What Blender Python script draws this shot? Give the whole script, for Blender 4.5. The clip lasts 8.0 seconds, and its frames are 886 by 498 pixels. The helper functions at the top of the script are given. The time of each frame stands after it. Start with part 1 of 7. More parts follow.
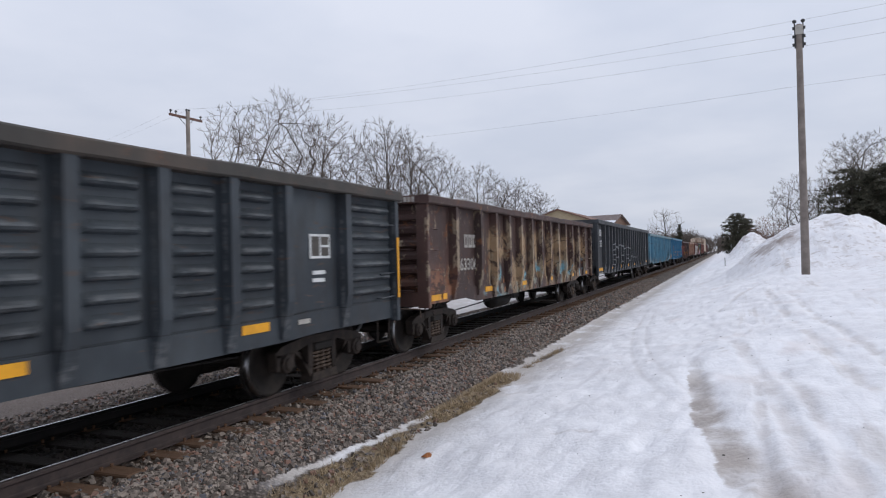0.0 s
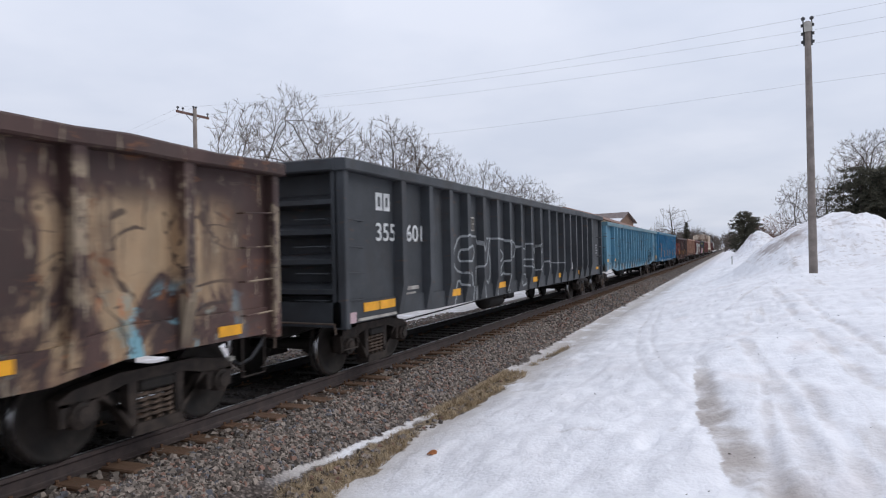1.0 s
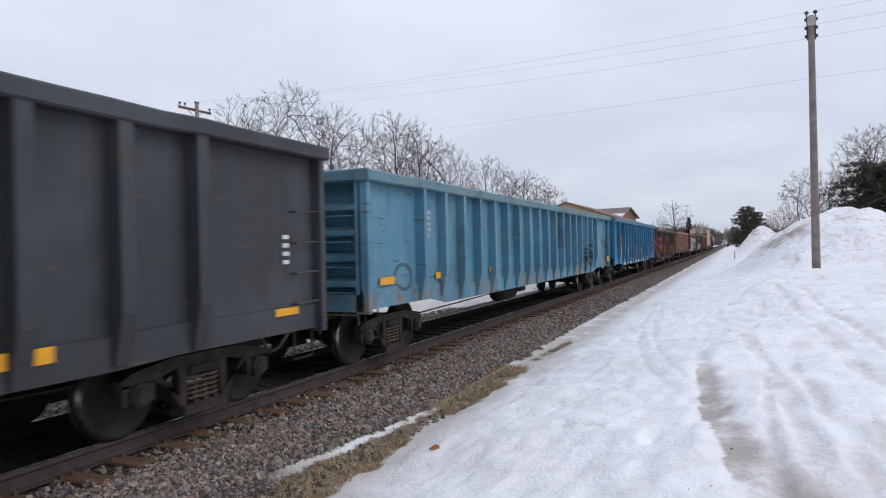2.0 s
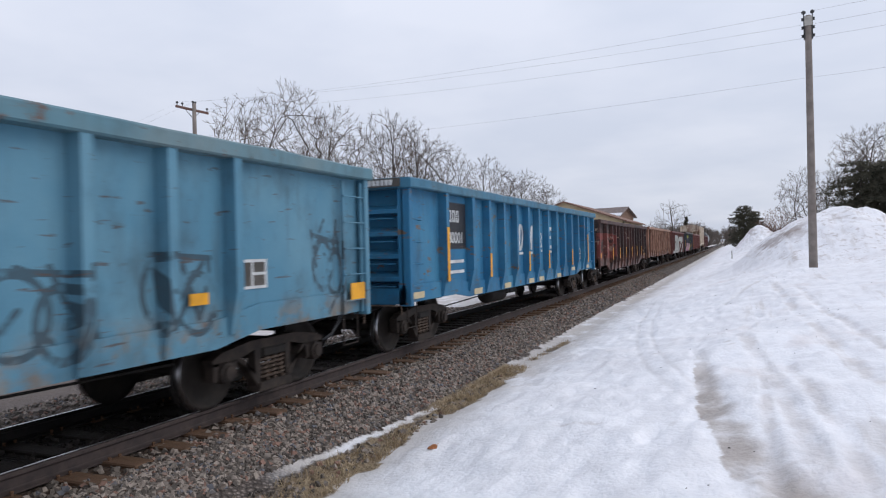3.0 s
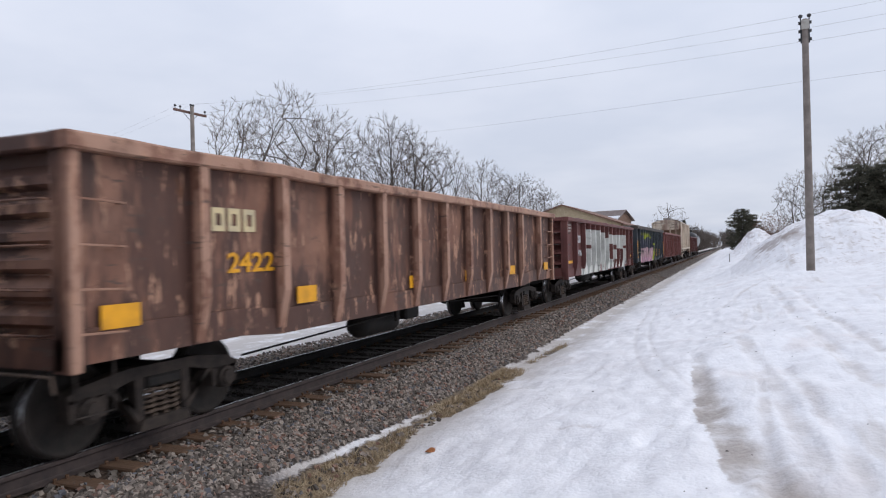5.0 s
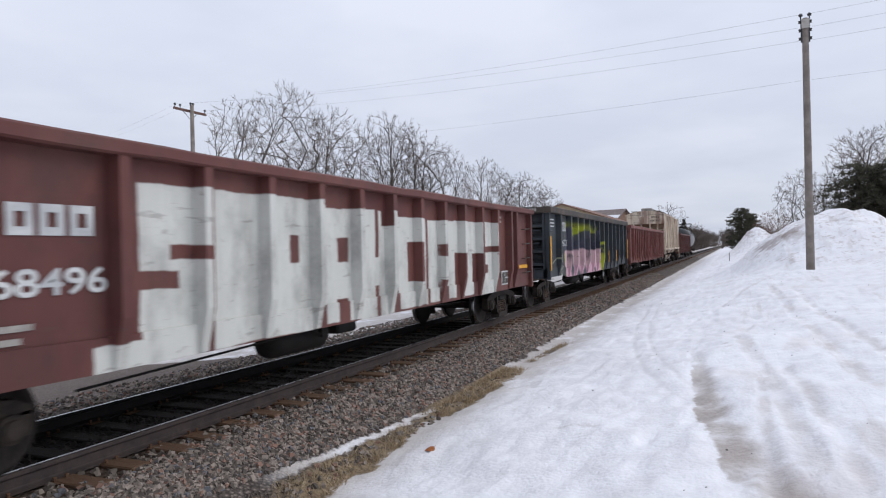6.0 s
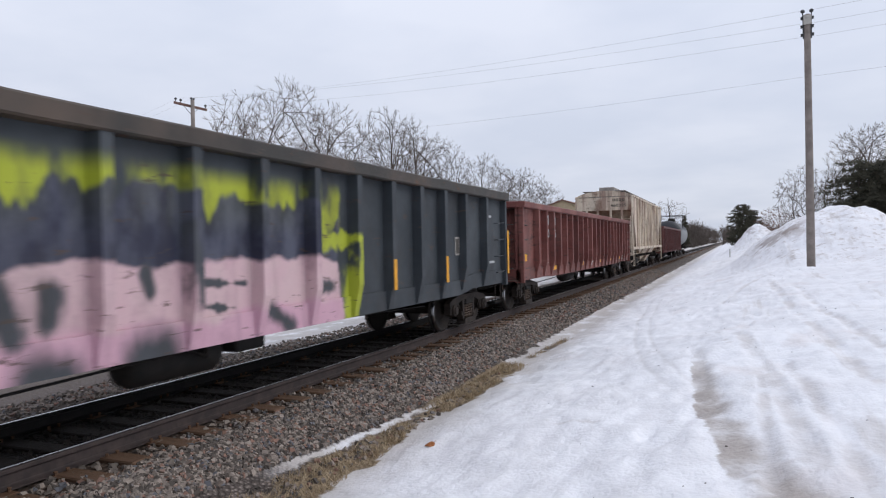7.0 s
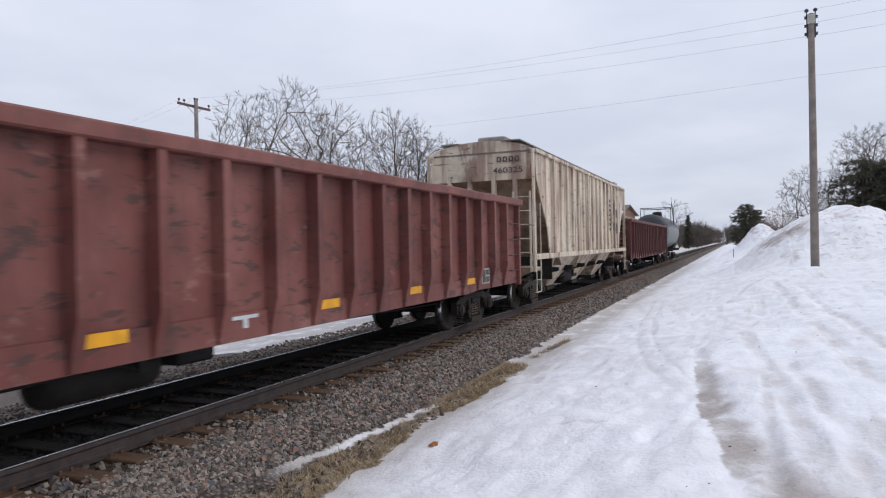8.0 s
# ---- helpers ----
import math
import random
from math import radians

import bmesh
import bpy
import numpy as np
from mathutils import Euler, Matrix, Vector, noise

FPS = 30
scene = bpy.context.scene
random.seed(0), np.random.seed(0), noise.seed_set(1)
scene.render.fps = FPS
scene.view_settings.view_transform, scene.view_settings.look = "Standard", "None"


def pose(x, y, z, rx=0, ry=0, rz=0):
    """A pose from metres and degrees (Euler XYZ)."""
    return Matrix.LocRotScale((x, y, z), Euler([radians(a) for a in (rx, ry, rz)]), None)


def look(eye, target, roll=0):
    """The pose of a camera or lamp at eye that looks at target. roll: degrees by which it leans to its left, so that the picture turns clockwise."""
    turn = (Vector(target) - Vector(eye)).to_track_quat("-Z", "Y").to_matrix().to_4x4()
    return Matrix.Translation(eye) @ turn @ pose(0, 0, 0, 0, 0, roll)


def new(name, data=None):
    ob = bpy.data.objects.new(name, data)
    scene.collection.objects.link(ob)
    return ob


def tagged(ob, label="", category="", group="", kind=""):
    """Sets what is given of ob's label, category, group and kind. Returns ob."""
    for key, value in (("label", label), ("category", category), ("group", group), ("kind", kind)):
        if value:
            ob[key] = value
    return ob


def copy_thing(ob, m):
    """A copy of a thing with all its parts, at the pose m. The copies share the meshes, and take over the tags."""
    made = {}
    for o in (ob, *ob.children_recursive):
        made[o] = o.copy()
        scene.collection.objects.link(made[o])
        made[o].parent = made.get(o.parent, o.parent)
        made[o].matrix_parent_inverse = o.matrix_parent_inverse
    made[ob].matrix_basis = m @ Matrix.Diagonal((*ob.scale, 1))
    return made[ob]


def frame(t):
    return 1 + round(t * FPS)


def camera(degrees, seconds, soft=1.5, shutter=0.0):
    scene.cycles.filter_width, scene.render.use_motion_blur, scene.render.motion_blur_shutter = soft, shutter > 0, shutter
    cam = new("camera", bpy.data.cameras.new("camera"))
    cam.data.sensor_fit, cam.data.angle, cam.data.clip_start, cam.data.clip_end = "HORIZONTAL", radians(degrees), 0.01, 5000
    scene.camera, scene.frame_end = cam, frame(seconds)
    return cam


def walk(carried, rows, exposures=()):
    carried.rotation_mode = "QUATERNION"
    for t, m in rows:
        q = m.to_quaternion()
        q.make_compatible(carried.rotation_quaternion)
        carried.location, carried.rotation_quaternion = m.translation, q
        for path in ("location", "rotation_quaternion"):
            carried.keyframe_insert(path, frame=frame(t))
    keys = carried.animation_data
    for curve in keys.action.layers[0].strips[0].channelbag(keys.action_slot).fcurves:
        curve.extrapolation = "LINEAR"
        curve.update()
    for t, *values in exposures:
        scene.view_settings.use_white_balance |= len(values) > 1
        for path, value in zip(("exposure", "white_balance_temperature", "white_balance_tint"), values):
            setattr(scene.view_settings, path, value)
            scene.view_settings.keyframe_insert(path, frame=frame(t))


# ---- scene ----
cam = camera(66, 8.0, soft=1.15, shutter=0.10)
EYE = Vector((6.3825, 0.0, 1.80))
# seconds, heading, pitch and roll in degrees; the track runs along +Y
AIM = [
    (0.0, -22.468, 0.532, -1.404),
    (0.5, -22.692, 0.42, -1.272),
    (1.0, -22.973, 0.33, -1.23),
    (1.5, -23.238, 0.033, -1.222),
    (3.0, -22.981, -0.1, -1.31),
    (3.5, -22.986, 0.065, -1.272),
    (4.0, -23.055, 0.117, -1.312),
    (4.5, -22.853, 0.164, -1.356),
    (6.0, -22.795, 0.054, -1.258),
    (6.5, -22.801, -0.111, -1.173),
    (7.0, -22.844, -0.303, -1.102),
    (7.5, -23.008, -0.35, -1.138),
    (8.0, -23.101, -0.304, -1.126),
]


def aim(yaw, pitch, roll):
    a, b = radians(yaw), radians(pitch)
    way = Vector((math.sin(a) * math.cos(b), math.cos(a) * math.cos(b), math.sin(b)))
    return look(EYE, EYE + way * 50, roll)


walk(cam, [(t, aim(a, b, c)) for t, a, b, c in AIM], [(0.0, 0.0), (0.5, 0.07), (1.0, 0.10), (4.5, 0.09), (6.0, 0.10), (6.5, 0.0), (7.0, 0.11), (8.0, 0.09)])

# ---- sky and light: a bright overcast winter day ----
world = bpy.data.worlds.new("overcast_sky")
scene.world = world
world.use_nodes = True
wt = world.node_tree
wt.nodes.clear()
w_out = wt.nodes.new("ShaderNodeOutputWorld")
w_bg = wt.nodes.new("ShaderNodeBackground")
w_tc = wt.nodes.new("ShaderNodeTexCoord")
w_sep = wt.nodes.new("ShaderNodeSeparateXYZ")
wt.links.new(w_tc.outputs["Generated"], w_sep.inputs[0])
# cloud sheet seen flat from below: project the direction on a plane
w_add = wt.nodes.new("ShaderNodeMath")
w_add.operation = "MAXIMUM"
w_add.inputs[1].default_value = 0.0
wt.links.new(w_sep.outputs[2], w_add.inputs[0])
w_off = wt.nodes.new("ShaderNodeMath")
w_off.operation = "ADD"
w_off.inputs[1].default_value = 0.16
wt.links.new(w_add.outputs[0], w_off.inputs[0])
w_div = wt.nodes.new("ShaderNodeVectorMath")
w_div.operation = "DIVIDE"
wt.links.new(w_tc.outputs["Generated"], w_div.inputs[0])
w_comb = wt.nodes.new("ShaderNodeCombineXYZ")
wt.links.new(w_off.outputs[0], w_comb.inputs[0])
wt.links.new(w_off.outputs[0], w_comb.inputs[1])
w_comb.inputs[2].default_value = 1.0
wt.links.new(w_comb.outputs[0], w_div.inputs[1])
w_noise = wt.nodes.new("ShaderNodeTexNoise")
w_noise.inputs["Scale"].default_value = 1.5
w_noise.inputs["Detail"].default_value = 4.0
w_noise.inputs["Roughness"].default_value = 0.5
wt.links.new(w_div.outputs[0], w_noise.inputs["Vector"])
w_ramp = wt.nodes.new("ShaderNodeValToRGB")
w_ramp.color_ramp.elements[0].position = 0.36
w_ramp.color_ramp.elements[0].color = (0.578, 0.624, 0.742, 1)
w_ramp.color_ramp.elements[1].position = 0.66
w_ramp.color_ramp.elements[1].color = (0.662, 0.698, 0.805, 1)
wt.links.new(w_noise.outputs["Fac"], w_ramp.inputs[0])
# an overcast sky is about twice as bright overhead as at the horizon
w_up = wt.nodes.new("ShaderNodeMapRange")
w_up.inputs["From Min"].default_value = 0.0
w_up.inputs["From Max"].default_value = 1.0
w_up.inputs["To Min"].default_value = 0.96
w_up.inputs["To Max"].default_value = 1.55
wt.links.new(w_sep.outputs[2], w_up.inputs["Value"])
w_mul = wt.nodes.new("ShaderNodeVectorMath")
w_mul.operation = "SCALE"
wt.links.new(w_ramp.outputs[0], w_mul.inputs[0])
wt.links.new(w_up.outputs[0], w_mul.inputs["Scale"])
w_sky = wt.nodes.new("ShaderNodeTexSky")
w_sky.sky_type = "NISHITA"
w_sky.sun_disc = False
w_sky.sun_elevation = radians(40)
w_sky.sun_rotation = radians(62)
w_dim = wt.nodes.new("ShaderNodeVectorMath")
w_dim.operation = "SCALE"
w_dim.inputs["Scale"].default_value = 0.08
wt.links.new(w_sky.outputs[0], w_dim.inputs[0])
w_mix = wt.nodes.new("ShaderNodeMix")
w_mix.data_type = "RGBA"
w_mix.inputs[0].default_value = 0.94
wt.links.new(w_dim.outputs[0], w_mix.inputs[6])
wt.links.new(w_mul.outputs[0], w_mix.inputs[7])
wt.links.new(w_mix.outputs[2], w_bg.inputs["Color"])
w_bg.inputs["Strength"].default_value = 1.0
wt.links.new(w_bg.outputs[0], w_out.inputs["Surface"])

sun = new("sun", bpy.data.lights.new("sun", "SUN"))
sun.data.energy = 0.95
sun.data.angle = radians(40)
sun.data.color = (1.0, 0.97, 0.92)
sun.matrix_world = look((49, 26, 46), (0, 0, 0))


# ---- materials ----
class Graph:
    """A node material with short ways to add nodes."""

    def __init__(self, name, rough=0.8, metal=0.0, spec=0.3):
        self.mat = bpy.data.materials.new(name)
        self.mat.use_nodes = True
        self.tree = self.mat.node_tree
        self.shader = self.tree.nodes["Principled BSDF"]
        self.shader.inputs["Roughness"].default_value = rough
        self.shader.inputs["Metallic"].default_value = metal
        self.shader.inputs["Specular IOR Level"].default_value = spec
        self.tc = self.tree.nodes.new("ShaderNodeTexCoord")
        self.sep = None

    def put(self, value, socket):
        if isinstance(value, bpy.types.NodeSocket):
            self.tree.links.new(value, socket)
        elif isinstance(value, tuple) and len(value) == 3 and socket.type == "RGBA":
            socket.default_value = (*value, 1)
        else:
            socket.default_value = value

    def xyz(self):
        if self.sep is None:
            self.sep = self.tree.nodes.new("ShaderNodeSeparateXYZ")
            self.tree.links.new(self.tc.outputs["Object"], self.sep.inputs[0])
        return self.sep.outputs[0], self.sep.outputs[1], self.sep.outputs[2]

    def vec(self, sx=1, sy=1, sz=1, shift=0.0):
        m = self.tree.nodes.new("ShaderNodeMapping")
        m.inputs["Scale"].default_value = (sx, sy, sz)
        m.inputs["Location"].default_value = (shift, shift * 1.7, shift * 0.6)
        self.tree.links.new(self.tc.outputs["Object"], m.inputs[0])
        return m.outputs[0]

    def noise(self, scale, vec=None, detail=5.0, rough=0.6, warp=0.0):
        n = self.tree.nodes.new("ShaderNodeTexNoise")
        n.inputs["Scale"].default_value = scale
        n.inputs["Detail"].default_value = detail
        n.inputs["Roughness"].default_value = rough
        n.inputs["Distortion"].default_value = warp
        self.tree.links.new(vec or self.tc.outputs["Object"], n.inputs["Vector"])
        return n.outputs["Fac"]

    def cells(self, scale, vec=None, colour=False):
        n = self.tree.nodes.new("ShaderNodeTexVoronoi")
        n.inputs["Scale"].default_value = scale
        self.tree.links.new(vec or self.tc.outputs["Object"], n.inputs["Vector"])
        return n.outputs["Color"] if colour else n.outputs["Distance"]

    def math(self, op, a, b=0.0, c=0.0, clamp=False):
        n = self.tree.nodes.new("ShaderNodeMath")
        n.operation = op
        n.use_clamp = clamp
        for value, socket in zip((a, b, c), n.inputs):
            self.put(value, socket)
        return n.outputs[0]

    def step(self, value, low, high):
        n = self.tree.nodes.new("ShaderNodeMapRange")
        n.interpolation_type = "SMOOTHSTEP"
        self.put(value, n.inputs["Value"])
        n.inputs["From Min"].default_value, n.inputs["From Max"].default_value = low, high
        return n.outputs[0]

    def between(self, value, low, high, soft=0.02):
        return self.math("MULTIPLY", self.step(value, low - soft, low + soft), self.math("SUBTRACT", 1.0, self.step(value, high - soft, high + soft)))

    def mix(self, fac, a, b):
        n = self.tree.nodes.new("ShaderNodeMix")
        n.data_type = "RGBA"
        self.put(fac, n.inputs[0])
        self.put(a, n.inputs[6])
        self.put(b, n.inputs[7])
        return n.outputs[2]

    def random(self):
        return self.tree.nodes.new("ShaderNodeObjectInfo").outputs["Random"]

    def island(self):
        return self.tree.nodes.new("ShaderNodeNewGeometry").outputs["Random Per Island"]

    def bump(self, height, strength=0.3, distance=0.02):
        n = self.tree.nodes.new("ShaderNodeBump")
        n.inputs["Strength"].default_value = strength
        n.inputs["Distance"].default_value = distance
        self.tree.links.new(height, n.inputs["Height"])
        self.tree.links.new(n.outputs[0], self.shader.inputs["Normal"])

    def done(self, colour, rough=None):
        self.put(colour, self.shader.inputs["Base Color"])
        if rough is not None:
            self.put(rough, self.shader.inputs["Roughness"])
        return self.mat

    # strokes of spray paint, in the car's own length and height
    def ring(self, cy, cz, ry, rz, w):
        _, y, z = self.xyz()
        a = self.math("DIVIDE", self.math("SUBTRACT", y, cy), ry)
        b = self.math("DIVIDE", self.math("SUBTRACT", z, cz), rz)
        d = self.math("SQRT", self.math("ADD", self.math("MULTIPLY", a, a), self.math("MULTIPLY", b, b)))
        return self.math("LESS_THAN", self.math("ABSOLUTE", self.math("SUBTRACT", d, 1.0)), w / min(ry, rz))

    def stroke(self, y0, z0, y1, z1, w, rag=None, after=None):
        """A straight stroke. after: the mask of the strokes drawn before, on which a long row of strokes waits."""
        _, y, z = self.xyz()
        if after is not None:
            y, z = self.math("MULTIPLY_ADD", after, 1e-7, y), self.math("MULTIPLY_ADD", after, 1e-7, z)
        dy, dz = y1 - y0, z1 - z0
        n2 = dy * dy + dz * dz
        py, pz = self.math("SUBTRACT", y, y0), self.math("SUBTRACT", z, z0)
        u = self.math("ADD", self.math("MULTIPLY", py, dy / n2), self.math("MULTIPLY", pz, dz / n2), clamp=True)
        ey = self.math("SUBTRACT", py, self.math("MULTIPLY", u, dy))
        ez = self.math("SUBTRACT", pz, self.math("MULTIPLY", u, dz))
        d = self.math("SQRT", self.math("ADD", self.math("MULTIPLY", ey, ey), self.math("MULTIPLY", ez, ez)))
        if rag is None:
            return self.math("LESS_THAN", d, w)
        return self.math("SUBTRACT", 1.0, self.step(self.math("ADD", d, rag), w * 0.45, w * 1.5 + 0.02))

    def track(self, x0, y0, x1, y1, w, rag):
        """A soft-edged line over the ground."""
        x, y, _ = self.xyz()
        dx, dy = x1 - x0, y1 - y0
        n2 = dx * dx + dy * dy
        px, py = self.math("SUBTRACT", x, x0), self.math("SUBTRACT", y, y0)
        u = self.math("ADD", self.math("MULTIPLY", px, dx / n2), self.math("MULTIPLY", py, dy / n2), clamp=True)
        ex = self.math("SUBTRACT", px, self.math("MULTIPLY", u, dx))
        ey = self.math("SUBTRACT", py, self.math("MULTIPLY", u, dy))
        d = self.math("SQRT", self.math("ADD", self.math("MULTIPLY", ex, ex), self.math("MULTIPLY", ey, ey)))
        return self.math("SUBTRACT", 1.0, self.step(self.math("ADD", d, rag), w * 0.3, w * 1.6))

    def any(self, masks):
        total = masks[0]
        for m in masks[1:]:
            total = self.math("MAXIMUM", total, m)
        return total


RUST = (0.115, 0.045, 0.022)


def paint(name, base, fade, rust=0.5, dirt=0.35, rough=0.6, extra=None, seed=0.0, scuffs=0.75, scuffed=0.61):
    """Weathered paint on steel: faded areas, rust blooms, streaks that run down, road dirt."""
    g = Graph(name, rough, spec=0.25)
    big = g.noise(0.7, g.vec(1, 1, 1, seed), 4)
    col = g.mix(g.step(big, 0.38, 0.68), base, fade)
    if extra:
        col = extra(g, col)
    streak = g.noise(1.0, g.vec(3, 5.0, 0.55, seed + 3), 5, 0.65)
    col = g.mix(g.math("MULTIPLY", g.step(streak, 0.5, 0.78), dirt), col, (0.045, 0.037, 0.032))
    spots = g.noise(2.6, g.vec(1, 1, 1.3, seed + 7), 8, 0.72, 0.4)
    col = g.mix(g.math("MULTIPLY", g.step(spots, 0.72 - 0.2 * rust, 0.80 - 0.2 * rust), 0.9), col, g.mix(g.noise(9), RUST, (0.20, 0.085, 0.04)))
    scuff = g.noise(2.2, g.vec(1, 1.0, 5.5, seed + 11), 6, 0.66, 0.3)
    col = g.mix(g.math("MULTIPLY", g.step(scuff, scuffed, scuffed + 0.05), scuffs), col, g.mix(g.noise(4), (0.035, 0.028, 0.025), g.mix(g.noise(1.1), (0.16, 0.075, 0.04), (0.10, 0.095, 0.09))))
    blotch = g.noise(1.1, g.vec(1, 1.3, 0.8, seed + 19), 6, 0.68)
    col = g.mix(g.math("MULTIPLY", g.step(blotch, 0.46, 0.70), 0.36), col, (0.034, 0.028, 0.025))
    fine = g.noise(38, None, 3)
    col = g.mix(g.math("MULTIPLY", fine, 0.15), col, (0.03, 0.028, 0.026))
    g.bump(g.math("ADD", g.math("MULTIPLY", spots, 0.6), g.noise(1.6, None, 2)), 0.35, 0.03)
    return g.done(col, g.math("ADD", 0.42, g.math("MULTIPLY", spots, 0.35)))


def plain(name, base, second, scale=6.0, rough=0.7, metal=0.0, bump=0.2):
    g = Graph(name, rough, metal)
    n = g.noise(scale, None, 6, 0.65)
    g.bump(n, bump, 0.01)
    return g.done(g.mix(g.step(n, 0.3, 0.72), base, second), g.math("ADD", rough - 0.15, g.math("MULTIPLY", n, 0.3)))


BLACK_STEEL = plain("grimy_black_steel", (0.009, 0.008, 0.0078), (0.026, 0.022, 0.019), 5, 0.75)
BRAKE_BROWN = plain("brake_dust_steel", (0.016, 0.0125, 0.011), (0.052, 0.039, 0.032), 7, 0.8)
WHEEL_FACE = plain("wheel_face", (0.014, 0.012, 0.011), (0.036, 0.029, 0.025), 4, 0.8, 0.0)
BRIGHT = plain("polished_tread", (0.55, 0.55, 0.56), (0.40, 0.40, 0.41), 3, 0.28, 1.0, 0.02)
# far rail: grease, plus the shade beneath the train put into the colour
RAIL_BLACK = plain("greased_shaded_rail_side", (0.010, 0.009, 0.009), (0.022, 0.019, 0.018), 6, 0.7)
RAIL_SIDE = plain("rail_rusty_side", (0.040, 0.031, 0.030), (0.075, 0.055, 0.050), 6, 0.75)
SPRING = plain("spring_steel", (0.07, 0.05, 0.04), (0.14, 0.10, 0.075), 9, 0.7)
YELLOW = plain("yellow_reflector", (0.78, 0.36, 0.015), (0.55, 0.26, 0.02), 4, 0.5, 0, 0.05)
CREAM = plain("faded_cream_reflector", (0.62, 0.50, 0.28), (0.45, 0.38, 0.25), 5, 0.55, 0, 0.05)
WHITE = plain("white_lettering", (0.62, 0.63, 0.62), (0.38, 0.39, 0.40), 3, 0.6, 0, 0.02)
GREYWHITE = plain("worn_lettering", (0.42, 0.40, 0.36), (0.22, 0.20, 0.19), 4, 0.7, 0, 0.02)
DARKPRINT = plain("dark_lettering", (0.05, 0.045, 0.04), (0.10, 0.09, 0.08), 4, 0.7, 0, 0.02)
TIE_PLATE = plain("rusty_tie_plate", (0.095, 0.05, 0.03), (0.15, 0.085, 0.05), 9, 0.85)
POLE_WOOD = plain("grey_pole_wood", (0.16, 0.135, 0.12), (0.26, 0.225, 0.20), 3, 0.9, 0, 0.5)
ARM_WOOD = plain("brown_crossarm_wood", (0.10, 0.055, 0.045), (0.16, 0.095, 0.08), 5, 0.9)
WIRE = plain("wire", (0.25, 0.25, 0.265), (0.32, 0.32, 0.335), 2, 0.6)
INSULATOR = plain("dark_insulator", (0.03, 0.03, 0.032), (0.06, 0.06, 0.062), 4, 0.4)
BARK = plain("grey_bark", (0.050, 0.042, 0.037), (0.105, 0.088, 0.078), 5, 0.95, 0, 0.5)
TWIG = plain("twig_bark", (0.085, 0.070, 0.060), (0.150, 0.123, 0.106), 3, 0.95)
RED_TWIG = plain("reddish_twigs", (0.125, 0.072, 0.058), (0.185, 0.112, 0.088), 3, 0.95)
LEAF = plain("dry_leaf", (0.26, 0.09, 0.03), (0.36, 0.15, 0.06), 20, 0.8)
TAN_WALL = plain("tan_metal_siding", (0.42, 0.34, 0.22), (0.50, 0.41, 0.28), 1.5, 0.6)
ROOF_BROWN = plain("brown_roof", (0.16, 0.09, 0.065), (0.22, 0.13, 0.10), 2, 0.8)
ROOF_GREY = plain("grey_brown_roof", (0.17, 0.135, 0.125), (0.24, 0.2, 0.19), 2, 0.85)
GLASS_DARK = plain("dark_window_glass", (0.03, 0.035, 0.04), (0.05, 0.055, 0.06), 2, 0.15)


def needle_material():
    g = Graph("evergreen_needles", 0.85)
    col = g.mix(g.island(), (0.026, 0.028, 0.019), (0.090, 0.082, 0.056))
    return g.done(g.mix(g.step(g.noise(1.5), 0.55, 0.75), col, (0.075, 0.06, 0.035)))


NEEDLES = needle_material()


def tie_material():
    """Creosoted wood, rust-brown at the ends; shade and soot painted black between the rails."""
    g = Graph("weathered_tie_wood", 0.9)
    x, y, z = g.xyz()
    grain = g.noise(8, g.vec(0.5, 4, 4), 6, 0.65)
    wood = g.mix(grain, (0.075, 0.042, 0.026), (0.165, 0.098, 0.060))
    shade_soot = g.math("SUBTRACT", 1.0, g.step(g.math("ABSOLUTE", x), 0.60, 0.80))
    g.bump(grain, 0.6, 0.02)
    return g.done(g.mix(g.math("MULTIPLY", shade_soot, 0.92), wood, (0.012, 0.010, 0.009)))


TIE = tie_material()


def ballast_material(dark=False):
    g = Graph("fouled_shaded_ballast" if dark else "ballast_stone", 0.9)
    r = g.island()
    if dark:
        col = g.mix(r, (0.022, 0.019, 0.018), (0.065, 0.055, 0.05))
    else:
        col = g.mix(g.step(r, 0.0, 1.0), (0.064, 0.054, 0.046), (0.345, 0.288, 0.243))
        col = g.mix(g.between(r, 0.42, 0.52, 0.01), col, (0.27, 0.150, 0.112))
        col = g.mix(g.between(r, 0.70, 0.76, 0.01), col, (0.13, 0.135, 0.155))
    col = g.mix(g.math("MULTIPLY", g.noise(30), 0.5), col, (0.11, 0.092, 0.08) if not dark else (0.02, 0.018, 0.017))
    return g.done(col)


STONE = ballast_material()
# fouled stones, with the shade under the train in their colour
STONE_DARK = ballast_material(True)


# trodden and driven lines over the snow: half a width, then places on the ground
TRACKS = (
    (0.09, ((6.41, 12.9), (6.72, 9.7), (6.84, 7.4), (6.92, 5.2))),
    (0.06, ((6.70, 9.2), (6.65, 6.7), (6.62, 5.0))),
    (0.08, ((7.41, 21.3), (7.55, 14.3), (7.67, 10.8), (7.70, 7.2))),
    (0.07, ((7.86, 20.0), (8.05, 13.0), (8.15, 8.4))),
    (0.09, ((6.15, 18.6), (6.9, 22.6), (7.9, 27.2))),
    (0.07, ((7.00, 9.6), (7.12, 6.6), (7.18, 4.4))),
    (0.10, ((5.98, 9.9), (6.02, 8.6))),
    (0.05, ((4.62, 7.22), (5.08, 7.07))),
)


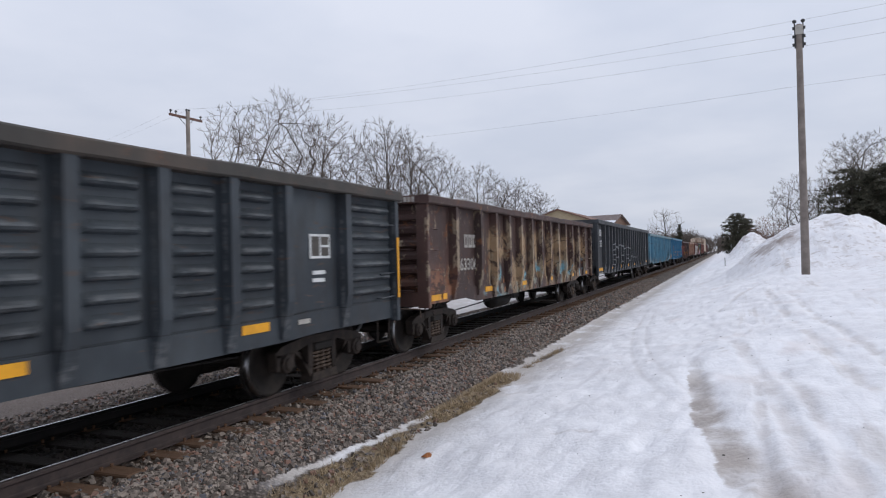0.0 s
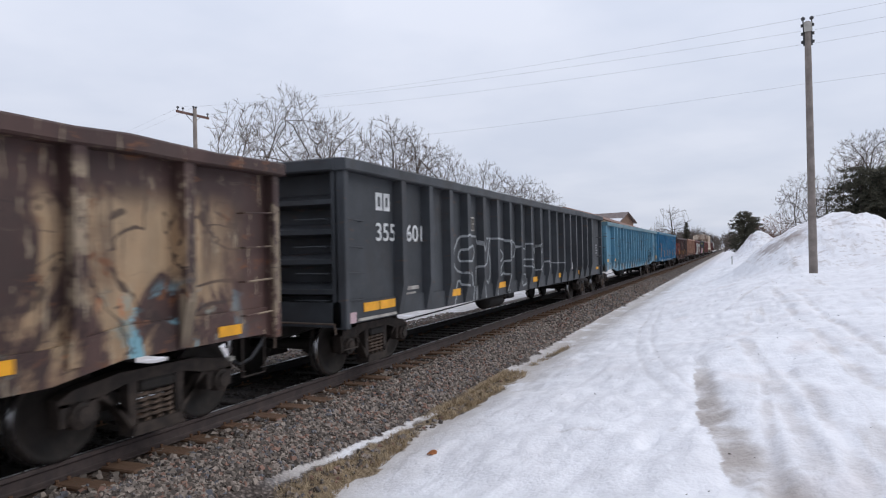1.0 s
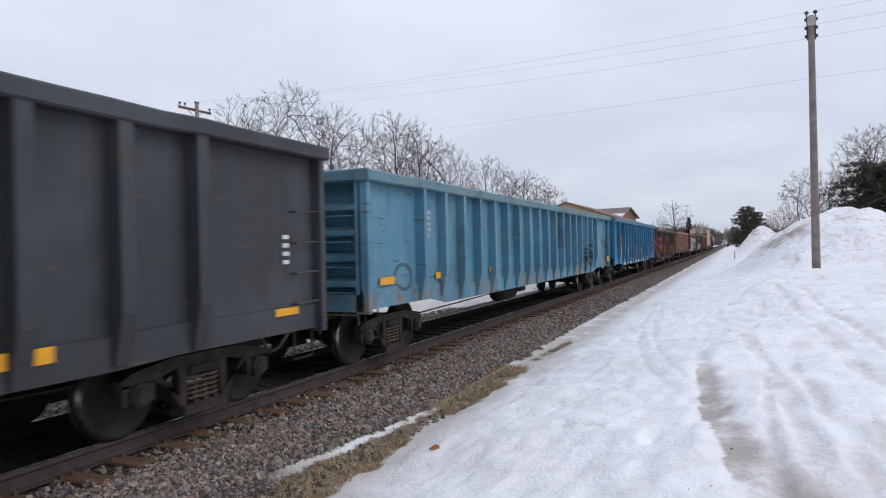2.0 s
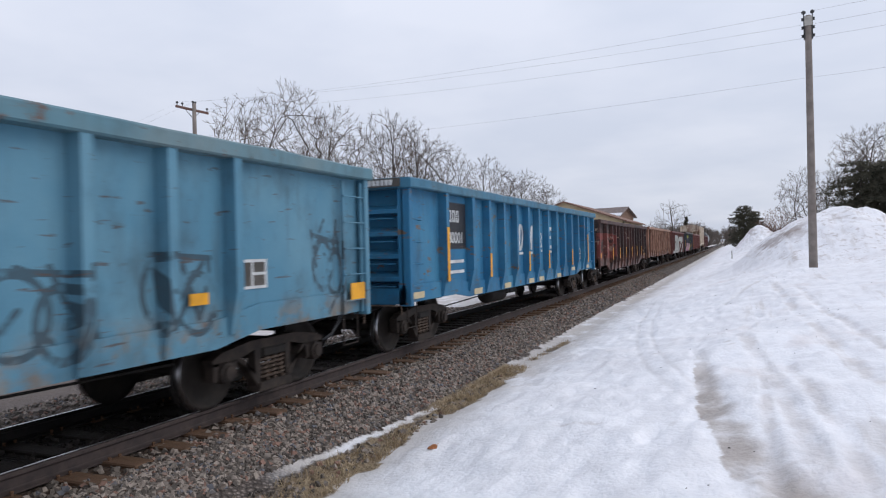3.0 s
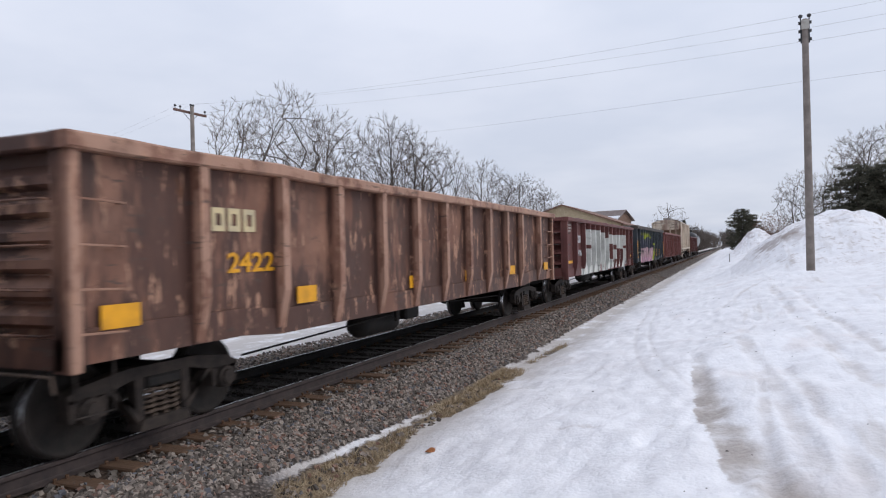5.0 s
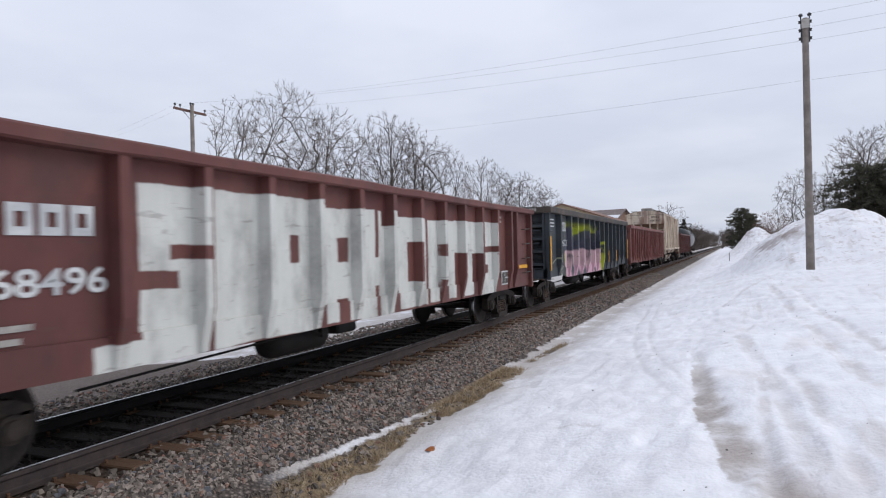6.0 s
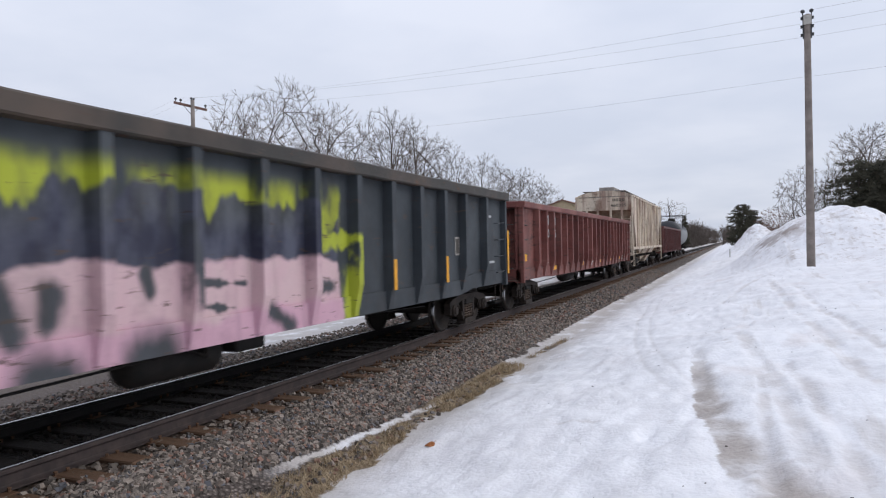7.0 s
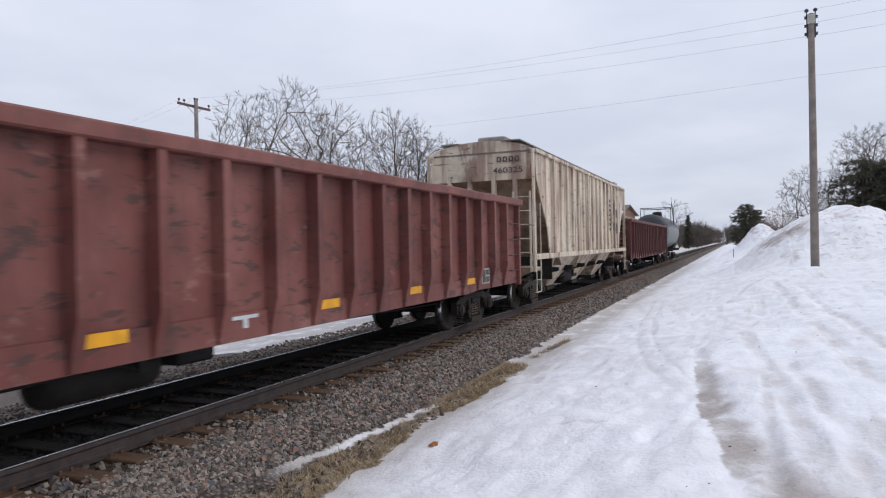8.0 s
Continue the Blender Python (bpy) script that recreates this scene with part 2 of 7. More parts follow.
def ground_material():
    """Snow, ballast, grit and dead grass on one sheet, told apart by where they lie across the line."""
    g = Graph("snow_and_gravel_ground", 0.9, spec=0.2)
    x, y, z = g.xyz()
    fine = g.math("SUBTRACT", g.noise(2.2, None, 7, 0.68), 0.5)
    wob = g.math("MULTIPLY", fine, 0.55)
    wob2 = g.math("MULTIPLY", g.math("SUBTRACT", g.noise(0.45, None, 4), 0.5), 0.5)
    edge = g.math("ADD", g.math("ADD", x, g.math("MULTIPLY", wob, 1.3)), wob2)
    # the thaw has gone further where the camera stands
    bare = g.math("ADD", g.math("MULTIPLY", g.math("SUBTRACT", 1.0, g.step(y, 11.7, 12.8)), 0.52), g.math("MULTIPLY", g.between(y, 7.5, 8.7, 0.4), -0.26))
    stones = g.cells(22, None, True)
    pale = g.tree.nodes.new("ShaderNodeSeparateXYZ")
    g.tree.links.new(stones, pale.inputs[0])
    gravel = g.mix(pale.outputs[0], (0.085, 0.070, 0.062), (0.27, 0.222, 0.195))
    gravel = g.mix(g.math("MULTIPLY", g.step(g.cells(22), 0.28, 0.55), 0.75), gravel, (0.045, 0.036, 0.031))
    # brown fines among the tie ends, oily bed with painted shade between the rails
    gravel = g.mix(g.math("MULTIPLY", g.between(x, 0.7, 1.45, 0.15), 0.7), gravel, g.mix(g.noise(14), (0.040, 0.026, 0.019), (0.105, 0.068, 0.047)))
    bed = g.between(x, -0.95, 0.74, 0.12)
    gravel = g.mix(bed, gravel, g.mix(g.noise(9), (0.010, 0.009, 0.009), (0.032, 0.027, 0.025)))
    # the far side is finer, browner grit
    gravel = g.mix(g.math("MULTIPLY", g.math("SUBTRACT", 1.0, g.step(x, -2.6, -1.4)), 0.75), gravel, g.mix(g.noise(20, None, 6, 0.75), (0.085, 0.068, 0.060), (0.27, 0.225, 0.20)))
    # dead grass and brown grit along the snow's foot
    grass = g.mix(g.noise(16, g.vec(1, 0.25, 1), 6, 0.7), (0.11, 0.078, 0.050), (0.38, 0.29, 0.185))
    verge = g.math("MULTIPLY", g.step(edge, 2.20, 2.38), g.math("MULTIPLY", g.step(g.noise(1.3, None, 5), 0.34, 0.5), g.math("SUBTRACT", 1.0, g.step(y, 12.4, 13.2))))
    soil = g.mix(verge, gravel, grass)
    # snow: old, granular, greyed
    n1 = g.noise(0.35, None, 5)
    n2 = g.noise(2.6, g.vec(1, 0.7, 1), 7, 0.68)
    snow = g.mix(g.step(n1, 0.35, 0.7), (0.80, 0.798, 0.822), (0.745, 0.737, 0.757))
    snow = g.mix(g.math("MULTIPLY", g.step(n2, 0.44, 0.68), 0.42), snow, (0.60, 0.585, 0.60))
    grain = g.noise(46, g.vec(1, 0.8, 1, 3), 4, 0.7)
    snow = g.mix(g.math("MULTIPLY", g.step(grain, 0.48, 0.72), 0.22), snow, (0.56, 0.545, 0.55))
    pink = g.noise(0.75, g.vec(1, 0.6, 1, 31), 4)
    snow = g.mix(g.math("MULTIPLY", g.step(pink, 0.55, 0.72), 0.5), snow, (0.63, 0.575, 0.565))
    # thawed brownish snow near its edge
    thaw = g.math("MULTIPLY", g.math("SUBTRACT", 1.0, g.step(edge, 2.6, 3.7)), g.step(g.noise(1.6, g.vec(1, 0.5, 1, 8), 6, 0.68), 0.32, 0.52))
    snow = g.mix(g.math("MULTIPLY", thaw, 0.85), snow, g.mix(g.noise(6, None, 6, 0.7), (0.36, 0.315, 0.28), (0.56, 0.525, 0.50)))
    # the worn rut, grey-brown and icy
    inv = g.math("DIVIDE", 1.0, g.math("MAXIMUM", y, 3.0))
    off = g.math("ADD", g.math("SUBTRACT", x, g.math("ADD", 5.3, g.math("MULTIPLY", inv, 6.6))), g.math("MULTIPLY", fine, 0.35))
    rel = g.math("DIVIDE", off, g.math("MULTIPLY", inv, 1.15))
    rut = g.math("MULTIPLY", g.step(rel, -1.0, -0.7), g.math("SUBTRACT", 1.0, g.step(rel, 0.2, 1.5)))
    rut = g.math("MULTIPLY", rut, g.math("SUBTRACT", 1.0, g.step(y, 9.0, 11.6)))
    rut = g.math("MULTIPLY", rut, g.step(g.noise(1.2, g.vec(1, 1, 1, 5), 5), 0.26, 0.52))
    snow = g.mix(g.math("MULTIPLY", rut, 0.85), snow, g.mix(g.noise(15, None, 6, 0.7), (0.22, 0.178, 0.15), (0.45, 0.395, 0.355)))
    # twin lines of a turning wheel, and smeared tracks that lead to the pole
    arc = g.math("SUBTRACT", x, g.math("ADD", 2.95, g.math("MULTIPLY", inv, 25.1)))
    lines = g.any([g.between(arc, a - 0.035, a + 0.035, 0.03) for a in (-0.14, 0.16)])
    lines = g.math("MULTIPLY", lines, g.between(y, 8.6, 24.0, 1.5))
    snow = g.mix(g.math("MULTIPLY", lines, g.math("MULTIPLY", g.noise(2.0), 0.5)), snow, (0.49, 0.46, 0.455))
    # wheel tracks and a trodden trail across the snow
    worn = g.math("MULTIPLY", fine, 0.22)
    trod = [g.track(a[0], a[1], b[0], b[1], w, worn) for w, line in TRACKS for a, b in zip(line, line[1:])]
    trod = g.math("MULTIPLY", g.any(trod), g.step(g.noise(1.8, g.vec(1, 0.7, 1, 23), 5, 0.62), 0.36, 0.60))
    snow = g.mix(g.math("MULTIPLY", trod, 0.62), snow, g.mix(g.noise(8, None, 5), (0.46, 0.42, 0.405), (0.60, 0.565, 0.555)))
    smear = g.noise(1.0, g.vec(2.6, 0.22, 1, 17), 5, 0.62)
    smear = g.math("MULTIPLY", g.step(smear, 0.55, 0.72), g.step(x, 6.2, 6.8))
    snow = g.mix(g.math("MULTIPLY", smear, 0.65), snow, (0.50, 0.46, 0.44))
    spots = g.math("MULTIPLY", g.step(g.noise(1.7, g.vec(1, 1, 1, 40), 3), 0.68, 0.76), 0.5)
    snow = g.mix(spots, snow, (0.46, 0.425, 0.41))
    # ploughed dirt in the piles
    heap = g.math("MULTIPLY", g.step(z, 1.6, 2.2), g.step(g.noise(0.55, g.vec(0.6, 0.5, 2.0, 3), 6, 0.68, 0.6), 0.51, 0.62))
    snow = g.mix(g.math("MULTIPLY", heap, 0.5), snow, (0.27, 0.21, 0.18))
    crumbs = g.math("MULTIPLY", g.step(z, 0.85, 1.1), g.step(g.noise(3.2, g.vec(1, 1, 1.5), 5, 0.65), 0.54, 0.64))
    snow = g.mix(g.math("MULTIPLY", crumbs, 0.7), snow, (0.46, 0.41, 0.39))
    # a dark run of ploughed earth down the pile's flank
    run_off = g.math("SUBTRACT", g.math("SUBTRACT", z, 1.45), g.math("MULTIPLY", g.math("SUBTRACT", x, 7.6), 0.62))
    run_off = g.math("ADD", run_off, g.math("MULTIPLY", g.math("SUBTRACT", g.noise(1.3, None, 5, 0.65), 0.5), 0.9))
    earth = g.math("MULTIPLY", g.math("MULTIPLY", g.between(run_off, -0.11, 0.11, 0.07), g.between(x, 7.5, 9.3, 0.3)), g.math("MULTIPLY", g.step(y, 28.5, 29.5), g.math("SUBTRACT", 1.0, g.step(y, 44, 46))))
    snow = g.mix(g.math("MULTIPLY", earth, 0.65), snow, g.mix(g.noise(5), (0.15, 0.105, 0.085), (0.34, 0.27, 0.24)))
    tuft = g.math("MULTIPLY", g.between(g.math("ADD", x, g.math("MULTIPLY", y, -0.05)), 1.86, 2.06, 0.06), g.math("MULTIPLY", g.between(y, 13.3, 16.0, 0.5), g.step(g.noise(3.0, None, 5), 0.42, 0.55)))
    near = g.math("MULTIPLY", g.step(g.math("SUBTRACT", edge, bare), 2.28, 2.35), g.math("SUBTRACT", 1.0, tuft))
    sx = g.math("ADD", x, g.math("MULTIPLY", fine, 0.5))
    s1 = g.math("SUBTRACT", sx, g.math("ADD", 1.69, g.math("MULTIPLY", y, 0.084)))
    strip1 = g.math("MULTIPLY", g.between(s1, -0.075, 0.055, 0.03), g.between(y, 5.7, 9.2, 0.4))
    reach = g.math("ADD", g.math("MULTIPLY", edge, -1.0), g.math("MULTIPLY", g.math("MINIMUM", g.math("SUBTRACT", y, 13.0), 0.0), 0.8))
    far = g.math("MULTIPLY", g.step(g.math("ADD", reach, g.math("MULTIPLY", fine, 1.4)), 3.05, 3.2), g.step(g.noise(0.3, g.vec(1, 0.5, 1, 4), 5), 0.34, 0.40))
    cover = g.any([near, strip1, far])
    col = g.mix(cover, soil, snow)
    h = g.math("ADD", g.math("MULTIPLY", g.cells(22), g.math("SUBTRACT", 0.9, cover)), g.math("ADD", g.math("MULTIPLY", n2, 0.6), g.math("ADD", g.math("MULTIPLY", g.noise(7, g.vec(1, 0.8, 1), 3), 0.28), g.math("MULTIPLY", grain, 0.07))))
    g.bump(h, 0.65, 0.08)
    return g.done(col, g.math("SUBTRACT", 0.9, g.math("MULTIPLY", cover, 0.25)))


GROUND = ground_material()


# ---- mesh helpers ----
def box(bm, x0, x1, y0, y1, z0, z1, bevel=0.0):
    """A box; with bevel its four lengthwise edges along Y and Z are cut."""
    vs = [bm.verts.new(p) for p in ((x0, y0, z0), (x1, y0, z0), (x1, y1, z0), (x0, y1, z0), (x0, y0, z1), (x1, y0, z1), (x1, y1, z1), (x0, y1, z1))]
    fs = [bm.faces.new([vs[i] for i in f]) for f in ((3, 2, 1, 0), (4, 5, 6, 7), (0, 1, 5, 4), (1, 2, 6, 5), (2, 3, 7, 6), (3, 0, 4, 7))]
    if bevel:
        bmesh.ops.bevel(bm, geom=list({e for f in fs for e in f.edges}), offset=bevel, segments=1, affect="EDGES")


def prism(bm, outline, axis, a, b):
    """Extrudes a closed outline of (u, v) from a to b along an axis: x takes (y, z), y takes (x, z), z takes (x, y)."""
    def at(u, v, w):
        return (w, u, v) if axis == "x" else (u, w, v) if axis == "y" else (u, v, w)
    lo = [bm.verts.new(at(u, v, a)) for u, v in outline]
    hi = [bm.verts.new(at(u, v, b)) for u, v in outline]
    n = len(outline)
    bm.faces.new(lo)
    bm.faces.new(hi[::-1])
    for i in range(n):
        bm.faces.new((lo[i], hi[i], hi[(i + 1) % n], lo[(i + 1) % n]))


def tube(bm, points, r, n=6):
    """A round bar through the points."""
    rings = []
    for i, p in enumerate(points):
        p = Vector(p)
        a, b = Vector(points[max(i - 1, 0)]), Vector(points[min(i + 1, len(points) - 1)])
        d = (b - a).normalized()
        u = d.orthogonal().normalized()
        if i and rings:
            u = (last - d * last.dot(d)).normalized()
        last = u
        v = d.cross(u)
        rings.append([bm.verts.new(p + (u * math.cos(k * math.tau / n) + v * math.sin(k * math.tau / n)) * r) for k in range(n)])
    for s, t in zip(rings, rings[1:]):
        for k in range(n):
            bm.faces.new((s[k], s[(k + 1) % n], t[(k + 1) % n], t[k]))
    bm.faces.new(rings[0][::-1])
    bm.faces.new(rings[-1])


def lathe(bm, profile, axis="x", n=32, centre=(0, 0, 0), cap=True):
    """Turns a profile of (place along the axis, radius) round the axis."""
    rings = []
    for a, r in profile:
        ring = []
        for k in range(n):
            c, s = math.cos(k * math.tau / n) * r, math.sin(k * math.tau / n) * r
            p = (a, c, s) if axis == "x" else (c, a, s) if axis == "y" else (c, s, a)
            ring.append(bm.verts.new(Vector(p) + Vector(centre)))
        rings.append(ring)
    for s, t in zip(rings, rings[1:]):
        for k in range(n):
            bm.faces.new((s[k], s[(k + 1) % n], t[(k + 1) % n], t[k]))
    if cap:
        bm.faces.new(rings[0][::-1])
        bm.faces.new(rings[-1])


def band(bm, stations, x0, x1):
    """A long plate between x0 and x1 whose lower and upper edges follow stations of (y, low, high)."""
    rows = [[bm.verts.new(p) for p in ((x0, y, a), (x1, y, a), (x1, y, b), (x0, y, b))] for y, a, b in stations]
    for r, s in zip(rows, rows[1:]):
        for k in range(4):
            bm.faces.new((r[k], r[(k + 1) % 4], s[(k + 1) % 4], s[k]))
    bm.faces.new(rows[0])
    bm.faces.new(rows[-1][::-1])


def part(name, bm, material, parent=None, label="", smooth=False):
    """Links a bmesh as one mesh object under a thing or a part."""
    bmesh.ops.recalc_face_normals(bm, faces=bm.faces)
    me = bpy.data.meshes.new(name)
    bm.to_mesh(me)
    bm.free()
    me.materials.append(material)
    if smooth:
        me.shade_smooth()
    ob = new(name, me)
    ob.parent = parent
    if label:
        ob["label"] = label
    return ob


def raw(name, verts, faces, material, parent=None):
    me = bpy.data.meshes.new(name)
    me.from_pydata(verts, [], faces)
    me.materials.append(material)
    ob = new(name, me)
    ob.parent = parent
    return ob


def lettering(name, text, size, material, parent, y, z, x, width=None, slant=0.0, bold=0.0):
    """Letters of the built-in font, flat on a face that looks along +X; y is where they begin."""
    cu = bpy.data.curves.new(name, "FONT")
    cu.body, cu.size, cu.shear, cu.offset, cu.extrude = text, size, slant, bold, 0.001
    tmp = bpy.data.objects.new(name, cu)
    scene.collection.objects.link(tmp)
    bpy.context.view_layer.update()
    me = bpy.data.meshes.new_from_object(tmp)
    bpy.data.objects.remove(tmp)
    w = max(v.co.x for v in me.vertices) - min(v.co.x for v in me.vertices)
    k = width / w if width else 1.0
    for v in me.vertices:
        v.co = Vector((x + v.co.z, y + v.co.x * k, z + v.co.y))
    me.materials.clear()
    me.materials.append(material)
    ob = new(name, me)
    ob.parent = parent
    return ob


def smoothstep(a, b, v):
    t = np.clip((v - a) / (b - a), 0, 1)
    return t * t * (3 - 2 * t)


def fbm(x, y, seed=0.0):
    return noise.fractal(Vector((x, y, seed)), 0.9, 2.0, 4)


# ---- the ground: one sheet to the horizon ----
def footprints():
    """Two trails of old, thawed footprints: place, turn and depth of each."""
    rng = random.Random(15)
    out = []
    for x0, y0, x1, y1, n in ((6.05, 9.4, 5.72, 21.0, 17), (6.5, 12.2, 8.1, 25.0, 17), (5.45, 4.9, 6.0, 8.0, 5)):
        for i in range(n):
            u = (i + rng.uniform(-0.15, 0.15)) / (n - 1)
            side = 0.11 if i % 2 else -0.11
            out.append((x0 + (x1 - x0) * u + side + rng.gauss(0, 0.05), y0 + (y1 - y0) * u, rng.uniform(0.018, 0.042)))
    return out


FOOTPRINTS = footprints()


def trail_depth(x, y):
    """How far tracks and footprints are pressed into the snow."""
    sunk = 0.0
    for w, line in TRACKS:
        for (ax, ay), (bx, by) in zip(line, line[1:]):
            if y < min(ay, by) - 0.2 or y > max(ay, by) + 0.2:
                continue
            u = min(1.0, max(0.0, (y - ay) / (by - ay)))
            d = abs(x - ax - (bx - ax) * u)
            if d < 3 * w:
                sunk = max(sunk, 0.020 * (1 - smoothstep(0.5 * w, 1.5 * w, d)) - 0.008 * math.exp(-((d - 1.9 * w) / (0.6 * w)) ** 2))
    for fx, fy, deep in FOOTPRINTS:
        if abs(x - fx) < 0.25 and abs(y - fy) < 0.4:
            d = math.hypot((x - fx) / 0.085, (y - fy) / 0.17)
            sunk = max(sunk, deep * (1 - smoothstep(0.6, 1.5, d)))
    return sunk


def ground_height(x, y):
    """Height over the rail's top: ballast bed, snow bank, ploughed piles, flat land."""
    if x >= 0:
        z = -0.20 - 0.30 * smoothstep(1.35, 2.5, x)
        z += 0.19 * max(0.0, min(x, 11.0) - 2.75)
        z -= 0.05 * max(0.0, min(x, 11.0) - 6.5)
        z += 0.30 * smoothstep(10, 26, y) * smoothstep(4.5, 9, x)
        z += 0.35 * smoothstep(30, 60, y) * smoothstep(3.0, 5.0, x)
    else:
        z = -0.20 - 0.28 * smoothstep(1.6, 3.2, -x)
    if x > 2.5:
        rough = smoothstep(2.6, 3.4, x)
        z += rough * (0.10 * fbm(x * 0.35, y * 0.3, 2) + 0.042 * fbm(x * 1.5, y * 1.1, 5) + 0.018 * fbm(x * 5, y * 4, 8))
        # the trodden rut with its steep bank, and a turning wheel's lines
        inv = 1 / max(y, 3.0)
        d = (x - 5.3 - 6.6 * inv + 0.05 * fbm(x * 2, y * 2, 1)) / (1.15 * inv)
        z -= 0.040 * smoothstep(-1.8, -0.6, d) * (1 - smoothstep(0.2, 2.2, d)) * (1 - smoothstep(9, 12, y))
        for a in (-0.14, 0.16):
            d = abs(x - 2.95 - 25.1 * inv - a)
            z -= 0.010 * (1 - smoothstep(0.02, 0.10, d)) * (1 - smoothstep(20, 26, y)) * smoothstep(8, 9.5, y)
        if 4.4 < x < 8.6 and 4 < y < 28:
            z -= trail_depth(x, y)
        # ploughed piles
        lump = 1 + 0.14 * fbm(x * 0.5, y * 0.5, 11) + 0.10 * fbm(x * 1.3, y * 1.3, 12) + 0.05 * fbm(x * 3.6, y * 3.6, 14)
        crest = np.interp(x, (4.2, 5.6, 6.4, 7.4, 8.2, 9.0, 9.9, 10.7, 11.3, 12.2, 12.8, 14.0, 16.0), (0.0, 0.0, 0.12, 0.78, 1.24, 1.60, 1.90, 1.90, 1.96, 1.78, 1.4, 0.7, 0.0))
        a = crest * smoothstep(27.0, 35.5, y + 0.35 * fbm(x * 0.8, y * 0.8, 21) - 1.2 * max(0.0, 8.5 - x)) * (1 - smoothstep(38, 47, y))
        b = math.exp(-((x - 8.6) / 1.6) ** 2 - ((y - 70) / 9) ** 2)
        d = math.exp(-((x - 17.5) / 4.0) ** 2 - ((y - 38) / 8) ** 2)
        z += (0.5 + 0.5 * lump) * a + lump * (2.0 * b + 0.3 * d) + min(1.0, a) * 0.06 * fbm(x * 2.1, y * 2.1, 31)
    elif x < -3.5:
        z += 0.05 * fbm(x * 0.3, y * 0.3, 3)
    return z


def axis_lines(parts):
    out = []
    for a, b, n in parts:
        out += list(np.linspace(a, b, n, endpoint=False))
    return out


def build_ground():
    xs = axis_lines([(-1500, -200, 8), (-200, -30, 20), (-30, -6, 30), (-6, -1.2, 24), (-1.2, 2.4, 18), (2.4, 9.5, 165), (9.5, 24, 75), (24, 60, 24), (60, 1500, 14)]) + [1500]
    ys = axis_lines([(-300, -20, 10), (-20, 2, 30), (2, 20, 170), (20, 50, 130), (50, 110, 90), (110, 300, 50), (300, 2600, 20)]) + [2600]
    verts = [(x, y, ground_height(x, y)) for y in ys for x in xs]
    nx = len(xs)
    faces = [(j * nx + i, j * nx + i + 1, (j + 1) * nx + i + 1, (j + 1) * nx + i) for j in range(len(ys) - 1) for i in range(nx - 1)]
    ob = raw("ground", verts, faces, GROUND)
    ob.data.shade_smooth()
    tagged(ob, "snow-covered ground with bare gravel along the railway", "ground", kind="structure")


build_ground()


# ---- the railway track ----
def build_track():
    track = tagged(new("railway_track"), "single railway track of rusty steel rails on wooden ties", "railway track", kind="structure")
    half = [(0.075, -0.175), (0.075, -0.163), (0.022, -0.148), (0.009, -0.135), (0.009, -0.055), (0.030, -0.044), (0.036, -0.036), (0.036, -0.012), (0.030, -0.003)]
    outline = half + [(-u, v) for u, v in half[::-1]]
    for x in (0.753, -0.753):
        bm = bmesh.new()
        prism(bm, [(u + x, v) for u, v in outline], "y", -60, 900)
        rail = part("rail", bm, RAIL_SIDE if x > 0 else RAIL_BLACK, track, "rusty steel rail with a polished running surface" if x > 0 else "steel rail black with grease and painted shade")
        bm = bmesh.new()
        inner = -1 if x > 0 else 1
        prism(bm, [(x + inner * 0.030, -0.005), (x + inner * 0.028, 0.001), (x + inner * 0.006, 0.002), (x + inner * 0.006, -0.004)], "y", -60, 900)
        part("running_surface", bm, BRIGHT, rail, "narrow polished band on the rail head")
    rng = random.Random(4)
    tie_mesh = None
    far = bmesh.new()
    for i in range(560):
        y = -6 + i * 0.54
        if i < 130:
            if tie_mesh is None:
                bm = bmesh.new()
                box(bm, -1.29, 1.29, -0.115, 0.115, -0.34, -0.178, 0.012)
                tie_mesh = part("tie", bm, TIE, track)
                tie_mesh.location = (0, y, 0)
                tie = tie_mesh
            else:
                tie = new("tie", tie_mesh.data)
                tie.parent = track
            tie.location = (rng.uniform(-0.05, 0.05), y + rng.uniform(-0.03, 0.03), rng.uniform(0.0, 0.018))
            tie.rotation_euler = (0, 0, rng.uniform(-0.02, 0.02))
        else:
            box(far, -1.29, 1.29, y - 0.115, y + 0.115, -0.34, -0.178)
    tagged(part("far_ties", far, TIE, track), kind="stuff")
    bm = bmesh.new()
    box(bm, -0.18, 0.18, -0.095, 0.095, -0.180, -0.168, 0.004)
    for dx, dy in ((0.105, 0.06), (0.105, -0.06), (-0.105, 0.06), (-0.105, -0.06)):
        lathe(bm, [(-0.17, 0.014), (-0.145, 0.014), (-0.14, 0.02), (-0.13, 0.015)], "z", 6, (dx, dy, 0))
    first = part("tie_plate", bm, TIE_PLATE, track)
    first.location = (0.753, -6, 0)
    for i in range(1, 130):
        for x in (0.753, -0.753):
            if x < 0 and i > 60:
                continue
            ob = new("tie_plate", first.data)
            ob.parent = track
            ob.location = (x, -6 + i * 0.54, 0)


build_track()


